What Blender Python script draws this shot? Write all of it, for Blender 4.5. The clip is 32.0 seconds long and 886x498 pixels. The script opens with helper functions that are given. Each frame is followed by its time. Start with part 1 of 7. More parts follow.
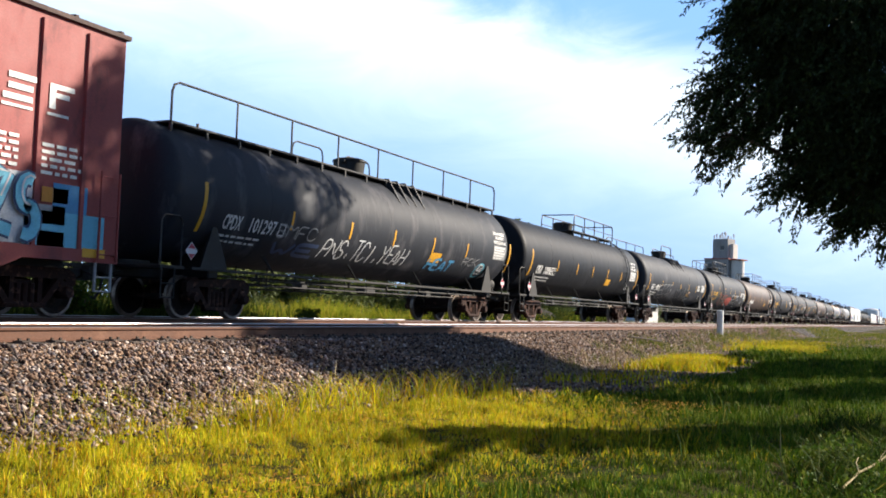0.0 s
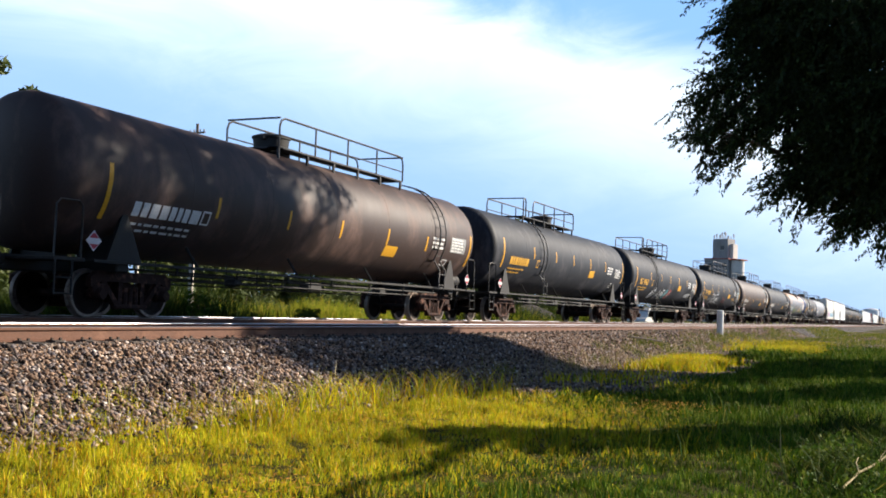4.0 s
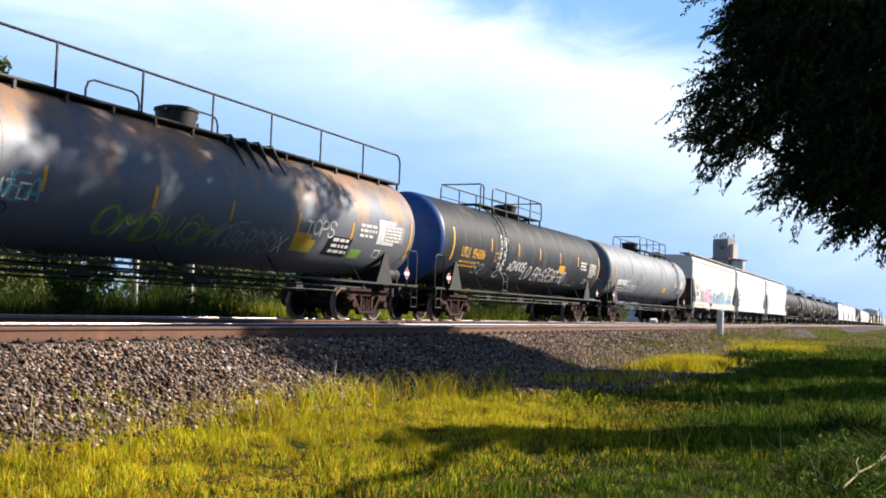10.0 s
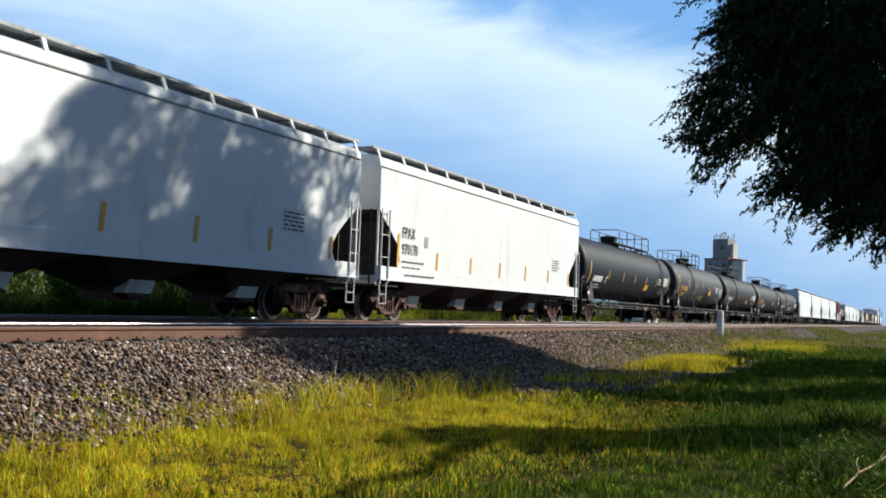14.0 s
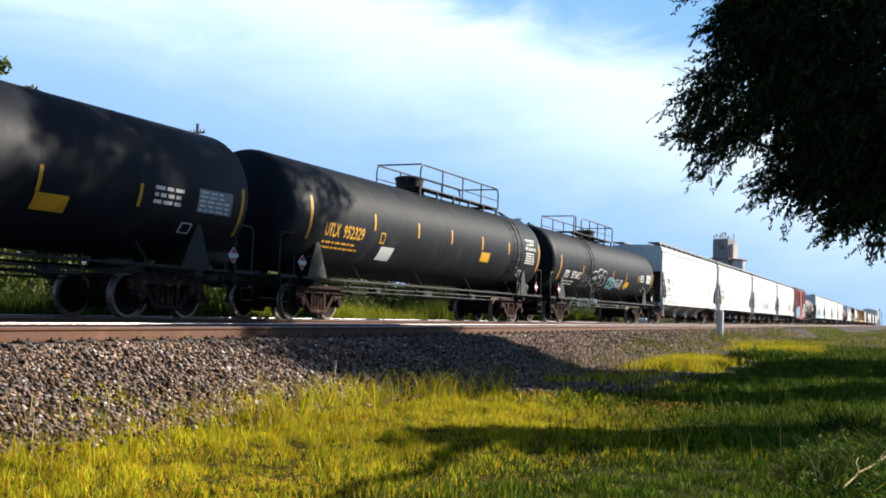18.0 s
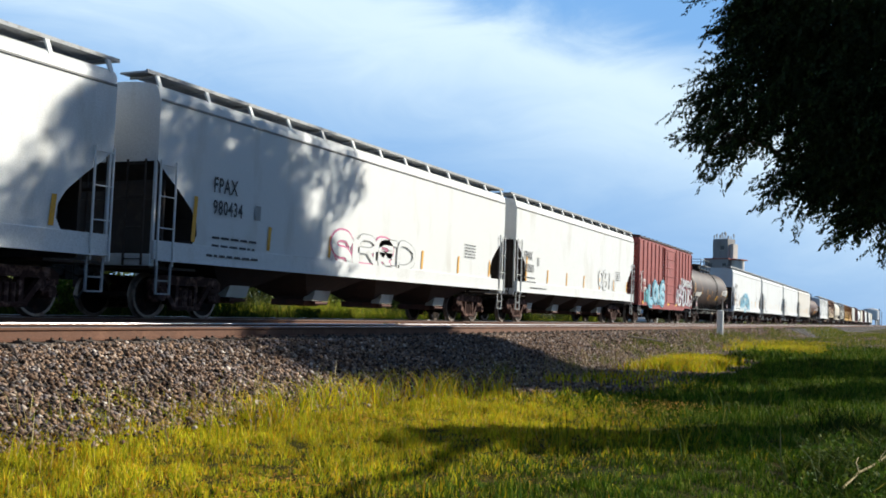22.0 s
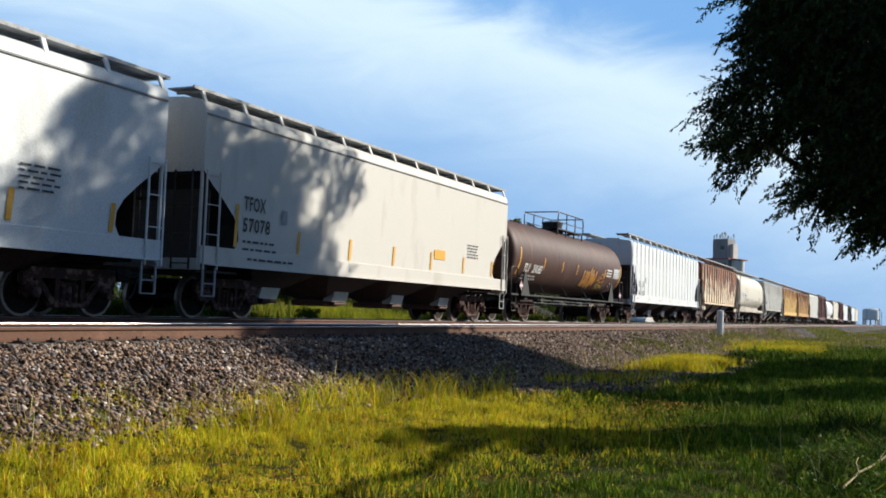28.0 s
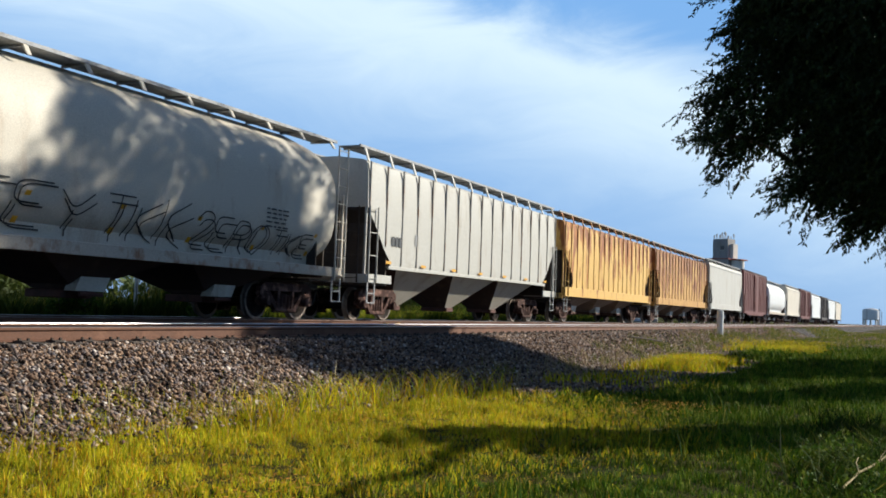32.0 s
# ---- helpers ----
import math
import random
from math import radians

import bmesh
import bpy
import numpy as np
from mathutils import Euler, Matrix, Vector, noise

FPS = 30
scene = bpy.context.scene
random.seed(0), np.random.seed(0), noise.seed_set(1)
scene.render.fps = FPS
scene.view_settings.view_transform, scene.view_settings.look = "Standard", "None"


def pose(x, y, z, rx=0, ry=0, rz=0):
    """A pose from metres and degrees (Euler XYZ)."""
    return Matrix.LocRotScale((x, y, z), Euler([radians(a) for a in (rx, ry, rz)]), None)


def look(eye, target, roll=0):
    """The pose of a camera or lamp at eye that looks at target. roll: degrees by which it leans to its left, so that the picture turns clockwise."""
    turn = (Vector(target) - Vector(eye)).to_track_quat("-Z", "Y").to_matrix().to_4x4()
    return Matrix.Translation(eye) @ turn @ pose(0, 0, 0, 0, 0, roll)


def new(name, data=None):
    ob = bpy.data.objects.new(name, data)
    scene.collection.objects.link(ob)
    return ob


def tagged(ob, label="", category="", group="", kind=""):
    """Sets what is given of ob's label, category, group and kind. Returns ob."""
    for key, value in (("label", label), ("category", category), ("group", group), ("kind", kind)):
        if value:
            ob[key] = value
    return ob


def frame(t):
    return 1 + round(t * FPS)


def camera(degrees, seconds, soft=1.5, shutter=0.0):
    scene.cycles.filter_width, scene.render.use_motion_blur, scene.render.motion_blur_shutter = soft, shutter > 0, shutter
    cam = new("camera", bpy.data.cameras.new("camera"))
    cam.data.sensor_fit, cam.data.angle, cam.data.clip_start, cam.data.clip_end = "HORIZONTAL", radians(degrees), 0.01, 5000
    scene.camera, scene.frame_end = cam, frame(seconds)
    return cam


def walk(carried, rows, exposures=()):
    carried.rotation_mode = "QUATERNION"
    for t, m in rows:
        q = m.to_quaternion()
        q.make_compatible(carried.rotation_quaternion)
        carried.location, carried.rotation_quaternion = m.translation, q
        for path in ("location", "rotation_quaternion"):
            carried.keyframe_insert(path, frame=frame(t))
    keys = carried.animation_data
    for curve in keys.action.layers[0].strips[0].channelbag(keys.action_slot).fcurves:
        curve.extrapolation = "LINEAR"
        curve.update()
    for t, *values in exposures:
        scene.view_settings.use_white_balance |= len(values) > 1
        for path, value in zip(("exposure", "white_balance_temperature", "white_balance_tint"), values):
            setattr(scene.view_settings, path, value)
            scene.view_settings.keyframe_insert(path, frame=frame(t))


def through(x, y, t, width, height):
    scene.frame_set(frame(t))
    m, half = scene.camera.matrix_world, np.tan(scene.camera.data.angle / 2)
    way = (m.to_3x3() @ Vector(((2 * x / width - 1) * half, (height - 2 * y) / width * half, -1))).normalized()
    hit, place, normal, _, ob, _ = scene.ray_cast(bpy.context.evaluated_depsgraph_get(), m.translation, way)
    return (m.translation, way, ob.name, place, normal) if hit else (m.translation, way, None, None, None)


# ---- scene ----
# ---------------------------------------------------------------- camera
EYE = Vector((0.0, 0.0, 0.417))
YAW, PITCH, ROLL = radians(65.012), radians(3.405), 2.108
AHEAD = Vector((math.sin(YAW) * math.cos(PITCH), math.cos(YAW) * math.cos(PITCH), math.sin(PITCH)))
cam = camera(47.745, 32.0, soft=1.8)
walk(cam, [(0, look(EYE, EYE + AHEAD * 20, ROLL)), (32, look(EYE, EYE + AHEAD * 20, ROLL))],
     exposures=((0, 1.08, 6500, 12), (6, 0.97, 6480, 12), (12, 0.91, 6420, 11), (13, 0.54, 6050, 6), (14.5, 0.54, 6050, 6), (16.5, 0.87, 6350, 9), (20, 0.89, 6350, 9), (21, 0.55, 6150, 6), (32, 0.52, 6150, 7)))

# ---------------------------------------------------------------- daylight
SUN_AZ, SUN_EL = radians(-44), radians(27)     # measured from +x towards +y
SUN = Vector((math.cos(SUN_AZ) * math.cos(SUN_EL), math.sin(SUN_AZ) * math.cos(SUN_EL), math.sin(SUN_EL)))
sun = new("sun", bpy.data.lights.new("sun", "SUN"))
sun.data.energy, sun.data.angle, sun.data.color = 5.0, radians(0.53), (1.0, 0.90, 0.74)
sun.matrix_world = look(SUN * 200, (0, 0, 0))

world = bpy.data.worlds.new("sky")
scene.world = world
world.use_nodes = True


def nodes_of(tree):
    tree.nodes.clear()

    def add(kind, **sets):
        n = tree.nodes.new(kind)
        for k, v in sets.items():
            if k.startswith("i_"):
                n.inputs[k[2:].replace("_", " ")].default_value = v
            elif k.startswith("n_"):
                n.inputs[int(k[2:])].default_value = v
            elif k == "operation":
                n.operation = v
            elif k == "blend":
                n.blend_type = v
            elif k == "dims":
                n.noise_dimensions = v
        return n

    return add, tree.links.new


def ramp(add, low, high, c0=(0, 0, 0, 1), c1=(1, 1, 1, 1)):
    r = add("ShaderNodeValToRGB")
    a, b = r.color_ramp.elements
    a.position, b.position, a.color, b.color = low, high, c0, c1
    return r


STREAK = (0.1183, 0.3154, -0.9415)      # the plane of the cloud streak


def build_sky():
    add, link = nodes_of(world.node_tree)
    sky = add("ShaderNodeTexSky")
    sky.sky_type, sky.sun_disc = "NISHITA", False
    sky.sun_elevation, sky.sun_rotation = SUN_EL, radians(90) - SUN_AZ
    sky.air_density, sky.dust_density, sky.ozone_density = 0.8, 0.4, 2.0
    where = add("ShaderNodeTexCoord")
    stretch = add("ShaderNodeMapping")
    stretch.inputs["Rotation"].default_value = (0.0, 0.35, 0.5)
    stretch.inputs["Scale"].default_value = (1.2, 1.2, 3.2)
    link(where.outputs["Generated"], stretch.inputs["Vector"])
    puffs = add("ShaderNodeTexNoise", i_Scale=1.1, i_Detail=4.0, i_Roughness=0.45, i_Distortion=0.3)
    link(stretch.outputs["Vector"], puffs.inputs["Vector"])
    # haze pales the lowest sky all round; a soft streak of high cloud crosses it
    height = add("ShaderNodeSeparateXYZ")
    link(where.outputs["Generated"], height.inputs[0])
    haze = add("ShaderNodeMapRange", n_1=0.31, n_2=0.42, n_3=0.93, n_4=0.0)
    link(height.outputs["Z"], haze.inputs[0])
    across = add("ShaderNodeVectorMath", operation="DOT_PRODUCT")
    across.inputs[1].default_value = STREAK
    link(where.outputs["Generated"], across.inputs[0])
    above = add("ShaderNodeMapRange", n_1=-0.085, n_2=-0.012, n_3=0.0, n_4=1.0)
    below = add("ShaderNodeMapRange", n_1=-0.03, n_2=0.14, n_3=1.0, n_4=0.10)
    wisps = add("ShaderNodeTexNoise", i_Scale=5.0, i_Detail=7.0, i_Roughness=0.6, i_Distortion=0.8)
    link(stretch.outputs["Vector"], wisps.inputs["Vector"])
    fray = add("ShaderNodeMapRange", n_1=0.3, n_2=0.7, n_3=-0.02, n_4=0.02)
    link(wisps.outputs["Fac"], fray.inputs[0])
    ragged = add("ShaderNodeMath", operation="ADD")
    link(across.outputs["Value"], ragged.inputs[0])
    link(fray.outputs[0], ragged.inputs[1])
    for side in (above, below):
        side.interpolation_type = "SMOOTHSTEP"
        link(ragged.outputs[0], side.inputs[0])
    band = add("ShaderNodeMath", operation="MULTIPLY")
    link(above.outputs[0], band.inputs[0])
    link(below.outputs[0], band.inputs[1])
    loose = add("ShaderNodeMapRange", n_1=0.30, n_2=0.62, n_3=0.7, n_4=1.0)
    link(puffs.outputs["Fac"], loose.inputs[0])
    streaked = add("ShaderNodeMath", operation="MULTIPLY")
    link(band.outputs[0], streaked.inputs[0])
    link(loose.outputs[0], streaked.inputs[1])
    # the cloud thins out towards the clear sky beyond the lawn
    towards = add("ShaderNodeVectorMath", operation="DOT_PRODUCT")
    towards.inputs[1].default_value = (0.5, 0.866, 0.0)
    link(where.outputs["Generated"], towards.inputs[0])
    thin = add("ShaderNodeMapRange", n_1=-0.2, n_2=0.35, n_3=0.1, n_4=1.0)
    thin.interpolation_type = "SMOOTHSTEP"
    link(towards.outputs["Value"], thin.inputs[0])
    cloud = add("ShaderNodeMath", operation="MULTIPLY")
    link(streaked.outputs[0], cloud.inputs[0])
    link(thin.outputs[0], cloud.inputs[1])
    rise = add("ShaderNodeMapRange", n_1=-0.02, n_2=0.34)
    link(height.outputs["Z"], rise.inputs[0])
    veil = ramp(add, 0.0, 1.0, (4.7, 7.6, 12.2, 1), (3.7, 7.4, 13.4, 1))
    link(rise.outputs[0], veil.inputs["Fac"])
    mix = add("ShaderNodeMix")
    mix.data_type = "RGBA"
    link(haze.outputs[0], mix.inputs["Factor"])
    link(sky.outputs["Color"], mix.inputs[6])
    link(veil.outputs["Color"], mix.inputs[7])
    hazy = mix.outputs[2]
    mix = add("ShaderNodeMix")
    mix.data_type = "RGBA"
    link(cloud.outputs[0], mix.inputs["Factor"])
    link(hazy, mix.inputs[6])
    mix.inputs[7].default_value = (12.4, 14.4, 15.8, 1)
    back = add("ShaderNodeBackground", i_Strength=0.046)
    out = add("ShaderNodeOutputWorld")
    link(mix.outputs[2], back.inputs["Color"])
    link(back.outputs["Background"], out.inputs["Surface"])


build_sky()

# ---------------------------------------------------------------- materials
MATS = {}


def paint(name, base, worn=None, wear=0.5, rough=0.45, metal=0.0, grain=3.0, streak=0.0, bump=0.05, fine=40.0, vary=0.0, coat=0.0, crest=None, deep=None, gloss=0.5):
    """A weathered surface: a base colour, a second colour in patches (drawn out downwards by streak), and fine grain."""
    if name in MATS:
        return MATS[name]
    m = bpy.data.materials.new(name)
    m.use_nodes = True
    add, link = nodes_of(m.node_tree)
    bsdf, out = add("ShaderNodeBsdfPrincipled"), add("ShaderNodeOutputMaterial")
    link(bsdf.outputs[0], out.inputs[0])
    where = add("ShaderNodeTexCoord")
    seed = add("ShaderNodeObjectInfo")
    shift = add("ShaderNodeVectorMath", operation="ADD")
    far = add("ShaderNodeMath", operation="MULTIPLY", n_1=37.0)
    link(seed.outputs["Random"], far.inputs[0])
    link(where.outputs["Object"], shift.inputs[0])
    link(far.outputs[0], shift.inputs[1])
    squash = add("ShaderNodeMapping")
    squash.inputs["Scale"].default_value = (1.0, 1.0, 1.0 - 0.88 * streak)
    link(shift.outputs[0], squash.inputs["Vector"])
    big = add("ShaderNodeTexNoise", i_Scale=grain, i_Detail=6.0, i_Roughness=0.62)
    link(squash.outputs[0], big.inputs["Vector"])
    small = add("ShaderNodeTexNoise", i_Scale=fine, i_Detail=3.0, i_Roughness=0.6)
    link(shift.outputs[0], small.inputs["Vector"])
    worn = worn or tuple(c * 0.7 for c in base)
    patch = ramp(add, 0.72 - 0.42 * wear, 0.80 - 0.42 * wear if deep else 0.86 - 0.30 * wear)
    level = big.outputs["Fac"]
    if crest:
        # wear that runs down from the top edge
        lift, tall, total = add("ShaderNodeMapRange", n_1=crest[0], n_2=crest[1], n_3=-0.10, n_4=crest[2]), add("ShaderNodeSeparateXYZ"), add("ShaderNodeMath", operation="ADD")
        link(where.outputs["Object"], tall.inputs[0])
        link(tall.outputs["Z"], lift.inputs[0])
        link(lift.outputs[0], total.inputs[0])
        link(level, total.inputs[1])
        level = total.outputs[0]
    link(level, patch.inputs["Fac"])
    mix = add("ShaderNodeMix")
    mix.data_type = "RGBA"
    mix.inputs[6].default_value, mix.inputs[7].default_value = (*base, 1), (*worn, 1)
    if deep:
        # the worn patches themselves range between two colours
        blot, edge, tint = add("ShaderNodeTexNoise", i_Scale=grain * 1.5, i_Detail=5.0, i_Roughness=0.65), ramp(add, 0.40, 0.52), add("ShaderNodeMix")
        tint.data_type = "RGBA"
        link(squash.outputs[0], blot.inputs["Vector"])
        link(blot.outputs["Fac"], edge.inputs["Fac"])
        link(edge.outputs["Color"], tint.inputs["Factor"])
        tint.inputs[6].default_value, tint.inputs[7].default_value = (*worn, 1), (*deep, 1)
        link(tint.outputs[2], mix.inputs[7])
    link(patch.outputs["Color"], mix.inputs["Factor"])
    tone = ramp(add, 0.25, 0.75, (0.78, 0.78, 0.78, 1), (1.18, 1.18, 1.18, 1))
    link(small.outputs["Fac"], tone.inputs["Fac"])
    fineq = add("ShaderNodeMix", blend="MULTIPLY")
    fineq.data_type = "RGBA"
    fineq.inputs["Factor"].default_value = 1.0
    link(mix.outputs[2], fineq.inputs[6])
    link(tone.outputs["Color"], fineq.inputs[7])
    colour = fineq.outputs[2]
    if vary:
        hsv = add("ShaderNodeHueSaturation")
        val = add("ShaderNodeMapRange", n_3=1.0 - vary, n_4=1.0 + vary)
        geo = add("ShaderNodeNewGeometry")
        link(geo.outputs["Random Per Island"], val.inputs[0])
        link(val.outputs[0], hsv.inputs["Value"])
        link(colour, hsv.inputs["Color"])
        colour = hsv.outputs[0]
    link(colour, bsdf.inputs["Base Color"])
    rgh = add("ShaderNodeMapRange", n_3=max(0.02, rough - 0.08), n_4=min(1.0, rough + 0.22))
    link(big.outputs["Fac"], rgh.inputs[0])
    link(rgh.outputs[0], bsdf.inputs["Roughness"])
    bsdf.inputs["Metallic"].default_value = metal
    bsdf.inputs["Specular IOR Level"].default_value = gloss
    bsdf.inputs["Coat Weight"].default_value = coat
    if bump:
        bmp = add("ShaderNodeBump", i_Strength=bump, i_Distance=0.02)
        link(small.outputs["Fac"], bmp.inputs["Height"])
        link(bmp.outputs[0], bsdf.inputs["Normal"])
    MATS[name] = m
    return m


def plain(name, colour, rough=0.5, metal=0.0):
    return paint(name, colour, tuple(c * 0.8 for c in colour), 0.35, rough, metal, 4.0, 0.3, 0.03)


M_BLACK = paint("black_tank_paint", (0.0115, 0.0140, 0.0200), (0.032, 0.0335, 0.041), 0.45, 0.48, streak=0.7, grain=1.6, bump=0.008, gloss=0.15)
M_CHAR = paint("charcoal_tank_paint", (0.023, 0.0270, 0.037), (0.100, 0.0975, 0.110), 0.46, 0.52, streak=0.75, grain=1.5, bump=0.012, gloss=0.20)
M_BROWN = paint("brown_tank_paint", (0.045, 0.027, 0.024), (0.125, 0.075, 0.062), 0.52, 0.5, streak=0.65, grain=1.4, bump=0.02, gloss=0.4)
M_RUSTTOP = paint("grey_tank_paint_rusting_from_the_top", (0.15, 0.165, 0.20), (0.34, 0.215, 0.145), 0.46, 0.45, 0.2, streak=0.7, grain=1.2, bump=0.02, crest=(2.2, 4.1, 0.22), gloss=0.3)
M_REDBROWN = paint("red_brown_tank_paint", (0.070, 0.030, 0.024), (0.15, 0.075, 0.055), 0.42, 0.52, streak=0.7, grain=1.3, bump=0.02, gloss=0.3)
M_SILVER = paint("silver_tank_paint", (0.21, 0.23, 0.27), (0.07, 0.08, 0.10), 0.5, 0.52, 0.1, streak=0.8, grain=1.8, bump=0.03, gloss=0.3)
M_BLUE = paint("blue_spray_paint", (0.02, 0.09, 0.32), (0.015, 0.05, 0.2), 0.4, 0.4)
M_WHITE = paint("white_car_paint", (0.655, 0.67, 0.685), (0.55, 0.545, 0.53), 0.42, 0.45, streak=0.8, grain=1.2, bump=0.02)
M_CREAM = paint("cream_car_paint", (0.58, 0.55, 0.51), (0.47, 0.43, 0.38), 0.40, 0.5, streak=0.8, grain=1.3, bump=0.03)
M_DIRTYWHITE = paint("dirty_white_car_paint", (0.57, 0.525, 0.45), (0.40, 0.31, 0.23), 0.40, 0.55, streak=0.8, grain=1.3, bump=0.03)
M_GREYHOP = paint("grey_car_paint", (0.46, 0.455, 0.43), (0.34, 0.29, 0.24), 0.4, 0.55, streak=0.85, grain=1.6, bump=0.03)
M_RUSTHOP = paint("rusted_car_paint", (0.62, 0.50, 0.36), (0.40, 0.13, 0.032), 0.54, 0.7, streak=0.80, grain=2.4, bump=0.06, crest=(1.5, 4.1, 0.20), deep=(0.085, 0.027, 0.018))
M_DARKPOST = paint("dark_rusted_post", (0.06, 0.025, 0.018), (0.16, 0.06, 0.03), 0.45, 0.75, grain=4.0, streak=0.7)
M_YELLOWHOP = paint("rusted_yellow_car_paint", (0.62, 0.39, 0.11), (0.42, 0.16, 0.03), 0.58, 0.65, streak=0.85, grain=2.2, bump=0.05, crest=(1.3, 4.3, 0.07), deep=(0.26, 0.095, 0.03))
M_OCHREHOP = paint("ochre_car_paint", (0.48, 0.27, 0.075), (0.34, 0.13, 0.03), 0.64, 0.65, streak=0.85, grain=2.2, bump=0.05, crest=(1.3, 4.3, 0.08), deep=(0.20, 0.075, 0.025))
M_RED = paint("red_boxcar_paint", (0.28, 0.048, 0.045), (0.13, 0.030, 0.034), 0.45, 0.55, streak=0.5, grain=2.4, bump=0.03)
M_MAROON = paint("maroon_boxcar_paint", (0.13, 0.03, 0.028), (0.08, 0.03, 0.028), 0.4, 0.55, streak=0.6, grain=1.4)
M_DARKBOX = paint("dark_boxcar_paint", (0.05, 0.04, 0.04), (0.1, 0.06, 0.045), 0.4, 0.6, streak=0.6)
M_IRON = paint("truck_iron", (0.030, 0.013, 0.010), (0.20, 0.095, 0.065), 0.45, 0.75, grain=6.0, bump=0.1, gloss=0.2)
M_DUSTIRON = paint("dusty_truck_iron", (0.050, 0.024, 0.020), (0.28, 0.165, 0.135), 0.52, 0.8, grain=5.0, bump=0.1, gloss=0.2)
M_WHEEL = paint("wheel_steel", (0.016, 0.010, 0.008), (0.06, 0.03, 0.02), 0.42, 0.7, 0.0, grain=5.0, bump=0.05, gloss=0.15)
M_TREAD = paint("worn_wheel_tread", (0.24, 0.19, 0.155), (0.10, 0.06, 0.045), 0.5, 0.40, 0.6, grain=9.0, bump=0.02)
M_UNDER = paint("black_underframe", (0.006, 0.0055, 0.0055), (0.018, 0.014, 0.012), 0.45, 0.6, grain=4.0, bump=0.06)
M_PRIMER = paint("red_primer", (0.085, 0.028, 0.02), (0.04, 0.02, 0.016), 0.45, 0.7, grain=3.0)
M_RAILING = paint("railing_steel", (0.016, 0.016, 0.018), (0.04, 0.035, 0.03), 0.4, 0.5, grain=8.0, bump=0.03)
M_GRATE = paint("galvanised_grating", (0.30, 0.31, 0.33), (0.20, 0.195, 0.19), 0.5, 0.6, 0.2, grain=6.0)
M_YELLOW = paint("yellow_reflector", (0.70, 0.36, 0.02), (0.5, 0.24, 0.02), 0.35, 0.4, grain=8.0, bump=0.02)
M_WHITEMARK = paint("white_lettering", (0.75, 0.75, 0.74), (0.5, 0.5, 0.5), 0.35, 0.55, grain=9.0, bump=0.02)
M_YELLOWMARK = paint("yellow_lettering", (0.62, 0.33, 0.02), (0.4, 0.2, 0.02), 0.35, 0.55, grain=9.0, bump=0.02)
M_BLACKMARK = paint("black_lettering", (0.045, 0.05, 0.06), (0.16, 0.16, 0.17), 0.42, 0.6, grain=9.0, bump=0.02)
# shade painted as a dark brown, for the recesses at the hopper ends
M_SHADEBROWN = paint("shade_brown_end_sheet", (0.035, 0.023, 0.018), (0.07, 0.05, 0.04), 0.45, 0.7, grain=3.0)
# own brown of low bays; painted shade on the deep bays' end slopes
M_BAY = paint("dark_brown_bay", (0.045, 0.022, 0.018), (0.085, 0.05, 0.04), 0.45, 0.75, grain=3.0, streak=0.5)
M_RUSTBAY = paint("dusty_brown_bay", (0.30, 0.205, 0.16), (0.16, 0.09, 0.06), 0.5, 0.75, grain=2.0, streak=0.5)
M_RUSTPOST = paint("rust_edged_post", (0.40, 0.38, 0.35), (0.22, 0.10, 0.05), 0.55, 0.7, grain=4.0, streak=0.7)
M_SEAM = paint("dark_seam", (0.24, 0.24, 0.245), (0.34, 0.33, 0.31), 0.45, 0.6, grain=5.0)
M_RUSTSILL = paint("rust_stained_sill", (0.50, 0.44, 0.37), (0.30, 0.15, 0.08), 0.5, 0.65, grain=3.5, streak=0.4, bump=0.04)
M_ROOFRUST = paint("roof_rust", (0.055, 0.028, 0.025), (0.14, 0.09, 0.075), 0.5, 0.7, grain=3.0)


def spray(name, colour):
    return paint("spray_" + name, colour, tuple(c * 0.72 for c in colour), 0.4, 0.5, grain=5.0, streak=0.4, bump=0.02)


S_WHITE, S_BLUE, S_RED = spray("white", (0.62, 0.64, 0.66)), spray("blue", (0.05, 0.26, 0.5)), spray("red", (0.40, 0.06, 0.045))
S_CYAN, S_PINK, S_BLACK = spray("cyan", (0.13, 0.48, 0.66)), spray("pink", (0.55, 0.16, 0.30)), spray("black", (0.02, 0.022, 0.028))
S_GREEN, S_TEAL, S_NAVY = spray("green", (0.22, 0.42, 0.08)), spray("teal", (0.10, 0.38, 0.44)), spray("navy", (0.03, 0.06, 0.15))
S_PURPLE, S_ORANGE, S_GREY = spray("purple", (0.22, 0.17, 0.36)), spray("orange", (0.6, 0.25, 0.03)), spray("grey", (0.28, 0.29, 0.30))
S_ROSE, S_SKY = spray("rose", (0.62, 0.38, 0.52)), spray("sky", (0.26, 0.50, 0.64))
S_YELLOW, S_OLIVE = spray("yellow", (0.6, 0.45, 0.05)), spray("olive", (0.30, 0.30, 0.07))


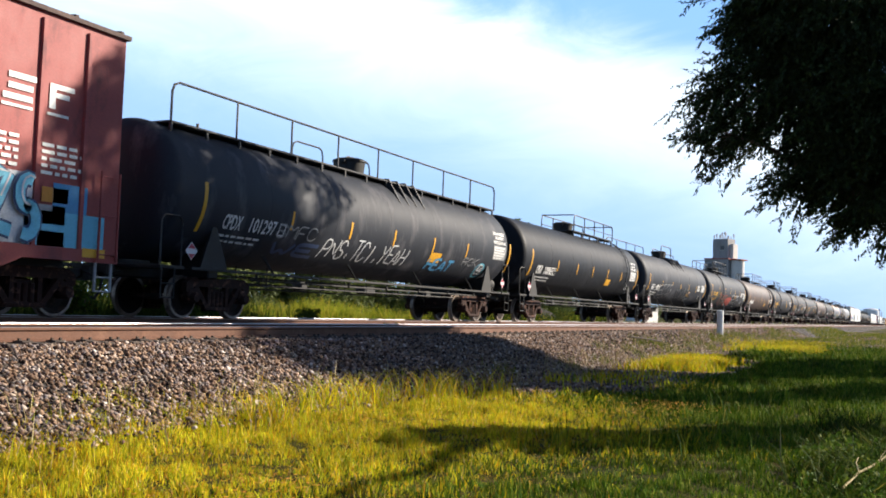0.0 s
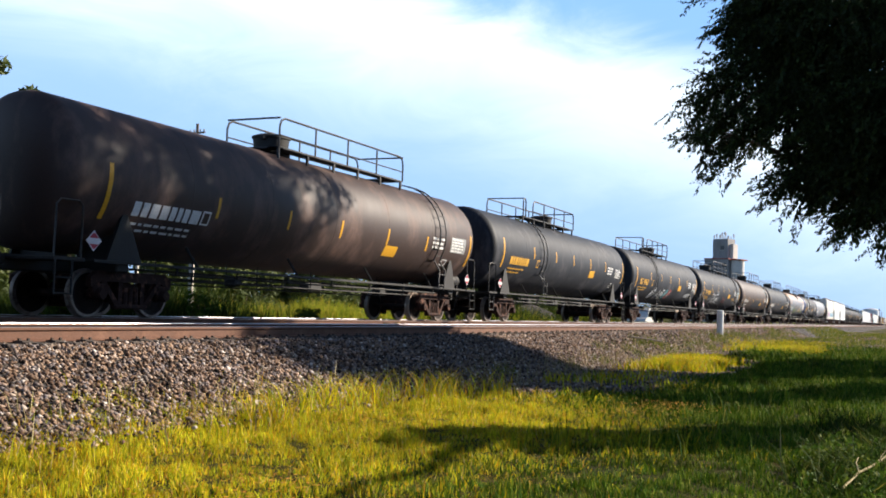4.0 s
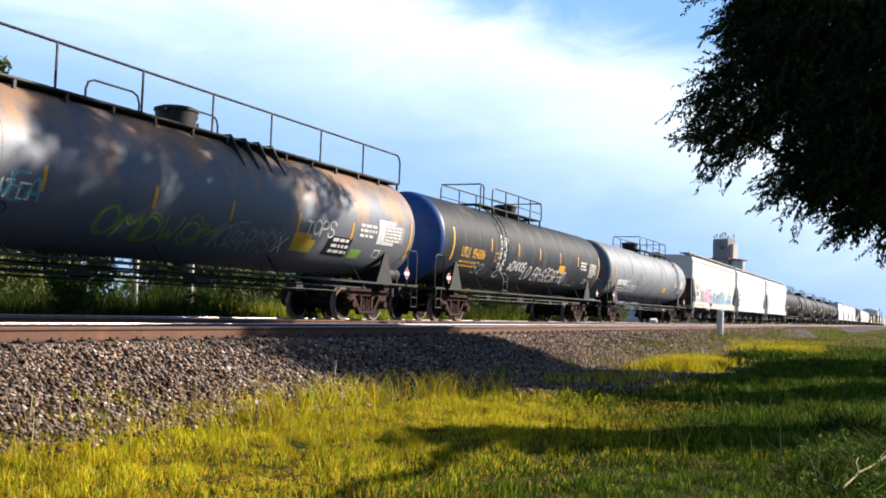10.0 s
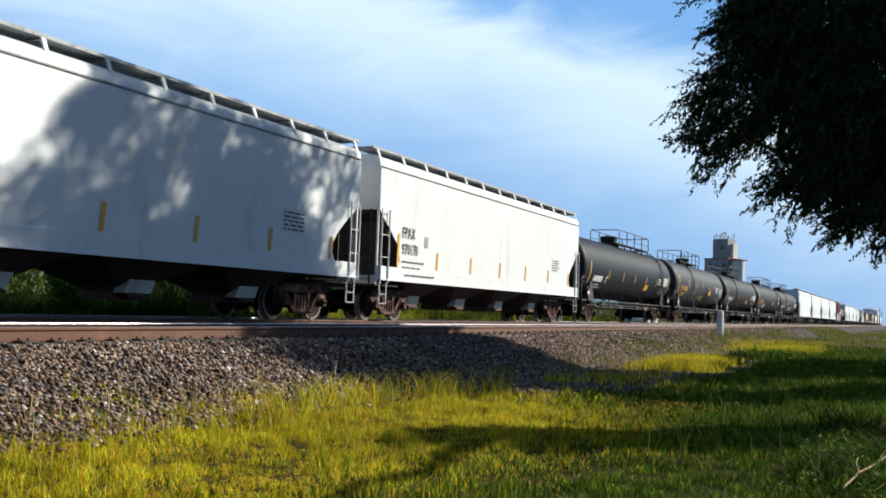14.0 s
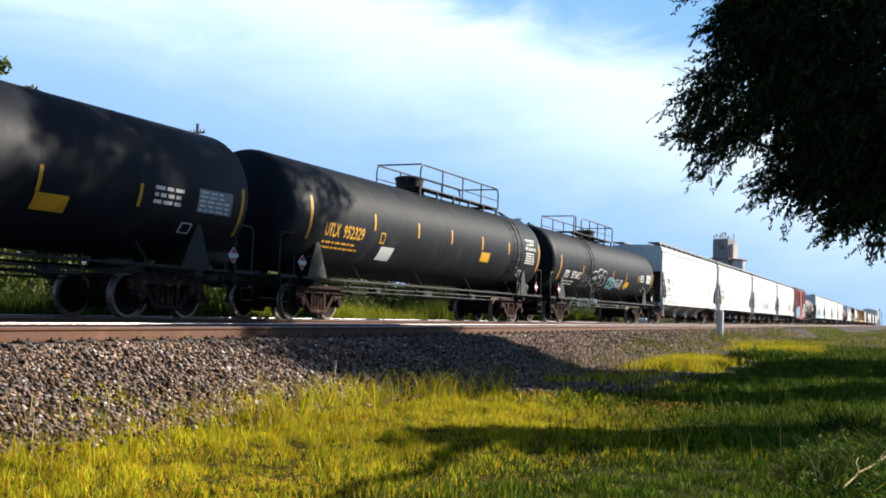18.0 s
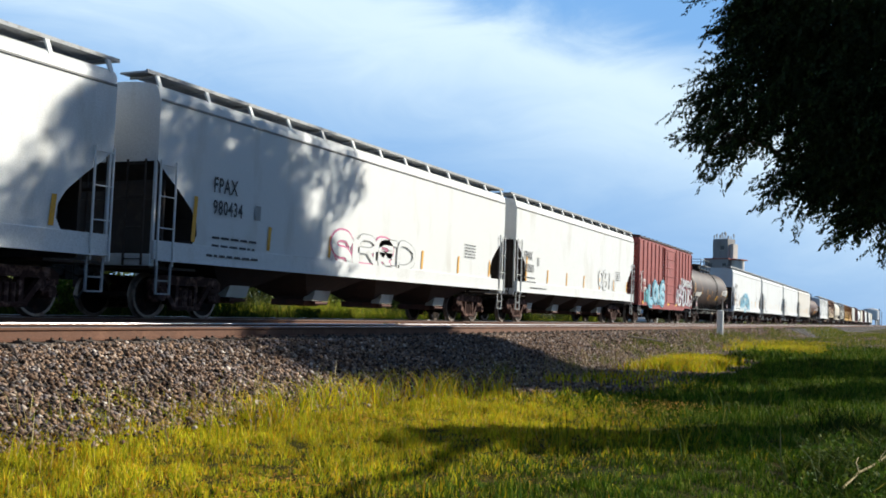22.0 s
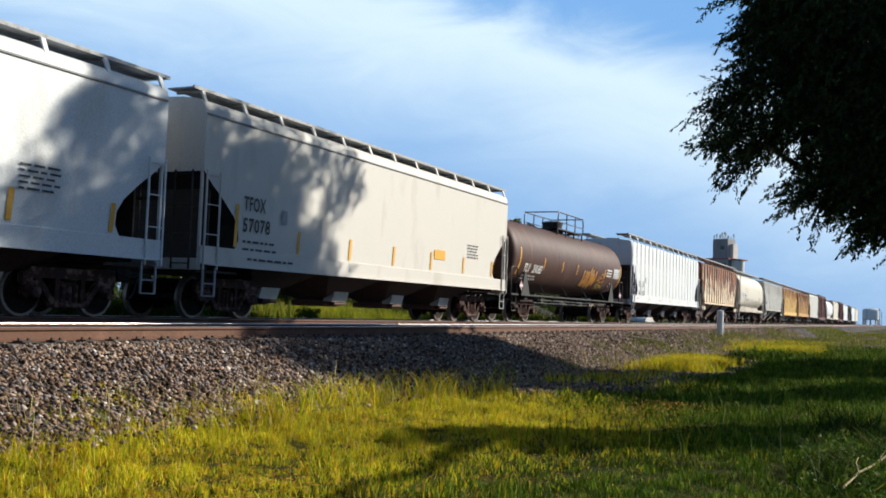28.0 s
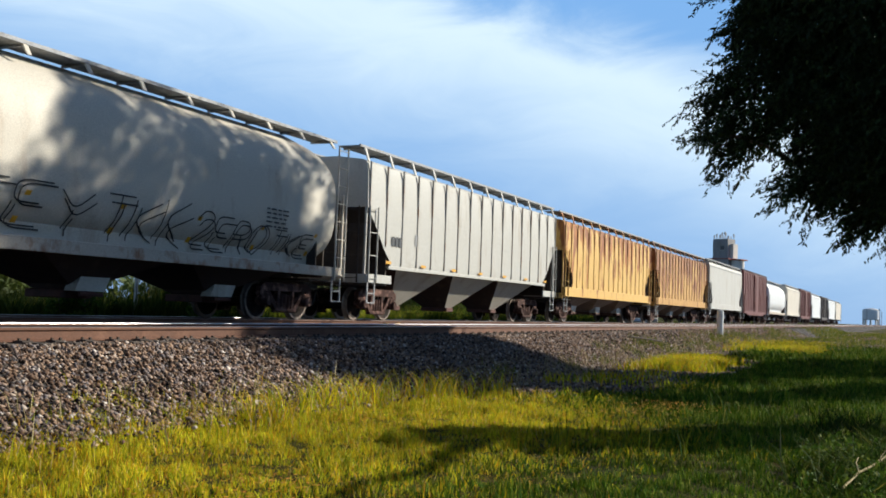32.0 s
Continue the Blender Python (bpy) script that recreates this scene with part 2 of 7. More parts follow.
# ---------------------------------------------------------------- mesh building
class Geo:
    """Collects vertices and faces of one mesh."""

    def __init__(self):
        self.v, self.f, self.m, self.slot = [], [], [], 0

    def face(self, *idx):
        self.f.append(idx)
        self.m.append(self.slot)

    def box(self, c, s, bevel=0.0, rot=None):
        hx, hy, hz = s[0] / 2, s[1] / 2, s[2] / 2
        b = min(bevel, hx * 0.9, hy * 0.9, hz * 0.9)
        n = len(self.v)
        pts, faces = [], []
        if b <= 0:
            for k in range(8):
                pts.append(((hx if k & 1 else -hx), (hy if k & 2 else -hy), (hz if k & 4 else -hz)))
            faces = [(0, 2, 3, 1), (4, 5, 7, 6), (0, 1, 5, 4), (2, 6, 7, 3), (0, 4, 6, 2), (1, 3, 7, 5)]
        else:
            for k in range(8):
                sx, sy, sz = (1 if k & 1 else -1), (1 if k & 2 else -1), (1 if k & 4 else -1)
                pts += [(sx * hx, sy * (hy - b), sz * (hz - b)), (sx * (hx - b), sy * hy, sz * (hz - b)), (sx * (hx - b), sy * (hy - b), sz * hz)]
            quads = [(0, 2, 3, 1), (4, 5, 7, 6), (0, 1, 5, 4), (2, 6, 7, 3), (0, 4, 6, 2), (1, 3, 7, 5)]
            for q, ax in zip(quads, (2, 2, 1, 1, 0, 0)):
                faces.append(tuple(k * 3 + ax for k in q))
            for k in range(8):
                for bit, ax in ((1, 0), (2, 1), (4, 2)):
                    if not k & bit:
                        o, (p, q) = k | bit, [a for a in (0, 1, 2) if a != ax]
                        faces.append((k * 3 + p, k * 3 + q, o * 3 + q, o * 3 + p))
                faces.append((k * 3, k * 3 + 1, k * 3 + 2))
        for p in pts:
            p = Vector(p)
            if rot:
                p = rot @ p
            self.v.append((p.x + c[0], p.y + c[1], p.z + c[2]))
        for q in faces:
            self.face(*(n + i for i in q))
        return self

    def prism(self, poly, axis, a, b):
        """A polygon of two coordinates drawn out along one axis (0, 1, 2) from a to b."""
        n, k = len(self.v), len(poly)
        for e in (a, b):
            for p in poly:
                q = list(p)
                q.insert(axis, e)
                self.v.append(tuple(q))
        for i in range(k):
            j = (i + 1) % k
            self.face(n + i, n + j, n + k + j, n + k + i)
        self.face(*range(n + k - 1, n - 1, -1))
        self.face(*range(n + k, n + 2 * k))
        return self

    def tube(self, pts, r, n=6, r1=None):
        pts = [Vector(p) for p in pts]
        r1 = r if r1 is None else r1
        start, rings = len(self.v), len(pts)
        side = None
        for i, p in enumerate(pts):
            d = (pts[min(i + 1, rings - 1)] - pts[max(i - 1, 0)]).normalized()
            if side is None:
                side = d.cross(Vector((0, 0, 1)) if abs(d.z) < 0.9 else Vector((1, 0, 0))).normalized()
            side = (side - d * side.dot(d)).normalized()
            up = d.cross(side)
            rr = r + (r1 - r) * i / max(1, rings - 1)
            for k in range(n):
                a = 2 * math.pi * k / n
                q = p + side * math.cos(a) * rr + up * math.sin(a) * rr
                self.v.append(tuple(q))
        for i in range(rings - 1):
            for k in range(n):
                a, b = start + i * n + k, start + i * n + (k + 1) % n
                self.face(a, b, b + n, a + n)
        self.face(*range(start + n - 1, start - 1, -1))
        self.face(*range(start + (rings - 1) * n, start + rings * n))
        return self

    def lathe(self, prof, axis, centre, n=32, caps=True):
        """A profile of (along, radius) turned round an axis."""
        start, rings = len(self.v), len(prof)
        for a, r in prof:
            for k in range(n):
                t = 2 * math.pi * k / n
                q = [math.cos(t) * r, math.sin(t) * r]
                q.insert(axis, a)
                self.v.append(tuple(q[i] + centre[i] for i in range(3)))
        for i in range(rings - 1):
            for k in range(n):
                a, b = start + i * n + k, start + i * n + (k + 1) % n
                self.face(a, b, b + n, a + n)
        if caps:
            self.face(*range(start + n - 1, start - 1, -1))
            self.face(*range(start + (rings - 1) * n, start + rings * n))
        return self

    def loft(self, levels):
        """Rectangles (z, half length, half width) stacked upon one another."""
        start = len(self.v)
        for z, h, w in levels:
            self.v += [(-h, -w, z), (h, -w, z), (h, w, z), (-h, w, z)]
        for i in range(len(levels) - 1):
            for k in range(4):
                a, b = start + i * 4 + k, start + i * 4 + (k + 1) % 4
                self.face(a, b, b + 4, a + 4)
        self.face(start + 3, start + 2, start + 1, start)
        e = start + (len(levels) - 1) * 4
        self.face(e, e + 1, e + 2, e + 3)
        return self

    def mesh(self, name, mats, smooth=0.0):
        me = bpy.data.meshes.new(name)
        me.from_pydata(self.v, [], self.f)
        for m in mats if isinstance(mats, (list, tuple)) else [mats]:
            me.materials.append(m)
        me.polygons.foreach_set("material_index", self.m)
        bm = bmesh.new()
        bm.from_mesh(me)
        bmesh.ops.recalc_face_normals(bm, faces=bm.faces)
        if smooth:
            for e in bm.edges:
                e.smooth = len(e.link_faces) == 2 and e.calc_face_angle(0) < radians(smooth)
            for f in bm.faces:
                f.smooth = True
        bm.to_mesh(me)
        bm.free()
        return me


SHARED = {}


def shared(key, build):
    if key not in SHARED:
        SHARED[key] = build()
    return SHARED[key]


def part(name, me, parent, label="", at=None):
    ob = new(name, me)
    ob.parent = parent
    if at is not None:
        ob.matrix_basis = at
    if label:
        ob["label"] = label
    return ob


def thing(name, label, category, group="", at=(0, 0, 0)):
    ob = new(name)
    ob.location = at
    return tagged(ob, label, category, group)
# ---------------------------------------------------------------- ground, ballast and track
def strip_sheet(name, xs, profile, mat, rough=0.0, seed=1, base=None):
    """A sheet along the track: an uneven grid over xs and a cross profile of (y, z)."""
    v, f = [], []
    k = len(profile)
    for x in xs:
        for y, z in profile:
            dz = rough * (noise.noise(Vector((x * 0.35, y * 0.35, seed))) + 0.5 * noise.noise(Vector((x * 1.3, y * 1.3, seed + 7))))
            v.append((x, y, z + dz))
    for i in range(len(xs) - 1):
        for j in range(k - 1):
            a = i * k + j
            f.append((a, a + k, a + k + 1, a + 1))
    me = bpy.data.meshes.new(name)
    me.from_pydata(v, [], f)
    me.materials.append(mat)
    for p in me.polygons:
        p.use_smooth = True
    return new(name, me)


def soil_material():
    m = bpy.data.materials.new("grassy_soil")
    m.use_nodes = True
    add, link = nodes_of(m.node_tree)
    bsdf, out = add("ShaderNodeBsdfPrincipled", i_Roughness=0.95, i_Specular_IOR_Level=0.1), add("ShaderNodeOutputMaterial")
    link(bsdf.outputs[0], out.inputs[0])
    where = add("ShaderNodeTexCoord")
    wide = add("ShaderNodeTexNoise", i_Scale=0.5, i_Detail=4.0)
    fine = add("ShaderNodeTexNoise", i_Scale=22.0, i_Detail=6.0, i_Roughness=0.7)
    for n in (wide, fine):
        link(where.outputs["Object"], n.inputs["Vector"])
    hue = ramp(add, 0.35, 0.65, (0.030, 0.038, 0.006, 1), (0.085, 0.068, 0.012, 1))
    link(wide.outputs["Fac"], hue.inputs["Fac"])
    tone = ramp(add, 0.3, 0.7, (0.45, 0.45, 0.4, 1), (1.2, 1.2, 1.0, 1))
    link(fine.outputs["Fac"], tone.inputs["Fac"])
    mul = add("ShaderNodeMix", blend="MULTIPLY")
    mul.data_type = "RGBA"
    mul.inputs["Factor"].default_value = 1.0
    link(hue.outputs["Color"], mul.inputs[6])
    link(tone.outputs["Color"], mul.inputs[7])
    link(mul.outputs[2], bsdf.inputs["Base Color"])
    bmp = add("ShaderNodeBump", i_Strength=0.8, i_Distance=0.05)
    link(fine.outputs["Fac"], bmp.inputs["Height"])
    link(bmp.outputs[0], bsdf.inputs["Normal"])
    return m


def stone_bed_material():
    m = bpy.data.materials.new("ballast_gravel")
    m.use_nodes = True
    add, link = nodes_of(m.node_tree)
    bsdf, out = add("ShaderNodeBsdfPrincipled", i_Roughness=0.9), add("ShaderNodeOutputMaterial")
    link(bsdf.outputs[0], out.inputs[0])
    where = add("ShaderNodeTexCoord")
    cells = add("ShaderNodeTexVoronoi", i_Scale=17.0)
    link(where.outputs["Object"], cells.inputs["Vector"])
    tone = add("ShaderNodeSeparateColor")
    link(cells.outputs["Color"], tone.inputs[0])
    hue = add("ShaderNodeValToRGB")
    el = hue.color_ramp.elements
    el[0].color, el[1].color = (0.10, 0.085, 0.075, 1), (0.40, 0.36, 0.33, 1)
    e = el.new(0.5)
    e.color = (0.22, 0.16, 0.12, 1)
    link(tone.outputs[0], hue.inputs["Fac"])
    # the shade in the gaps between stones is painted into the colour
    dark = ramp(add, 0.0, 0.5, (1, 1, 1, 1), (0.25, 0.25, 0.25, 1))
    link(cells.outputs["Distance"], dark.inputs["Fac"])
    broad = add("ShaderNodeTexNoise", i_Scale=0.45, i_Detail=5.0, i_Roughness=0.65)
    link(where.outputs["Object"], broad.inputs["Vector"])
    stain = ramp(add, 0.35, 0.65, (0.32, 0.32, 0.36, 1), (0.62, 0.60, 0.60, 1))
    link(broad.outputs["Fac"], stain.inputs["Fac"])
    soiled = add("ShaderNodeMix", blend="MULTIPLY")
    soiled.data_type = "RGBA"
    soiled.inputs["Factor"].default_value = 1.0
    link(hue.outputs["Color"], soiled.inputs[6])
    link(stain.outputs["Color"], soiled.inputs[7])
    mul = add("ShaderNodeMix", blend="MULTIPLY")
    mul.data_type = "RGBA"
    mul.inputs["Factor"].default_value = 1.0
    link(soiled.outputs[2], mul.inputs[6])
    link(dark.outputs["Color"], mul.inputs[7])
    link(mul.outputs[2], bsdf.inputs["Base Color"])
    bmp = add("ShaderNodeBump", i_Strength=1.0, i_Distance=0.06)
    bmp.invert = True
    link(cells.outputs["Distance"], bmp.inputs["Height"])
    link(bmp.outputs[0], bsdf.inputs["Normal"])
    return m


M_SOIL, M_BALLAST = soil_material(), stone_bed_material()
XS = [-900, -300, -100, -40, -20, -10] + [i * 0.6 - 5 for i in range(110)] + [65, 75, 90, 110, 140, 180, 240, 330, 450, 650, 950, 1500, 2600]
GROUND = [(-1600, -1.4), (-400, -1.2), (-100, -1.05), (-30, -0.98), (-12, -0.95)] + [(-8 + 0.8 * i, -0.94) for i in range(20)] + [
    (8.0, -0.93), (12, -0.95), (18, -0.95), (20, -0.85), (24, -0.80), (30, -0.85), (40, -0.95), (80, -1.0), (250, -1.1), (700, -1.2), (1600, -1.4)]
ground = strip_sheet("ground", XS, GROUND, M_SOIL, 0.07)
tagged(ground, "uneven grassy ground beside the railway", "ground", kind="structure")
BED = [(6.9, -1.05), (7.35, -0.90), (7.9, -0.70), (8.6, -0.46), (9.15, -0.27), (9.4, -0.235), (9.95, -0.225), (10.1, -0.18), (12.2, -0.18), (12.9, -0.22), (13.6, -0.17), (16.5, -0.17), (16.9, -0.24), (18.0, -0.66), (18.8, -0.98)]
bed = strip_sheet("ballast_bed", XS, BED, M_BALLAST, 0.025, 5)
tagged(bed, "grey and brown crushed stone ballast bed", "ballast", kind="structure")


def loose_stones():
    rng = np.random.default_rng(4)

    def slope_z(y):
        return np.interp(y, [p[0] for p in BED], [p[1] for p in BED])

    sets = []
    for n, xa, xb, ya, yb, s0, s1 in ((36000, 4, 30, 7.0, 9.75, 0.020, 0.044), (18000, 30, 90, 7.0, 9.75, 0.035, 0.06), (7000, 6, 40, 10.1, 14.1, 0.02, 0.04), (700, 4, 30, 6.4, 7.2, 0.02, 0.04)):
        x, y = rng.uniform(xa, xb, n), rng.uniform(ya, yb, n)
        size = rng.uniform(s0, s1, n)
        z = slope_z(y) + size * 0.3 + rng.uniform(-0.012, 0.02, n)
        if yb <= 7.3:
            z = np.full(n, -0.9) + size * 0.3
        sets.append(np.stack([x, y, z, size], 1))
    return stone_mesh("ballast_stones", np.concatenate(sets), rng)


def stone_mesh(name, s, rng):
    n = len(s)
    octa = np.array([(1, 0, 0), (-1, 0, 0), (0, 1, 0), (0, -1, 0), (0, 0, 1), (0, 0, -1)], float)
    v = octa[None] * rng.uniform(0.6, 1.25, (n, 6, 1)) + rng.uniform(-0.28, 0.28, (n, 6, 3))
    ang = rng.uniform(0, 6.28, n)
    c, q = np.cos(ang)[:, None], np.sin(ang)[:, None]
    v = np.stack([v[..., 0] * c - v[..., 1] * q, v[..., 0] * q + v[..., 1] * c, v[..., 2] * 0.8], -1)
    v = v * s[:, None, 3:4] + s[:, None, :3]
    tri = np.array([(0, 2, 4), (2, 1, 4), (1, 3, 4), (3, 0, 4), (2, 0, 5), (1, 2, 5), (3, 1, 5), (0, 3, 5)])
    return raw_mesh(name, v.reshape(-1, 3), (tri[None] + 6 * np.arange(n)[:, None, None]).reshape(-1, 3), M_STONE)


def raw_mesh(name, verts, faces, mat, smooth=False):
    """A mesh straight from arrays; all faces have the same number of corners."""
    me = bpy.data.meshes.new(name)
    k = faces.shape[1]
    me.vertices.add(len(verts))
    me.vertices.foreach_set("co", verts.astype(np.float32).ravel())
    me.loops.add(faces.size)
    me.loops.foreach_set("vertex_index", faces.astype(np.int32).ravel())
    me.polygons.add(len(faces))
    me.polygons.foreach_set("loop_start", np.arange(0, faces.size, k, dtype=np.int32))
    if smooth:
        me.polygons.foreach_set("use_smooth", np.ones(len(faces), dtype=bool))
    me.materials.append(mat)
    me.update(calc_edges=True)
    return new(name, me)


def island_material(name, stops, rough=0.9, through=0.0, value=0.25, gloss=0.5):
    """A colour of its own for each loose piece of the mesh."""
    m = bpy.data.materials.new(name)
    m.use_nodes = True
    add, link = nodes_of(m.node_tree)
    bsdf, out = add("ShaderNodeBsdfPrincipled", i_Roughness=rough), add("ShaderNodeOutputMaterial")
    bsdf.inputs["Specular IOR Level"].default_value = gloss
    geo = add("ShaderNodeNewGeometry")
    hue = add("ShaderNodeValToRGB")
    el = hue.color_ramp.elements
    el[0].position, el[0].color = stops[0][0], (*stops[0][1], 1)
    el[1].position, el[1].color = stops[-1][0], (*stops[-1][1], 1)
    for p, c in stops[1:-1]:
        e = el.new(p)
        e.color = (*c, 1)
    link(geo.outputs["Random Per Island"], hue.inputs["Fac"])
    where = add("ShaderNodeTexCoord")
    wide = add("ShaderNodeTexNoise", i_Scale=0.7, i_Detail=3.0)
    link(where.outputs["Object"], wide.inputs["Vector"])
    tuft = add("ShaderNodeTexNoise", i_Scale=5.0, i_Detail=2.0)
    link(where.outputs["Object"], tuft.inputs["Vector"])
    both = add("ShaderNodeMath", operation="ADD")
    link(wide.outputs["Fac"], both.inputs[0])
    link(tuft.outputs["Fac"], both.inputs[1])
    val = add("ShaderNodeMapRange", n_1=0.65, n_2=1.35, n_3=1 - value * 1.25, n_4=1 + value * 1.25)
    link(both.outputs[0], val.inputs[0])
    hsv = add("ShaderNodeHueSaturation")
    link(hue.outputs["Color"], hsv.inputs["Color"])
    link(val.outputs[0], hsv.inputs["Value"])
    link(hsv.outputs[0], bsdf.inputs["Base Color"])
    if through:
        trans, mixer = add("ShaderNodeBsdfTranslucent"), add("ShaderNodeMixShader", n_0=through)
        link(hsv.outputs[0], trans.inputs["Color"])
        link(bsdf.outputs[0], mixer.inputs[1])
        link(trans.outputs[0], mixer.inputs[2])
        link(mixer.outputs[0], out.inputs[0])
    else:
        link(bsdf.outputs[0], out.inputs[0])
    return m


M_STONE = island_material("ballast_stone", [(0.0, (0.032, 0.026, 0.024)), (0.28, (0.12, 0.074, 0.052)), (0.52, (0.29, 0.195, 0.135)), (0.78, (0.17, 0.155, 0.165)), (0.93, (0.40, 0.285, 0.21)), (1.0, (0.58, 0.53, 0.49))], gloss=0.12)
tagged(loose_stones(), "loose angular ballast stones, grey, brown and pale", "ballast stones", kind="stuff")

M_RAILSIDE = paint("rusty_rail", (0.125, 0.055, 0.032), (0.19, 0.095, 0.06), 0.5, 0.75, grain=2.5, bump=0.06)
M_RAILTOP = paint("polished_rail_head", (0.52, 0.53, 0.56), (0.34, 0.31, 0.29), 0.45, 0.34, 1.0, grain=6.0, bump=0.01)
M_TIE = paint("creosoted_tie", (0.055, 0.042, 0.034), (0.13, 0.10, 0.08), 0.5, 0.9, grain=4.0, bump=0.2)


def rail_mesh(inner):
    """A long rail, bright on its head and on the side that faces its fellow."""
    g = Geo()
    half = [(0.070, -0.185), (0.070, -0.172), (0.012, -0.155), (0.009, -0.055), (0.036, -0.042), (0.037, -0.016), (0.034, -0.007), (0.028, -0.002), (0.018, 0.0)]
    poly = half + [(-y, z) for y, z in reversed(half)]
    g.prism(poly, 0, -160.0, 1500.0)
    me = g.mesh("rail", [M_RAILSIDE, M_RAILTOP], 0)
    for p in me.polygons:
        if p.center.z > -0.012 and (p.normal.z > 0.6 or p.normal.y * inner < -0.5):
            p.material_index = 1
    return me


def tie_mesh():
    g = Geo()
    g.box((0, 0, 0), (0.23, 2.6, 0.16), 0.012)
    for y in (-0.75, 0.75):
        g.box((0, y, 0.085), (0.18, 0.36, 0.02), 0.004)
        for s in (-0.07, 0.07):
            for e in (-0.11, 0.11):
                g.box((s, y + e, 0.105), (0.03, 0.03, 0.04))
    return g.mesh("tie", [M_TIE], 0)


NEAR_Y = 10.75
for y, word in ((NEAR_Y, "empty near track of rusty rails with bright heads"), (15.0, "track that carries the train")):
    track = thing("railway_track", word, "railway track")
    track["kind"] = "structure"
    for s in (-0.7525, 0.7525):
        part("rail", shared(("rail", s > 0), lambda: rail_mesh(1 if s > 0 else -1)), track, "", pose(0, y + s, 0))
    for k in range(230):
        part("tie", shared("tie", tie_mesh), track, "", pose(-6 + 0.52 * k, y, -0.262))
# ---------------------------------------------------------------- railway cars
TRACK_Y = 15.0
WHEEL_R = 0.457
WHEELSETS = []          # (wheelset, its car) for the turning of the wheels


def lerp(a, b, t):
    return a + (b - a) * t


def side_frame_mesh(mat):
    g = Geo()
    bar = [(-1.12, 0.78), (-0.92, 0.90), (0.92, 0.90), (1.12, 0.78), (1.12, 0.60), (1.0, 0.55), (0.86, 0.70), (-0.86, 0.70), (-1.0, 0.55), (-1.12, 0.60)]
    g.prism(bar, 1, -0.07, 0.07)
    for s in (-1, 1):
        g.prism([(s * 0.74, 0.74), (s * 0.88, 0.74), (s * 0.42, 0.20), (s * 0.30, 0.24)], 1, -0.06, 0.06)
        g.prism([(s * 0.26, 0.74), (s * 0.36, 0.74), (s * 0.36, 0.26), (s * 0.26, 0.26)], 1, -0.05, 0.05)
        g.box((s * 0.89, 0, 0.56), (0.34, 0.17, 0.20), 0.03)
        g.lathe([(-0.15, 0.10), (-0.09, 0.125), (0.05, 0.125)], 1, (s * 0.89, -0.03, 0.457), 14)
        g.lathe([(-0.05, 0.125), (0.09, 0.125), (0.15, 0.10)], 1, (s * 0.89, 0.03, 0.457), 14)
    g.box((0, 0, 0.22), (0.92, 0.16, 0.10), 0.03)
    for x in (-0.15, 0.0, 0.15):
        g.tube([(x, 0, 0.27), (x, 0, 0.60)], 0.062, 8)
    return g.mesh("side_frame", [mat], 35)


def wheelset_mesh():
    g = Geo()
    g.tube([(0, -0.95, 0), (0, 0.95, 0)], 0.075, 10)
    for s in (-1, 1):
        prof = [(0.775, 0.10), (0.765, 0.16), (0.735, 0.30), (0.79, 0.385), (0.795, 0.40)]
        g.slot = 0
        g.lathe([(s * a, r) for a, r in prof], 1, (0, 0, 0), 28, False)
        g.slot = 1
        g.lathe([(s * 0.795, 0.40), (s * 0.797, 0.448), (s * 0.79, 0.456), (s * 0.715, 0.460), (s * 0.69, 0.485), (s * 0.665, 0.483), (s * 0.66, 0.40)], 1, (0, 0, 0), 28, False)
        g.slot = 0
        g.lathe([(s * 0.66, 0.40), (s * 0.69, 0.30), (s * 0.66, 0.15), (s * 0.655, 0.10)], 1, (0, 0, 0), 28, False)
        for k in range(3):
            a = k * 2.0944
            g.box((0.05 * math.cos(a), s * 0.965, 0.05 * math.sin(a)), (0.03, 0.03, 0.03))
    return g.mesh("wheelset", [M_WHEEL, M_TREAD], 40)


def bolster_mesh():
    g = Geo()
    g.prism([(-0.95, 0.42), (-0.95, 0.66), (-0.4, 0.82), (0.4, 0.82), (0.95, 0.66), (0.95, 0.42)], 0, -0.19, 0.19)
    g.lathe([(0.80, 0.22), (0.92, 0.22)], 2, (0, 0, 0), 16)
    for s in (-1, 1):
        g.box((s * 0.42, 0, 0.36), (0.10, 1.4, 0.14), 0.02)
        for y in (-0.62, 0.62):
            g.prism([(s * 0.40, 0.22), (s * 0.46, 0.20), (s * 0.46, 0.62), (s * 0.40, 0.60)], 1, y - 0.05, y + 0.05)
    return g.mesh("truck_bolster", [M_IRON], 0)


def coupler_mesh():
    g = Geo()
    g.box((-0.35, 0, 0.86), (0.62, 0.15, 0.18), 0.03)
    g.prism([(-0.06, -0.20), (0.0, -0.17), (0.05, -0.05), (0.0, 0.02), (0.06, 0.10), (0.02, 0.2), (-0.12, 0.2), (-0.16, -0.12)], 2, 0.72, 1.0)
    g.tube([(-0.25, 0.28, 0.80), (-0.15, 0.30, 0.52), (-0.04, 0.28, 0.36), (0.02, 0.24, 0.40)], 0.025, 6)
    g.tube([(-0.3, -1.25, 0.92), (-0.2, -0.5, 0.78), (-0.15, 0.0, 0.95)], 0.016, 5)
    return g.mesh("coupler", [M_UNDER], 0)


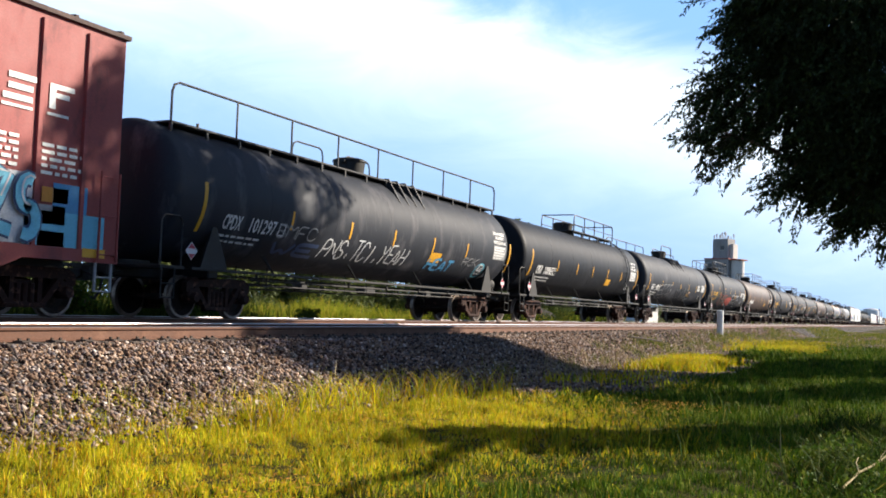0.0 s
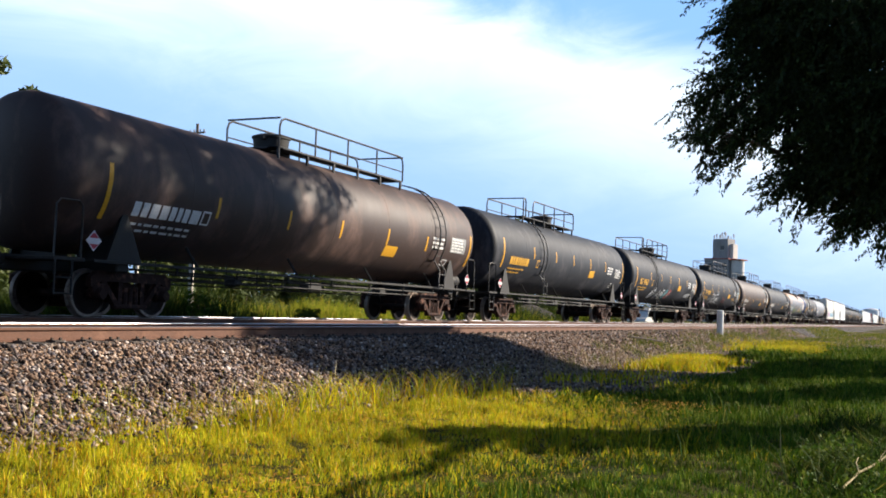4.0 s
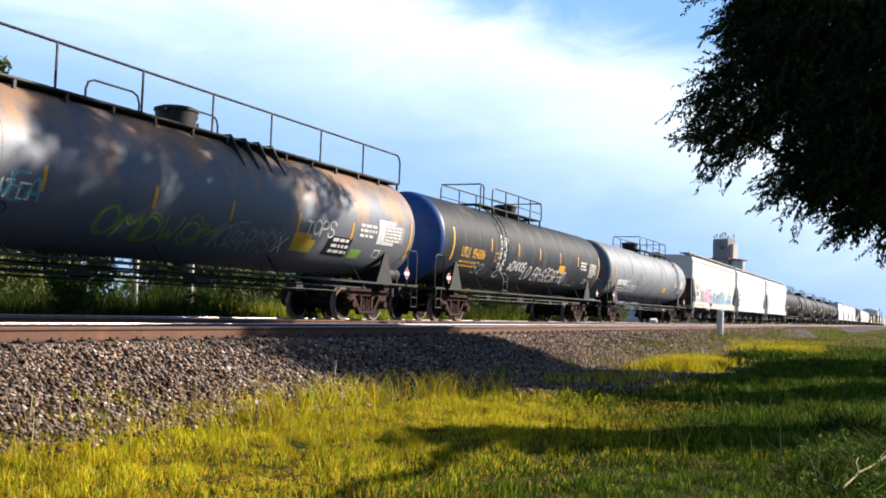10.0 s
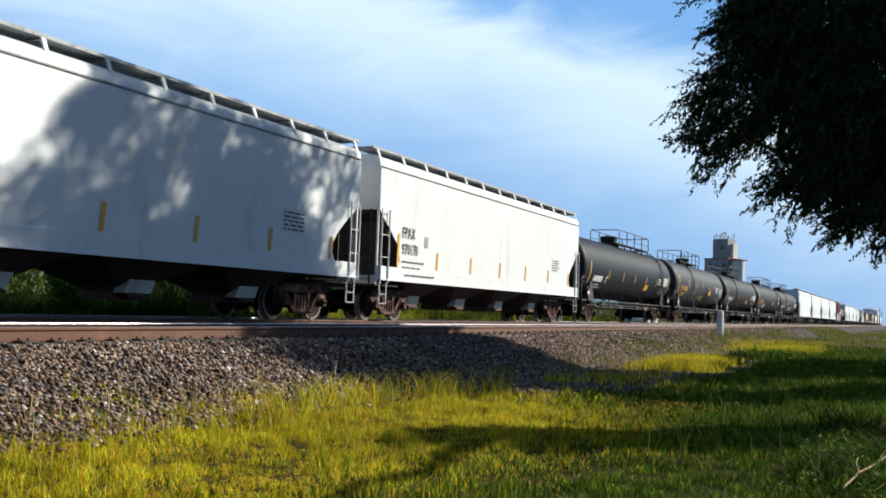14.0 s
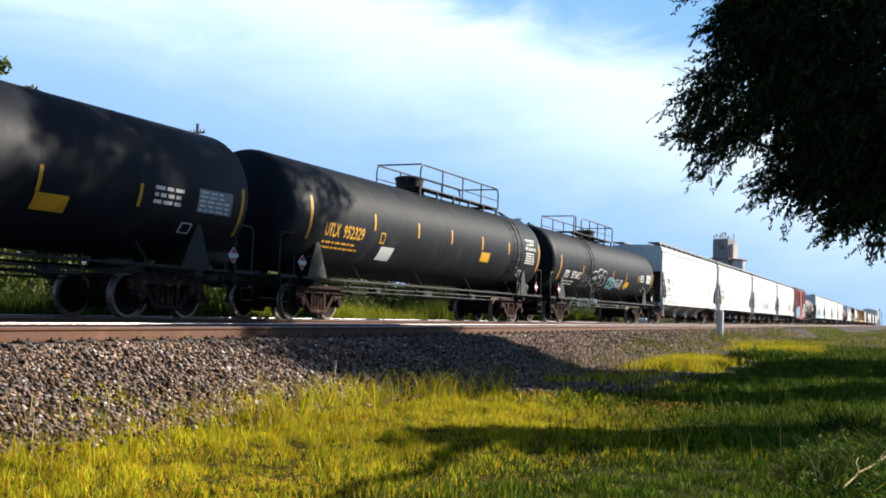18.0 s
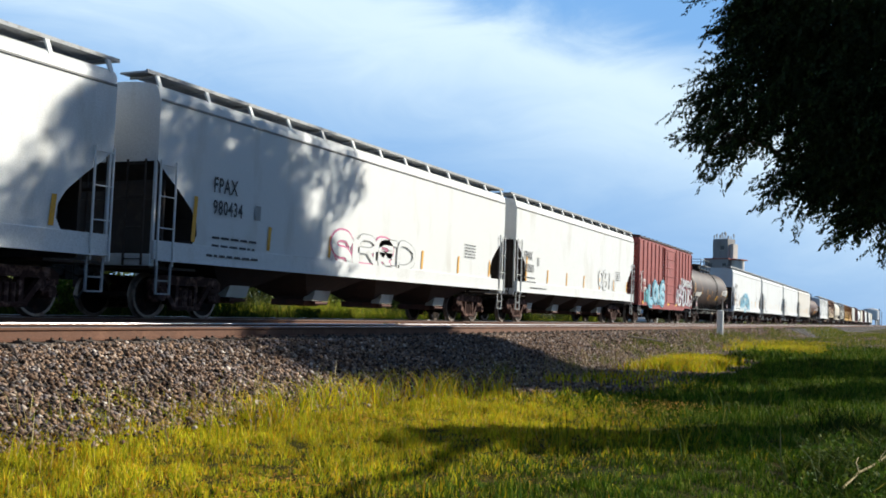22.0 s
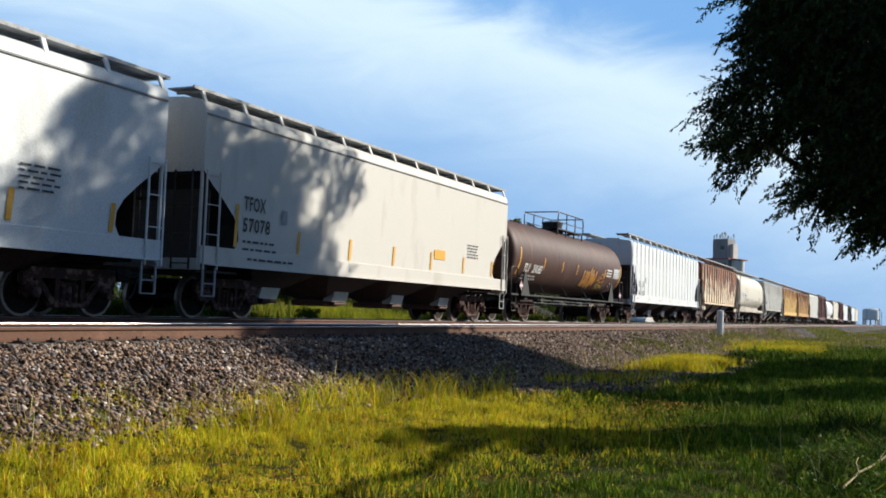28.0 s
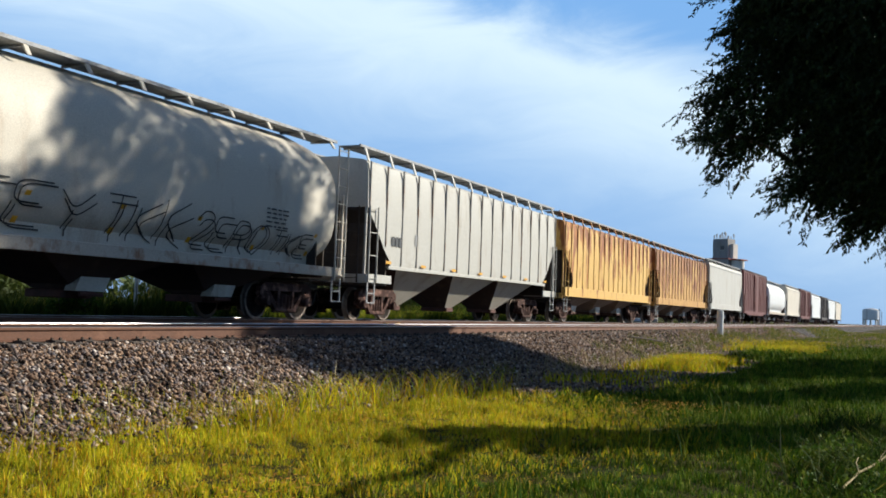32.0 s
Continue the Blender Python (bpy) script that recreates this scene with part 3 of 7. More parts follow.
def running_gear(car, length, truck_in, near, cast=M_IRON):
    """Two trucks with their frames and wheelsets, and a coupler at each end."""
    for s in (-1, 1):
        t = part("truck", shared("bolster", bolster_mesh), car, "rust-brown cast steel truck", pose(s * (length / 2 - truck_in), 0, 0))
        for y in (-1.0, 1.0):
            part("side_frame", shared(("frame", cast.name), lambda: side_frame_mesh(cast)), t, "", pose(0, y, 0))
        for x in (-0.89, 0.89):
            w = part("wheelset", shared("wheelset", wheelset_mesh), t, "steel wheelset with bright worn treads", pose(x, 0, WHEEL_R))
            if near:
                WHEELSETS.append((w, car, x))
        part("coupler", shared("coupler", coupler_mesh), car, "", pose(s * length / 2, 0, 0, 0, 0, 0 if s > 0 else 180))


class Flat:
    """The near side of a flat-sided car: a place for marks on it."""

    def __init__(self, w):
        self.w = w

    def at(self, x, z, out=0.0):
        return (x, -self.w - out, z)


class Round:
    """The near side of a tank: z is measured along the shell from mid height."""

    def __init__(self, r, zc):
        self.r, self.zc = r, zc

    def at(self, x, z, out=0.0):
        a = (z - self.zc) / self.r
        return (x, -(self.r + out) * math.cos(a), self.zc + (self.r + out) * math.sin(a))


def mark(name, surf, cells, mat, parent, label="", out=0.006):
    """Painted patches: quads in (x, z), each four corners, laid on the side in strips that follow its curve."""
    v, f = [], []
    for q in cells:
        n = 6 if isinstance(surf, Round) else 1
        b = len(v)
        for i in range(n + 1):
            t = i / n
            for k0, k1 in ((0, 3), (1, 2)):
                v.append(surf.at(lerp(q[k0][0], q[k1][0], t), lerp(q[k0][1], q[k1][1], t), out))
        for i in range(n):
            f.append((b + 2 * i, b + 2 * i + 1, b + 2 * i + 3, b + 2 * i + 2))
    me = bpy.data.meshes.new(name)
    me.from_pydata(v, [], f)
    me.materials.append(mat)
    return part(name, me, parent, label)


def rect(x0, z0, x1, z1, lean=0.0):
    return ((x0, z0), (x1, z0), (x1 + lean, z1), (x0 + lean, z1))


def bars(surf, x, z, w, rows, mat, parent, rng, h=0.07, gap=0.13, name="stencil", label=""):
    """Small print that cannot be read: rows of dashes."""
    cells = []
    for r in range(rows):
        u = x
        while u < x + w * (0.7 + 0.3 * rng.random()):
            d = rng.uniform(0.10, 0.3)
            cells.append(rect(u, z - r * gap, min(u + d, x + w), z - r * gap + h))
            u += d + 0.06
    ob = mark(name, surf, cells, mat, parent, label, 0.008)
    ob["kind"] = "stuff"
    return ob


def letters(text, surf, x, z, size, mat, parent, label="", out=0.009, fat=0.0, wide=1.0, name="lettering", lean=0.0, space=1.0, fit=None):
    """Writing on a side, one object for each word."""
    words = text.split(" ")
    words = [w for w in words if w]
    if not fit or len(words) < 2:
        return word_mesh(text, surf, x, z, size, mat, parent, label, out, fat, wide, name, lean, space, fit)
    step = (fit[1] - fit[0]) / (len(text) + 0.0)
    at = 0
    for w in words:
        at = text.index(w, at)
        word_mesh(w, surf, x, z, size, mat, parent, label, out, fat, wide, name, lean, space, (fit[0] + at * step, fit[0] + (at + len(w) - 0.1) * step, fit[2], fit[3]))
        at += len(w)


def word_mesh(text, surf, x, z, size, mat, parent, label="", out=0.009, fat=0.0, wide=1.0, name="lettering", lean=0.0, space=1.0, fit=None):
    """Writing with the built-in font, laid on the side of a car."""
    cu = bpy.data.curves.new(name, "FONT")
    cu.body, cu.size, cu.offset, cu.resolution_u = text, size, fat, 2
    cu.space_character, cu.shear = space, lean
    tmp = bpy.data.objects.new("tmp", cu)
    scene.collection.objects.link(tmp)
    me = bpy.data.meshes.new_from_object(tmp.evaluated_get(bpy.context.evaluated_depsgraph_get()))
    bpy.data.objects.remove(tmp)
    bpy.data.curves.remove(cu)
    tall = 1.0
    if fit:
        # stretched to fill (x0, x1, z0, z1); an outline grows round it
        a = np.array([v.co[:2] for v in me.vertices])
        lo, hi = a.min(0) + fat, a.max(0) - fat
        wide, tall = (fit[1] - fit[0]) / (hi[0] - lo[0]), (fit[3] - fit[2]) / (hi[1] - lo[1])
        x, z = fit[0] - lo[0] * wide, fit[2] - lo[1] * tall
    for v in me.vertices:
        v.co = surf.at(x + v.co.x * wide, z + v.co.y * tall, out)
    me.materials.clear()
    me.materials.append(mat)
    me.name = name
    return part(name, me, parent, label)


def strokes(surf, lines, width, mat, parent, name="graffiti", label="", out=0.009):
    """Spray lines: polylines in (x, z) drawn as flat ribbons on the side."""
    v, f = [], []
    for line in lines:
        pts = [Vector((p[0], p[1])) for p in line]
        n = len(pts)
        b = len(v)
        for i, p in enumerate(pts):
            d = pts[min(i + 1, n - 1)] - pts[max(i - 1, 0)]
            d = Vector((-d.y, d.x)).normalized() * width / 2 if d.length > 1e-6 else Vector((0, width / 2))
            v += [surf.at(p.x + d.x, p.y + d.y, out), surf.at(p.x - d.x, p.y - d.y, out)]
        for i in range(n - 1):
            f.append((b + 2 * i, b + 2 * i + 1, b + 2 * i + 3, b + 2 * i + 2))
    me = bpy.data.meshes.new(name)
    me.from_pydata(v, [], f)
    me.materials.append(mat)
    return part(name, me, parent, label)


def arc(cx, cz, rx, rz, a0, a1, n=9):
    return [(cx + rx * math.cos(radians(lerp(a0, a1, i / n))), cz + rz * math.sin(radians(lerp(a0, a1, i / n)))) for i in range(n + 1)]


# strokes of hand-drawn capitals on a grid of four by four
HAND = {"A": "00 24 40|11 31", "B": "00 04 34 33 22 02|22 42 41 30 00", "C": "43 34 14 03 01 10 30 41", "D": "00 04 24 43 41 20 00", "E": "44 04 02 32|02 00 40", "F": "44 04 00|02 32",
        "G": "43 34 14 03 01 10 30 41 42 22", "H": "00 04|40 44|02 42", "I": "20 24", "K": "00 04|44 02 40", "L": "04 00 40", "M": "00 04 22 44 40", "N": "00 04 40 44",
        "O": "20 01 03 24 43 41 20", "P": "00 04 34 43 32 02", "Q": "20 01 03 24 43 41 20|31 40", "R": "00 04 34 43 32 02|22 40", "S": "43 34 14 03 12 32 41 30 10 01", "T": "04 44|24 20",
        "U": "04 01 10 30 41 44", "W": "04 10 22 30 44", "X": "00 44|04 40", "Y": "04 22 44|22 20", "Z": "04 44 00 40", "2": "03 14 34 43 00 40", "7": "04 44 10", "+": "20 24|02 42", ".": "20 21", "-": "12 32"}


def hand_lines(text, x, z, w, h, rng, lean=0.12):
    """The strokes of a hand-written word, rounded off and a little uneven."""
    out = []
    step = w / len(text)
    for k, letter in enumerate(text):
        dx, dz, grow = rng.uniform(-0.05, 0.05) * step, rng.uniform(-0.06, 0.06) * h, rng.uniform(0.88, 1.06)
        for stroke in HAND.get(letter, "").split("|"):
            pts = [(int(q[0]) / 4, int(q[1]) / 4) for q in stroke.split()]
            for _ in range(2):
                cut = [pts[0]] if pts else []
                for a, b in zip(pts, pts[1:]):
                    cut += [(lerp(a[0], b[0], 0.22), lerp(a[1], b[1], 0.22)), (lerp(a[0], b[0], 0.78), lerp(a[1], b[1], 0.78))]
                pts = cut + pts[-1:]
            if pts:
                out.append([(x + step * (k + 0.08 + 0.84 * px) + dx + lean * pz * h, z + dz + pz * h * grow) for px, pz in pts])
    return out


def tag_lines(x, z, w, h, count, rng):
    """A hand-written tag: loops and slanting strokes side by side."""
    out = []
    step = w / count
    for k in range(count):
        cx, cz = x + step * (k + 0.5), z + h / 2 + rng.uniform(-0.05, 0.05) * h
        style = rng.randrange(5)
        if style == 0:
            out.append(arc(cx, cz, step * 0.42, h * 0.48, rng.uniform(20, 120), rng.uniform(330, 430)))
        elif style == 1:
            out.append([(cx - step * 0.4, cz - h * 0.5), (cx - step * 0.1, cz + h * 0.5), (cx + step * 0.1, cz - h * 0.1), (cx + step * 0.35, cz + h * 0.5), (cx + step * 0.45, cz - h * 0.5)])
        elif style == 2:
            out.append(arc(cx, cz + h * 0.22, step * 0.35, h * 0.26, -60, 250))
            out.append([(cx - step * 0.32, cz + h * 0.45), (cx - step * 0.36, cz - h * 0.5)])
        elif style == 3:
            out.append([(cx - step * 0.35, cz + h * 0.45), (cx + step * 0.3, cz + h * 0.4), (cx - step * 0.3, cz - h * 0.4), (cx + step * 0.45, cz - h * 0.5)])
        else:
            out.append(arc(cx, cz + h * 0.2, step * 0.3, h * 0.25, 60, 270, 6) + arc(cx, cz - h * 0.25, step * 0.32, h * 0.25, 90, -120, 6))
    return out


def block_letters(surf, box, count, fill, edge, parent, rng, glow=None, shine=None, thick=0.24):
    """A large piece whose letters cannot be read: thick interlocking strokes with an edge, a halo and thin highlights."""
    x0, x1, z0, z1 = box
    if isinstance(count, str):
        lines = hand_lines(count, x0, z0 + thick * 0.4, x1 - x0, z1 - z0 - thick * 0.8, rng, 0.04)
    else:
        lines = tag_lines(x0, z0 + thick * 0.4, x1 - x0, z1 - z0 - thick * 0.8, count, rng)
    smooth = []
    for line in lines:
        fine = []
        for p, q in zip(line, line[1:]):
            fine += [(lerp(p[0], q[0], t), lerp(p[1], q[1], t)) for t in (0.0, 0.5)]
        smooth.append(fine + [line[-1]])
    k = 0.008
    for mat, w, name in ((glow, thick * 1.55, "graffiti_halo"), (edge, thick * 1.2, "graffiti_edge"), (fill, thick * 0.85, "graffiti_fill")):
        if mat:
            for n, line in enumerate(smooth):
                strokes(surf, [line], w, mat, parent, name, "large sprayed piece in thick interlocking strokes" if name == "graffiti_fill" and n == 0 else "", k + 0.0006 * n)
            k += 0.012
    if shine:
        for line in smooth:
            strokes(surf, [[(x + thick * 0.12, z + thick * 0.2) for x, z in line[: len(line) // 2 + 1]]], thick * 0.16, shine, parent, "graffiti_shine", "", k)


# ---- tank cars
def shell_mesh(length, r, zc, mat, ends=None, split=None):
    h = length / 2 - 0.62
    g = Geo()
    dome = [(-h + 0.5 - 0.5 * math.sin(a) ** 0.85, r * math.cos(a) ** 0.72) for a in [radians(d) for d in (89, 82, 70, 55, 40, 25, 12, 4, 0)]]
    prof = dome[:-1] + [(-h + 0.52, r)]
    for k in range(1, 6):
        x = lerp(-h + 0.7, h - 0.7, k / 6)
        prof += [(x - 0.02, r), (x - 0.015, r + 0.003), (x + 0.015, r + 0.003), (x + 0.02, r)]
    prof += [(-a, b) for a, b in reversed(dome[:-1])]
    g.lathe(prof, 0, (0, 0, zc), 56)
    me = g.mesh("tank_shell", [mat] if ends is None else [mat, ends], 30)
    if ends is not None:
        for p in me.polygons:
            if p.center.x < (-h + 0.45 if split is None else split):
                p.material_index = 1
    return me


def rail_loop(xa, xb, y, z0, z1, bend=0.22):
    return [(xa, y, z0), (xa, y, z1 - bend), (xa + bend * 0.3, y, z1 - bend * 0.3), (xa + bend, y, z1), (xb - bend, y, z1), (xb - bend * 0.3, y, z1 - bend * 0.3), (xb, y, z1 - bend), (xb, y, z0)]


def top_rails(car, style, r, zc, length, dome_x):
    """Walkway, hand rails and the valve housing on top of the tank."""
    z, rise = zc + r, 0.80
    if style == "long":
        xa, xb, y0, y1 = -length / 2 + 1.35, length / 2 - 0.95, -0.86, -0.36
        spans = [(-1, xa, xb)]
    elif style == "far":
        xa, xb, y0, y1 = -length / 2 + 0.75, length / 2 - 1.6, 0.36, 0.86
        rise = 0.70
        spans = [(1, xa, dome_x - 0.65), (1, dome_x + 3.4, xb), (-1, dome_x - 2.8, dome_x + 0.05)]
    elif style == "two":
        xa, xb, y0, y1 = dome_x - 4.5, dome_x + 2.2, -0.8, 0.8
        spans = [(-1, dome_x - 4.5, dome_x - 4.2), (-1, dome_x - 3.35, xb), (1, xa, xb)]
    elif style == "short":
        xa, xb, y0, y1 = dome_x - 1.6, dome_x + 2.2, -0.8, 0.8
        spans = [(-1, xa, xb), (1, xa, xb)]
    else:
        xa, xb, y0, y1 = dome_x - 0.8, dome_x + 5.9, -0.8, 0.8
        spans = [(-1, xa, xb), (1, xa, xb)]
    flush = style in ("long", "far")
    deck = z - 0.06 if flush else z + 0.06

    def build_deck():
        g = Geo()
        if flush:
            g.box(((xa + xb) / 2, (y0 + y1) / 2, deck), (xb - xa, y1 - y0, 0.05), 0.01)
        else:
            for y in (-0.62, 0.62):
                g.box(((xa + xb) / 2, y, deck), (xb - xa, 0.36, 0.05), 0.01)
            g.box((xa + 0.2, 0, deck), (0.4, 1.5, 0.05), 0.01)
            g.box((xb - 0.3, 0, deck), (0.6, 1.5, 0.05), 0.01)
        n = max(3, int((xb - xa) / 1.2))
        for i in range(n + 1):
            x = lerp(xa + 0.05, xb - 0.05, i / n)
            for y in (y0 * 0.95, y1 * 0.95):
                low = zc + math.sqrt(r * r - y * y) - 0.05
                g.box((x, y, (low + deck) / 2), (0.06, 0.06, max(0.05, deck - low)))
        return g.mesh("walkway", [M_RAILING], 0)

    part("walkway", shared(("deck", style, round(dome_x, 1), length, r), build_deck), car, "narrow steel walkway on the tank top")
    for k, (side, a, b) in enumerate(spans):
        y = y0 if side < 0 else y1
        if style == "far" and side < 0:
            y = -0.80

        def build_rail():
            g = Geo()
            g.tube(rail_loop(a, b, y, deck, z + rise, min(0.22, (b - a) * 0.5)), 0.028, 6)
            return g.mesh("handrail", [M_RAILING], 40)

        def build_post():
            g = Geo()
            g.tube([(0, y, deck), (0, y, z + rise)], 0.026, 5)
            return g.mesh("rail_post", [M_RAILING], 40)

        rail = part("handrail", shared(("rail", style, round(dome_x, 1), length, r, zc, k), build_rail), car)
        n = max(1, round((b - a) / (2.15 if flush else 1.5)))
        for i in range(1, n):
            part("rail_post", shared(("rpost", style, r, zc, y), build_post), rail, "", pose(lerp(a, b, i / n), 0, 0))
        if not flush and b - a > 1:
            def build_mid():
                g = Geo()
                g.tube([(a + 0.05, y, z + 0.36), (b - 0.05, y, z + 0.36)], 0.02, 5)
                return g.mesh("mid_rail", [M_RAILING], 40)

            part("mid_rail", shared(("mid", style, round(dome_x, 1), r, zc, k), build_mid), rail)
    if not flush:
        def build_end():
            g = Geo()
            g.tube([(0, y0, z + rise), (0, y1, z + rise)], 0.026, 5)
            return g.mesh("cross_rail", [M_RAILING], 40)

        for x in (xa + 0.02, xb - 0.02):
            part("cross_rail", shared(("railend", style, r, zc), build_end), car, "", pose(x, 0, 0))

    def build_housing():
        g = Geo()
        g.lathe([(z - 0.14, 0.50), (z + 0.03, 0.50), (z + 0.05, 0.43), (z + 0.38, 0.47), (z + 0.40, 0.50), (z + 0.45, 0.50), (z + 0.50, 0.38), (z + 0.53, 0.1)], 2, (dome_x, 0, 0), 24)
        g.box((dome_x + 0.48, -0.1, z + 0.36), (0.16, 0.16, 0.12), 0.02)
        g.box((dome_x - 0.48, -0.1, z + 0.36), (0.16, 0.12, 0.10), 0.02)
        return g.mesh("valve_housing", [M_UNDER], 30)

    part("valve_housing", shared(("dome", round(dome_x, 1), r, zc), build_housing), car, "round black valve housing")
    if flush:
        def build_step():
            g = Geo()
            g.prism([(-0.45, z + 0.02), (-0.86, z + 0.02), (-1.30, z - 0.72), (-1.22, z - 0.72)], 0, -0.03, 0.03)
            return g.mesh("step_bracket", [M_RAILING], 0)

        def build_loop(a, b):
            g = Geo()
            g.tube(rail_loop(a, b, 0.55, z, z + 0.72), 0.026, 6)
            return g.mesh("housing_rail", [M_RAILING], 40)

        for k in range(4):
            part("step_bracket", shared(("guard", r, zc), build_step), car, "", pose(dome_x + (0.9 + 0.55 * k if style == "long" else -0.85 + 0.95 * k), 0, 0))
        for a, b in ((-2.2, -0.6), (0.6, 2.2))[0 if style == "long" else 1:]:
            part("housing_rail", shared(("loop", a, r, zc), lambda: build_loop(a, b)), car, "", pose(dome_x, 0, 0))


def ladder_mesh(x, r, zc, over):
    g = Geo()
    pts = []
    a1 = radians(84 if over else -2)
    for i in range(13):
        a = lerp(radians(-52), a1, i / 12)
        pts.append((-(r + 0.12) * math.cos(a), zc + (r + 0.12) * math.sin(a)))
    pts = [(-(r + 0.10), 1.0), (-(r + 0.12), 1.6)] + [p for p in pts if p[1] > 1.9]
    for s in (-0.21, 0.21):
        g.tube([(x + s, y, z) for y, z in pts], 0.022, 5)
    total = [0.0]
    for p, q in zip(pts, pts[1:]):
        total.append(total[-1] + math.dist(p, q))
    d = 0.15
    while d < total[-1]:
        k = max(i for i in range(len(total)) if total[i] <= d)
        if k < len(pts) - 1:
            t = (d - total[k]) / (total[k + 1] - total[k])
            y, z = lerp(pts[k][0], pts[k + 1][0], t), lerp(pts[k][1], pts[k + 1][1], t)
            g.tube([(x - 0.21, y, z), (x + 0.21, y, z)], 0.016, 5)
        d += 0.33
    return g.mesh("ladder", [M_RAILING], 40)


def side_pipe_mesh(length, r):
    """The thin edge rail along the tank's belly, with a pipe hung below it."""
    g = Geo()
    h = length / 2 - 1.5
    g.box((0, 0, 1.06), (2 * h, 0.07, 0.06), 0.01)
    g.tube([(-h + 2.2, 0.08, 0.90), (h - 2.2, 0.08, 0.90)], 0.022, 5)
    for k in range(7):
        x = lerp(-h + 2.4, h - 2.4, k / 6)
        g.box((x, 0.05, 0.97), (0.03, 0.04, 0.18))
    return g.mesh("side_rail", [M_UNDER], 0)


def brace_mesh(r):
    g = Geo()
    g.tube([(0, 0, 1.02), (-0.26, 0.20, 1.50)], 0.03, 5)
    return g.mesh("side_brace", [M_UNDER], 0)


def tank_end_mesh():
    """End platform with its steps, hand rail and saddle, for the end at +x."""
    g = Geo()
    g.box((-0.95, 0, 1.06), (0.75, 2.9, 0.07), 0.01)
    g.box((-1.6, 0, 0.98), (2.6, 0.55, 0.30), 0.03)
    g.box((-2.4, 0, 0.98), (0.35, 2.7, 0.22), 0.03)
    for s in (-1, 1):
        g.prism([(s * 0.3, 1.1), (s * 1.22, 1.1), (s * 1.22, 1.62), (s * 0.3, 1.32)], 0, -2.6, -2.25)
        g.prism([(-2.95, 1.08), (-2.0, 1.08), (-2.36, 2.0), (-2.50, 2.0)], 1, s * 1.28 - 0.03, s * 1.28 + 0.03)
        for x in (-0.62, -1.02):
            g.tube([(x, s * 1.44, 1.05), (x, s * 1.44, 0.42)], 0.02, 5)
        for z in (0.44, 0.72):
            g.tube([(-0.62, s * 1.44, z), (-1.02, s * 1.44, z)], 0.018, 5)
    return g.mesh("end_platform", [M_UNDER], 0)


def end_rail_mesh():
    g = Geo()
    g.tube([(-1.25, 0, 1.08), (-1.25, 0, 2.02), (-1.15, 0, 2.12), (-0.72, 0, 2.12), (-0.62, 0, 2.02), (-0.62, 0, 1.08)], 0.02, 5)
    return g.mesh("end_handrail", [M_RAILING], 40)


def reservoir_mesh():
    g = Geo()
    g.lathe([(-0.5, 0.05), (-0.47, 0.16), (-0.40, 0.205), (0.40, 0.205), (0.47, 0.16), (0.5, 0.05)], 0, (0, 0, 0), 18)
    for x in (-0.28, 0.28):
        g.box((x, 0, -0.2), (0.05, 0.36, 0.14))
    return g.mesh("brake_reservoir", [M_UNDER], 40)


def brake_rods_mesh(length):
    g = Geo()
    h = length / 2 - 4.0
    for y, z in ((-0.75, 0.80), (0.3, 0.74)):
        g.tube([(-h, y, z), (h, y, z)], 0.02, 5)
    for k in range(11):
        x = lerp(-h, h, k / 10)
        g.tube([(x, -0.75, 0.72), (x, -0.75, 1.25)], 0.016, 4)
    for x, w in ((-h * 0.5, 0.34), (0.4, 0.7), (h * 0.7, 0.4)):
        g.box((x, -0.5, 0.86), (w, 0.30, 0.22), 0.04)
    return g.mesh("brake_rigging", [M_UNDER], 0)


def placard_mesh():
    g = Geo()
    g.prism([(0, 0.19), (0.19, 0), (0, -0.19), (-0.19, 0)], 1, -0.006, 0.006)
    g.slot = 1
    for z0, z1 in ((0.05, 0.15), (-0.15, -0.06)):
        g.prism([(-(0.17 - abs(z1)), z1), (0.17 - abs(z1), z1), (0.17 - abs(z0), z0), (-(0.17 - abs(z0)), z0)], 1, -0.010, -0.004)
    return g.mesh("placard", [plain("placard_white", (0.62, 0.58, 0.60)), plain("placard_red", (0.42, 0.03, 0.06))], 0)


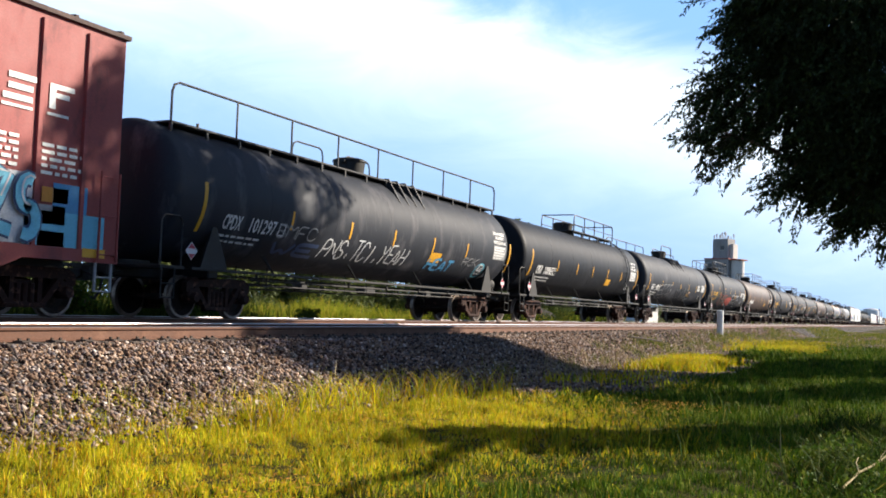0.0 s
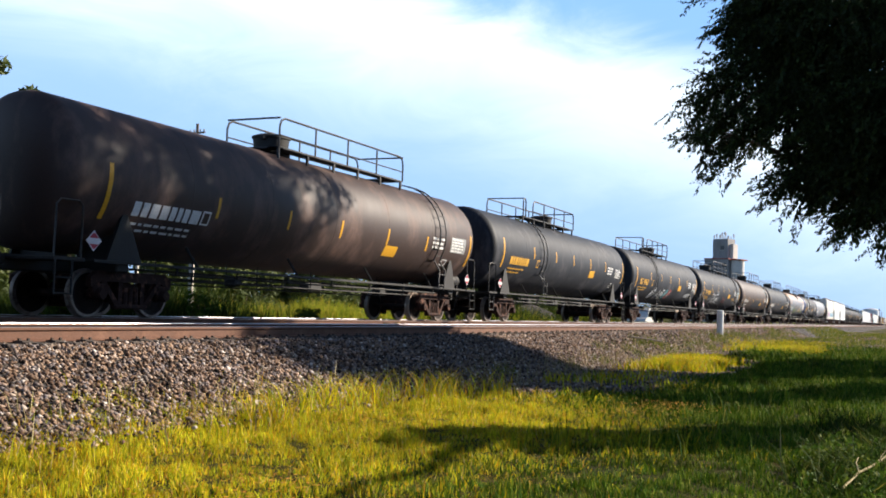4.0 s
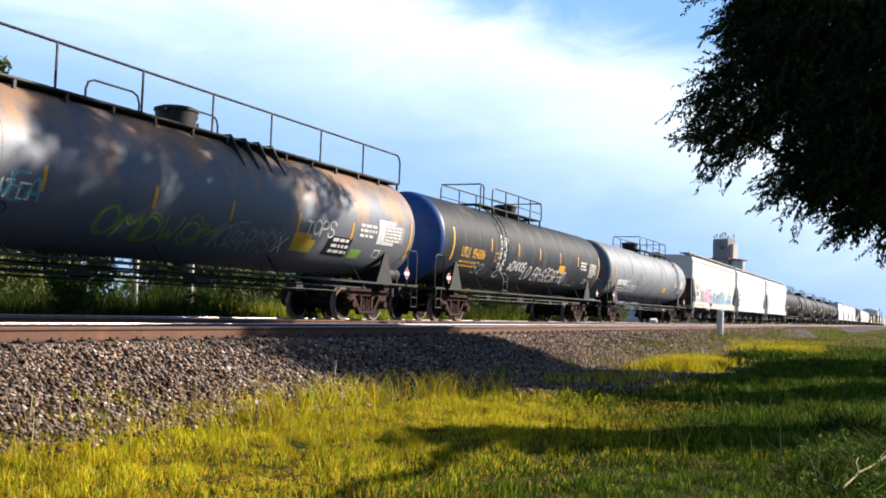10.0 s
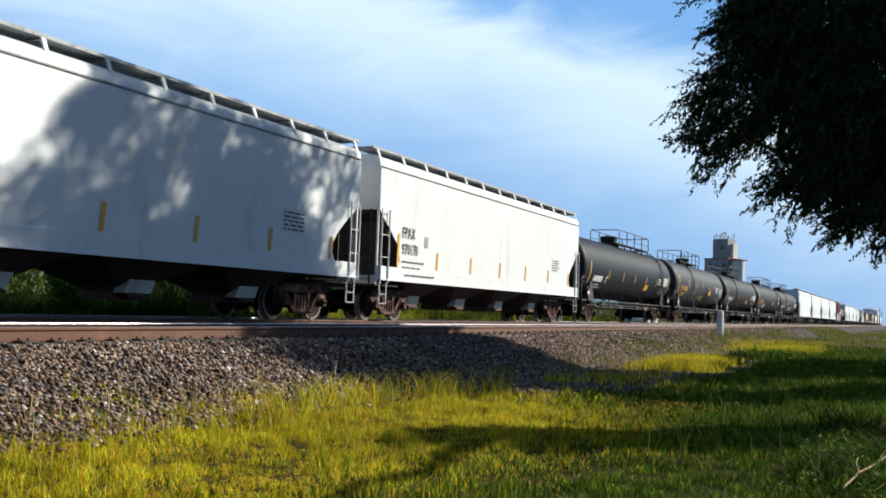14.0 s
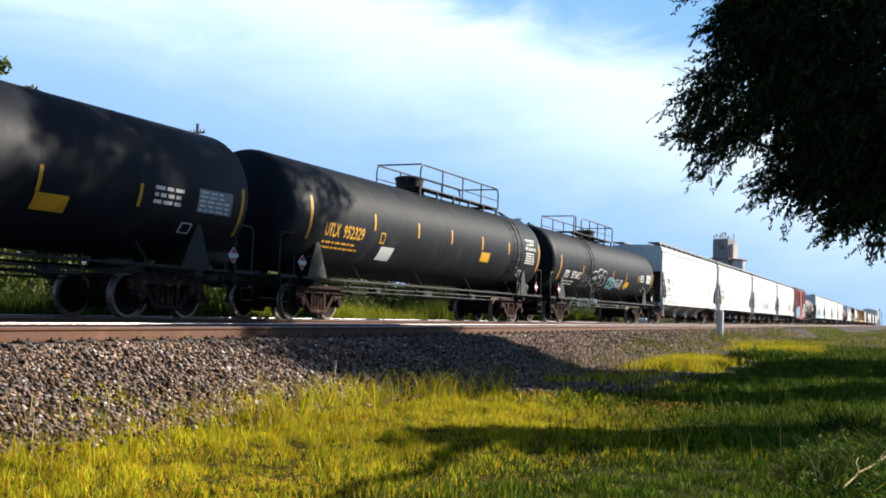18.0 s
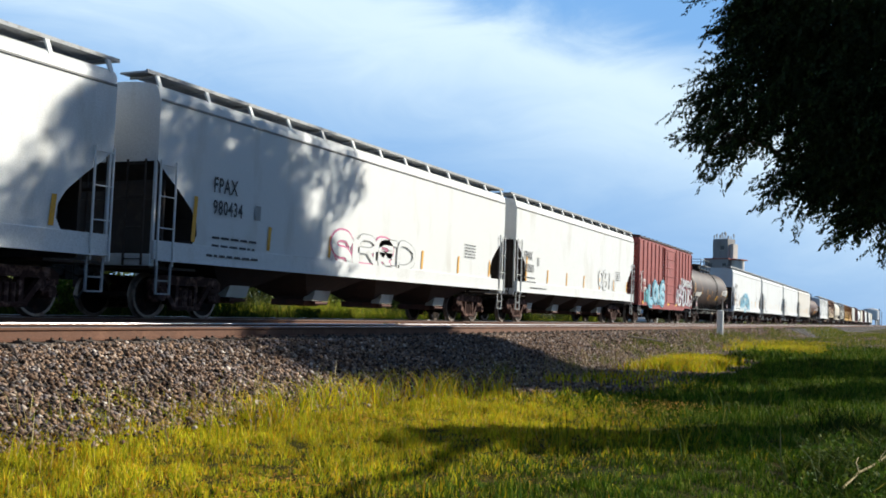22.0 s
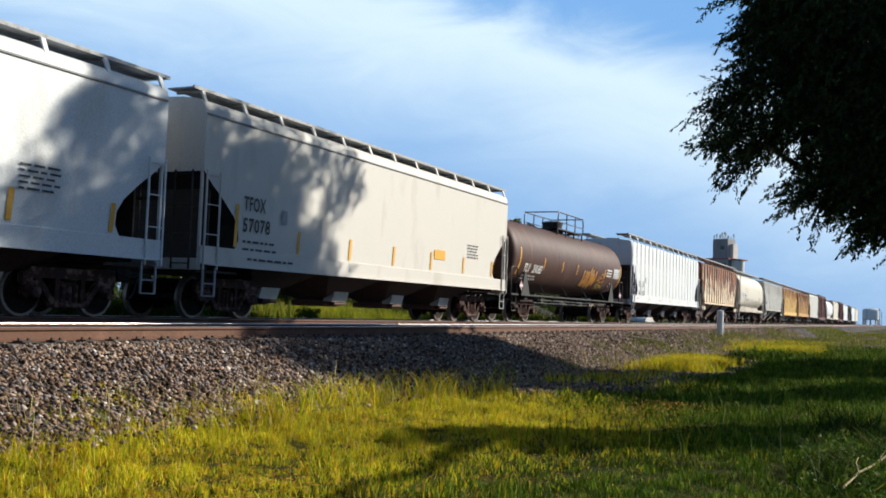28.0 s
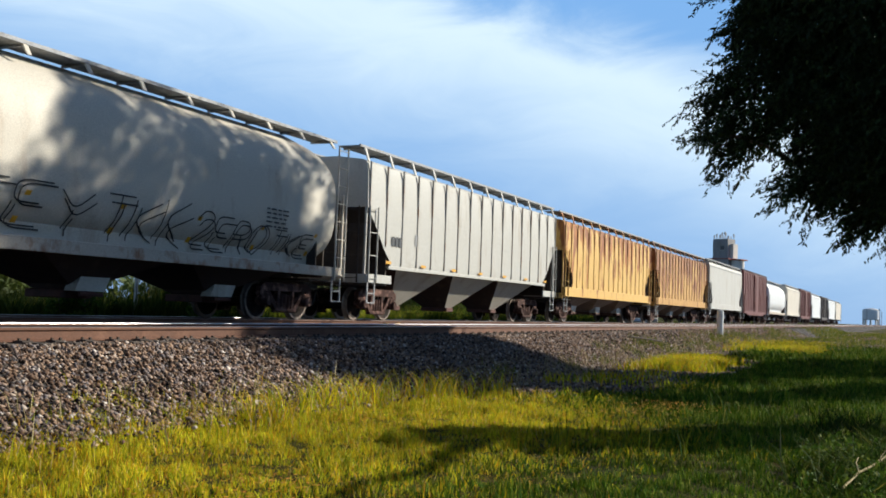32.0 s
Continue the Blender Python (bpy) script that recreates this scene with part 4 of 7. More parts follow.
def tank_car(spec):
    rng = random.Random(spec["seed"])
    L, r, zc = spec["len"], spec.get("r", 1.5), spec.get("zc", 2.72)
    car = thing("tank_car", spec["label"], "tank car", "cars of the freight train")
    near = spec.get("near", True)
    mat = spec["paint"]
    ends = spec.get("ends")
    part("tank_shell", shared(("shell", L, r, zc, mat.name, ends and ends.name, spec.get("split")), lambda: shell_mesh(L, r, zc, mat, ends, spec.get("split"))), car)
    running_gear(car, L, 3.0, near)
    for s in (-1, 1):
        m = pose(s * L / 2, 0, 0, 0, 0, 0 if s > 0 else 180)
        part("end_platform", shared("tank_end", tank_end_mesh), car, "", m)
        for y in (-1.40, 1.40):
            part("end_handrail", shared("tank_endrail", end_rail_mesh), car, "", m @ pose(0, y, 0))
        part("side_rail", shared(("pipe", L), lambda: side_pipe_mesh(L, r)), car, "", pose(0, s * 1.46, 0))
        part("placard", shared("placard", placard_mesh), car, "diamond-shaped hazard placard", pose(s * (L / 2 - 1.45), -1.50, 1.42))
    part("brake_rigging", shared(("rods", L), lambda: brake_rods_mesh(L)), car)
    part("brake_reservoir", shared("reservoir", reservoir_mesh), car, "", pose(L / 2 - 1.25, -0.75, 1.38))
    for k in range(4):
        part("side_brace", shared("brace", lambda: brace_mesh(r)), car, "", pose(lerp(-L / 2 + 4.6, L / 2 - 4.0, k / 3), -1.44, 0))
    top_rails(car, spec["rails"], r, zc, L, spec.get("dome", 0.0))
    if "ladder" in spec:
        lx, over = spec["ladder"]
        part("ladder", shared(("ladder", lx, r, over), lambda: ladder_mesh(lx, r, zc, over)), car)
    s = Round(r, zc)
    if near:
        h = L / 20.0
        drop = spec.get("drop", 0.0 if spec.get("ink") is M_YELLOWMARK else 0.35)
        for x in (-4.95, -2.2, 0.25, 2.85, 5.4):
            mark("reflector_stripe", s, [rect(x * h, 2.52 - drop, x * h + 0.085, 2.98 - drop)], M_YELLOW, car, "yellow reflective stripe")
        for x in (-8.25, 8.72 + spec.get("panel", 0.0)):
            mark("reflector_stripe", s, [rect(x * h, 2.02 - drop * 0.6, x * h + 0.11, 3.12 - drop * 0.6)], M_YELLOW, car, "yellow reflective stripe")
        x = 2.85 * h
        mark("warning_panel", s, [rect(x + 0.02, 2.10 - drop * 0.8, x + 0.80, 2.44 - drop * 0.8)], M_YELLOW, car, "blank yellow warning panel")
        lm = spec.get("ink", M_WHITEMARK)
        x, z = -7.45 * h, 2.18 - drop * 0.6
        if "mark" in spec:
            letters(spec["mark"], s, 0, 0, 0.42, lm, car, "car number in stencilled capitals", fat=0.008, fit=(x, x + 2.02, z, z + 0.34))
        else:
            bars(s, x, z, 2.0, 1, lm, car, rng, 0.30, 0.4)
        bars(s, x, z - 0.20, 1.9, 2, lm, car, rng, 0.06, 0.15)
        x = (-4.5 if drop == 0 else -5.38) * h
        mark("stencil_frame", s, [rect(x, z + 0.0, x + 0.27, z + 0.32)], lm, car, "", 0.005)
        mark("stencil_field", s, [rect(x + 0.04, z + 0.04, x + 0.23, z + 0.28)], mat, car, "", 0.008)
        px = 7.22 * h + spec.get("panel", 0.0)
        if spec.get("gas"):
            for k, word in enumerate(("NON-ODORIZED", "LIQUEFIED", "PETROLEUM GAS")):
                w = (1.02, 0.80, 1.15)[k]
                letters(word.replace(" ", "\u00a0"), s, 0, 0, 0.2, M_WHITEMARK, car, "white stencilled capitals", fat=0.004, fit=(px + 0.56 - w / 2, px + 0.56 + w / 2, 3.14 - 0.165 * k, 3.255 - 0.165 * k))
        else:
            bars(s, 5.84 * h, 2.68 - drop * 0.3, 0.9, 3, M_WHITEMARK, car, rng, 0.075, 0.14)
        mark("data_panel", s, [rect(px, 2.25, px + 1.15, 2.75)], S_GREY if spec.get("ink") is not M_YELLOWMARK else mat, car, "panel of small print")
        bars(s, px + 0.05, 2.66, 1.0, 5, M_WHITEMARK, car, rng, 0.05, 0.095)
        mark("stencil_frame", s, [rect(6.9 * h, 1.72, 6.9 * h + 0.36, 1.98)], M_WHITEMARK, car)
        mark("stencil_field", s, [rect(6.9 * h + 0.04, 1.75, 6.9 * h + 0.32, 1.95)], mat, car, "", 0.009)
        for name, args in spec.get("art", ()):
            ART[name](s, car, rng, *args)
    return car


# ---- covered hoppers
def barrel_half(u):
    """Half the width of a round-sided hopper at the height u, from -1 to 1."""
    return 1.63 * max(0.0, 1 - abs(u) ** (2.9 if u > 0 else 4.5)) ** 0.5


def trough_levels(kind, lb):
    if kind == "barrel":
        lv = []
        for k in range(21):
            u = k / 10 - 1
            w = max(barrel_half(u), 0.55 if u > 0 else 1.28)
            lv.append((lerp(1.30, 4.66, k / 20), lb - 0.55 - (0.95 if u > 0 else 0.5) * abs(u) ** 2.4, w))
        return lv
    if kind == "deep":
        return [(1.55, lb - 1.5, 1.585), (1.75, lb - 1.36, 1.60), (2.0, lb - 1.06, 1.60), (2.4, lb - 0.72, 1.60), (2.8, lb - 0.34, 1.60), (3.12, lb - 0.03, 1.60),
                (4.10, lb - 0.02, 1.57), (4.36, lb, 1.52), (4.44, lb, 1.40), (4.54, lb, 0.6)]
    lv = [(1.22, lb - 1.04, 1.585), (1.46, lb - 1.06, 1.60), (1.56, lb - 1.20, 1.60), (1.75, lb - 1.32, 1.60), (2.0, lb - 1.29, 1.60), (2.25, lb - 1.12, 1.60), (2.6, lb - 0.70, 1.60), (2.9, lb - 0.28, 1.60), (3.12, lb - 0.03, 1.60)]
    if kind == "ribbed":
        lv += [(4.10, lb - 0.02, 1.57), (4.36, lb, 1.52), (4.44, lb, 1.40), (4.54, lb, 0.6)]
    else:
        lv += [(4.28, lb - 0.02, 1.60), (4.33, lb - 0.02, 1.60), (4.34, lb - 0.02, 1.58), (4.50, lb, 1.565), (4.60, lb, 1.50), (4.67, lb, 1.34), (4.72, lb, 1.0), (4.74, lb, 0.6)]
    return lv


def bay_mesh(top, low, mat_top, rise=1.28):
    g = Geo()
    if rise > 1.4:
        g.loft([(0.44, low * 0.5, 0.42), (rise, top, 1.50)])
        g.slot = 1
        g.box((0, 0, 0.38), (low * 1.1, 1.0, 0.14), 0.02)
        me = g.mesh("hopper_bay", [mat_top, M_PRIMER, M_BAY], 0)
        # end slopes are coloured dark to paint the shade on these faces
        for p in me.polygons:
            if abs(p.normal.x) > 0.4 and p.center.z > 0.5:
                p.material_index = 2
        return me
    g.loft([(0.52, low * 0.55, 0.36), (0.62, low * 0.62, 0.60), (rise, top, 1.46)])
    g.slot = 2
    g.prism([(-low * 0.70, 0.50), (low * 0.70, 0.50), (low * 0.95, 0.78), (-low * 0.45, 0.78)], 1, -0.80, -0.52)
    g.slot = 1
    g.box((0, 0, 0.44), (low * 1.3, 1.05, 0.17), 0.02)
    g.box((0.1, -0.62, 0.46), (0.22, 0.26, 0.14), 0.02)
    g.tube([(-0.25, -0.78, 0.44), (0.35, -0.78, 0.44)], 0.04, 8)
    return g.mesh("hopper_bay", [mat_top, M_PRIMER, M_DIRTYWHITE], 0)


def hopper_end_mesh(mat):
    """The frame at one end: posts, deck, slanting braces, for the end at +x."""
    g = Geo()
    for s in (-1, 1):
        g.box((-0.05, s * 1.54, 2.2), (0.07, 0.06, 2.2), 0.01)
    g.box((-0.06, 0, 1.16), (0.14, 3.1, 0.24), 0.01)
    # braces, plates and deck get the dark colour that paints the recess shade
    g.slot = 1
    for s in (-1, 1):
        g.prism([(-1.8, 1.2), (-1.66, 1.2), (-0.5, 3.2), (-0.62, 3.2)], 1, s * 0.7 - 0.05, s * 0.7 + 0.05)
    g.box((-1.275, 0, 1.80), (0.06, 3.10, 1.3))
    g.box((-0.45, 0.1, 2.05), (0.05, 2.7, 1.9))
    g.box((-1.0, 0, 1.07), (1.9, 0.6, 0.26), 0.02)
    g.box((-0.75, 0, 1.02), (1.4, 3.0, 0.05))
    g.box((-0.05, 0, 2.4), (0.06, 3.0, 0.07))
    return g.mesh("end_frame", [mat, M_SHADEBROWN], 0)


def car_ladder_mesh(mat_name, z0, z1, width=0.46):
    g = Geo()
    for s in (-width / 2, width / 2):
        g.box((s, 0, (z0 + z1) / 2), (0.036, 0.045, z1 - z0), 0.008)
    n = int((z1 - z0) / 0.42)
    for k in range(n):
        z = lerp(z0 + 0.12, z1 - 0.1, k / max(1, n - 1))
        g.tube([(-width / 2, 0, z), (width / 2, 0, z)], 0.013, 5)
    return g.mesh("ladder", [MATS[mat_name]], 0)


def stirrup_mesh():
    g = Geo()
    for s in (-0.2, 0.2):
        g.box((s, 0, 0.80), (0.05, 0.03, 0.62))
    for z in (0.50, 0.76):
        g.box((0, 0, z), (0.40, 0.05, 0.03))
    return g.mesh("step", [M_GRATE], 0)


def walk_mesh(lb, y0, y1, z, mat):
    g = Geo()
    g.box((0, (y0 + y1) / 2, z), (lb * 2 + 0.4, abs(y1 - y0), 0.035))
    g.box((0, y0, z + 0.01), (lb * 2 + 0.4, 0.04, 0.07))
    n = int(lb * 2 / 1.45)
    for k in range(n + 1):
        g.box((lerp(-lb + 0.1, lb - 0.1, k / n), (y0 + y1) / 2, z - 0.04), (0.06, abs(y1 - y0), 0.05))
    return g.mesh("roof_walk", [mat], 0)


def walk_post_mesh(z0, z1, mat):
    """A bracket that leans inwards from the roof edge up to the walkway."""
    g = Geo()
    g.prism([(-0.05, z0), (-0.02, z0), (0.16, z1), (0.10, z1)], 0, -0.05, 0.05)
    g.prism([(0.10, z1 - 0.05), (0.55, z1 - 0.05), (0.55, z1 - 0.01), (0.10, z1 - 0.01)], 0, -0.03, 0.03)
    return g.mesh("walk_post", [mat], 0)


def hatch_mesh(lb, kind):
    g = Geo()
    g.box((0, 0, 4.60), (lb * 1.7, 0.62, 0.12), 0.03)
    for k in range(8):
        x = lerp(-lb * 0.8, lb * 0.8, k / 7)
        g.box((x, 0, 4.68), (0.10, 0.78, 0.07), 0.01)
    return g.mesh("roof_hatch", [M_GREYHOP], 0)


def hopper_car(spec):
    rng = random.Random(spec["seed"])
    L, kind, mat = spec["len"], spec.get("kind", "smooth"), spec["paint"]
    lb = L / 2 - 0.58
    near, deep = spec.get("near", True), spec.get("deep", False)
    car = thing("hopper_car", spec["label"], "hopper car", "cars of the freight train")
    low = spec.get("low", mat if kind == "ribbed" else M_BAY)

    def build_body():
        g = Geo()
        g.loft(trough_levels("deep" if deep else kind, lb))
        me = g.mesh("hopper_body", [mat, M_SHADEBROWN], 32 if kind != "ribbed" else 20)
        # low end slopes take the painted shade colour, chosen by their facing
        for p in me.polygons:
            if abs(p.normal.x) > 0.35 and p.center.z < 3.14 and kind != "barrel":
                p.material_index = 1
        return me

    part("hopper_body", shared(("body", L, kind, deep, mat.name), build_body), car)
    running_gear(car, L, 2.35, near, M_DUSTIRON)

    def build_sill():
        g = Geo()
        if deep:
            g.box((0, 0, 1.52), (lb * 2 - 2.6, 0.06, 0.10), 0.01)
            for e in (-1, 1):
                g.box((e * (lb - 0.75), 0, 1.17), (1.5, 0.06, 0.24), 0.01)
            return g.mesh("side_sill", [mat], 0)
        if kind == "barrel":
            g.box((0, 0, 1.25), (lb * 2, 0.06, 0.24), 0.012)
            return g.mesh("side_sill", [M_RUSTSILL], 0)
        g.box((0, 0, 1.36), (lb * 2, 0.07, 0.38), 0.012)
        g.box((0, -0.03, 1.165), (lb * 2 - 0.4, 0.10, 0.03))
        return g.mesh("side_sill", [mat], 0)

    for s in (-1, 1):
        m = pose(s * lb, 0, 0, 0, 0, 0 if s > 0 else 180)
        part("side_sill", shared(("sill", L, deep, kind, mat.name), build_sill), car, "", pose(0, s * 1.60, 0, 0, 0, 0 if s < 0 else 180))
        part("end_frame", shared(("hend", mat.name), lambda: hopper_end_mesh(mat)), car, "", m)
        for y in (-1, 1):
            part("ladder", shared(("hlad", mat.name), lambda: car_ladder_mesh(mat.name, 1.05, 3.15 if kind != "barrel" else 4.5)), car, "", pose(s * (lb - 0.30), y * 1.66, 0))
            part("step", shared("stirrup", stirrup_mesh), car, "", pose(s * (lb - 0.35), y * 1.60, 0))
        part("end_ladder", shared("hlad2", lambda: car_ladder_mesh(M_SHADEBROWN.name, 1.05, 3.15)), car, "", pose(s * (lb + 0.06), -s * 1.15 * s, 0, 0, 0, 90))
    bays = spec.get("bays", 4)
    span = (lb - 2.0) * 2 / bays
    tops = {3: span / 2 * 0.98, 4: span / 2 * 0.98}.get(bays, span / 2)
    for k in range(bays):
        x = -(lb - 2.0) + span * (k + 0.5)
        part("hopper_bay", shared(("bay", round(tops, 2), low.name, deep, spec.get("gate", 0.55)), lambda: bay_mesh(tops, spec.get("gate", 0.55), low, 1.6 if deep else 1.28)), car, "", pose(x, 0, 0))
    wz = {"smooth": 4.86, "ribbed": 4.78}.get(kind, 4.74)
    for s in (-1, 1):
        part("roof_walk", shared(("walk", L, s, kind), lambda: walk_mesh(lb, s * (1.40 if kind != "barrel" else 1.12), s * (0.72 if kind != "barrel" else 0.5), wz, M_GRATE)), car, "grey grating walkway along the roof")
        if near or s < 0:
            n = int(lb * 2 / 1.45)
            for k in range(n + 1):
                part("walk_post", shared(("wpost", mat.name, kind), lambda: walk_post_mesh({"smooth": 4.52, "ribbed": 4.38}.get(kind, 4.52), wz + 0.02, mat)), car, "", pose(lerp(-lb + 0.1, lb - 0.1, k / n), s * (1.50 if kind != "barrel" else 1.20), 0, 0, 0, 0 if s < 0 else 180))
        if kind == "smooth":
            part("roof_seam", shared(("seam", L), lambda: Geo().box((0, 0, 4.335), (lb * 2 - 0.1, 0.06, 0.045), 0.008).mesh("roof_seam", [M_SEAM], 0)), car, "dark drip rail under the roof", pose(0, s * 1.60, 0))
    part("roof_hatch", shared(("hatch", L), lambda: hatch_mesh(lb, kind)), car)
    if kind == "ribbed":
        def build_post(h):
            g = Geo()
            w = 0.35 if spec.get("slim") else 0.6
            g.prism([(-0.055 * w, 0.0), (-0.03 * w, -0.075 * w), (0.03 * w, -0.075 * w), (0.055 * w, 0.0)], 2, h, 4.38)
            return g.mesh("side_post", [spec.get("post", mat)], 0)

        n = spec.get("posts", 15)
        for s in (-1, 1):
            if not near and s > 0:
                continue
            for k in range(n):
                x = lerp(-lb + 0.12, lb - 0.12, k / (n - 1))
                inner = lb - abs(x)
                h = (1.58 if deep else 1.30) if inner > 1.9 else lerp(3.1, 1.35, inner / 1.9)
                part("side_post", shared(("post", round(h, 1), mat.name, spec.get("slim"), spec.get("post", mat).name), lambda: build_post(round(h, 1))), car, "", pose(x, s * 1.585, 0, 0, 0, 0 if s < 0 else 180))
    surf = Flat(1.612)
    if kind == "barrel":
        surf = Barrel()
    if near:
        ink = spec.get("ink", M_BLACKMARK)
        x0, zt = -lb + spec.get("mx", 1.45), spec.get("mz", 2.44)
        for k, word in enumerate(spec.get("mark", ())):
            w = spec.get("mw", (0.82, 1.02))[min(k, 1)]
            letters(word, surf, 0, 0, 0.4, ink, car, "car number in dark capitals", fat=0.008, space=1.1, fit=(x0, x0 + w, zt - 0.48 * k, zt - 0.48 * k + 0.31))
        if "mark" not in spec:
            bars(surf, x0, zt - 0.3, 1.0, 1, ink, car, rng, 0.28, 0.3)
        if kind != "ribbed":
            bars(surf, x0, 1.72, 1.7, 2, ink, car, rng, 0.05, 0.17)
            bars(surf, lb - 3.6, 2.55, 0.9, 5, ink, car, rng, 0.04, 0.1)
            bars(Flat(1.648), -lb + 1.6, 1.33, 2.4, 1, ink, car, rng, 0.05, 0.1)
        n = 7
        for k in range(n):
            x = lerp(-lb + 1.12, lb - 1.5, k / (n - 1))
            if kind == "ribbed":
                mark("reflector_stripe", surf, [rect(x, 1.62, x + 0.32, 1.70) if deep else rect(x, 1.32, x + 0.32, 1.40)], M_YELLOW, car, "yellow reflective stripe", 0.03)
            elif spec.get("sill_marks"):
                mark("reflector_stripe", Flat(1.655), [rect(x, 1.22, x + 0.46, 1.34)], M_YELLOW, car, "yellow reflective stripe")
            else:
                tall = 0.95 if k == 0 else 0.55
                mark("reflector_stripe", surf, [rect(x, 1.60, x + 0.12, 1.60 + tall, 0.05)], M_YELLOW, car, "yellow reflective stripe")
        mark("stencil_box", surf, [rect(x0 + 1.5, 2.25, x0 + 1.72, 2.58)], S_GREY, car)
        for name, args in spec.get("art", ()):
            ART[name](surf, car, rng, *args)
    return car


class Barrel(Flat):
    """The near side of a round-sided hopper."""

    def __init__(self):
        pass

    def at(self, x, z, out=0.0):
        u = max(-0.97, min(0.97, (z - 1.30) / 3.36 * 2 - 1))
        w = max(barrel_half(u), 1.28)
        return (x, -(w + out + 0.02), z)


# ---- box cars
def box_car(spec):
    rng = random.Random(spec["seed"])
    L, mat, h = spec["len"], spec["paint"], spec.get("high", 4.62)
    lb = L / 2 - 0.80
    near = spec.get("near", True)
    car = thing("box_car", spec["label"], "box car", "cars of the freight train")

    def build_body():
        g = Geo()
        g.box((0, 0, (1.06 + h) / 2), (lb * 2, 3.06, h - 1.06), 0.02)
        return g.mesh("boxcar_body", [mat], 0)

    def build_corrugation():
        g = Geo()
        g.prism([(-0.01, -0.09), (0.06, 0), (-0.01, 0.09)], 1, -1.40, 1.40)
        return g.mesh("end_corrugation", [mat], 0)

    part("boxcar_body", shared(("bbody", L, h, mat.name), build_body), car)
    for s in (-1, 1):
        for k in range(14 if near else 0):
            part("end_corrugation", shared(("bcorr", mat.name), build_corrugation), car, "", pose(s * lb, 0, lerp(1.3, h - 0.3, (k + 0.5) / 14), 0, 0, 0 if s > 0 else 180))
    running_gear(car, L, 2.4, near)

    def build_roof():
        g = Geo()
        g.prism([(-1.60, h - 0.02), (-1.60, h + 0.06), (0, h + 0.24), (1.60, h + 0.06), (1.60, h - 0.02)], 0, -lb - 0.05, lb + 0.05)
        return g.mesh("roof", [M_ROOFRUST], 0)

    def build_ridge():
        g = Geo()
        g.prism([(-1.60, h + 0.055), (-1.60, h + 0.10), (0, h + 0.28), (1.60, h + 0.10), (1.60, h + 0.055), (0, h + 0.23)], 0, -0.04, 0.04)
        return g.mesh("roof_ridge", [M_ROOFRUST], 0)

    roof = part("roof", shared(("broof", L, h), build_roof), car, "ridged rust-brown roof")
    for k in range(15 if near else 0):
        part("roof_ridge", shared(("bridge", h), build_ridge), roof, "", pose(lerp(-lb + 0.2, lb - 0.2, k / 14), 0, 0))

    def build_rib():
        g = Geo()
        g.prism([(-0.055, 0.0), (-0.04, -0.055), (0.04, -0.055), (0.055, 0.0)], 2, 1.08, h - 0.14)
        return g.mesh("side_post", [mat], 0)

    def build_sill():
        g = Geo()
        g.prism([(-lb, 1.02), (lb, 1.02), (lb, 1.24), (-lb, 1.24)], 1, -0.06, 0.02)
        g.prism([(-lb + 2.6, 0.86), (lb - 2.6, 0.86), (lb - 2.2, 1.02), (-lb + 2.2, 1.02)], 1, -0.05, 0.0)
        return g.mesh("side_sill", [mat], 0)

    def build_door():
        g = Geo()
        w = spec.get("door", 1.52)
        g.box((0, 0, (1.22 + h - 0.2) / 2), (w * 2, 0.06, h - 1.42), 0.01)
        return g.mesh("door", [mat], 0)

    def build_door_post():
        g = Geo()
        g.box((0, -0.03, (1.22 + h - 0.2) / 2), (0.13, 0.09, h - 1.42), 0.01)
        return g.mesh("door_post", [mat], 0)

    def build_door_rib():
        g = Geo()
        g.box((0, -0.04, 0), (spec.get("door", 1.52) * 2, 0.05, 0.07), 0.01)
        return g.mesh("door_rib", [mat], 0)

    def build_lock_rod():
        g = Geo()
        g.tube([(0, -0.09, 1.3), (0, -0.09, h - 0.4)], 0.022, 6)
        return g.mesh("lock_rod", [mat], 0)

    for s in (-1, 1):
        m = pose(0, s * 1.53, 0, 0, 0, 0 if s < 0 else 180)
        part("side_sill", shared(("bsill", L, mat.name), build_sill), car, "", m)
        wd = spec.get("door", 1.52)
        door = part("door", shared(("bdoor", h, mat.name, wd), build_door), car, "closed sliding door with level ribs", pose(spec.get("door_x", 0.35), s * 1.57, 0, 0, 0, 0 if s < 0 else 180))
        for x in (-wd, wd):
            part("door_post", shared(("bdpost", h, mat.name), build_door_post), door, "", pose(x, 0, 0))
        for k in range(7):
            part("door_rib", shared(("bdrib", mat.name, wd), build_door_rib), door, "", pose(0, 0, lerp(1.30, h - 0.28, k / 6)))
        for x in (-wd * 0.7, wd * 0.75):
            part("lock_rod", shared(("brod", h, mat.name), build_lock_rod), door, "", pose(x, 0, 0))
        if near or s < 0:
            for k in range(16):
                x = lerp(-lb + 0.1, lb - 0.1, k / 15) if "rib" not in spec else lb - spec["rib"] - 1.05 * k
                if abs(x - spec.get("door_x", 0.35)) > spec.get("door", 1.52) + 0.15:
                    part("side_post", shared(("brib", h, mat.name), build_rib), car, "", pose(x, s * 1.53, 0, 0, 0, 0 if s < 0 else 180))
        for e in (-1, 1):
            part("ladder", shared(("blad", mat.name), lambda: car_ladder_mesh(mat.name, 1.05, 2.7)), car, "", pose(e * (lb - 0.32), s * 1.63, 0))
            part("step", shared("stirrup", stirrup_mesh), car, "", pose(e * (lb - 0.32), s * 1.55, 0))

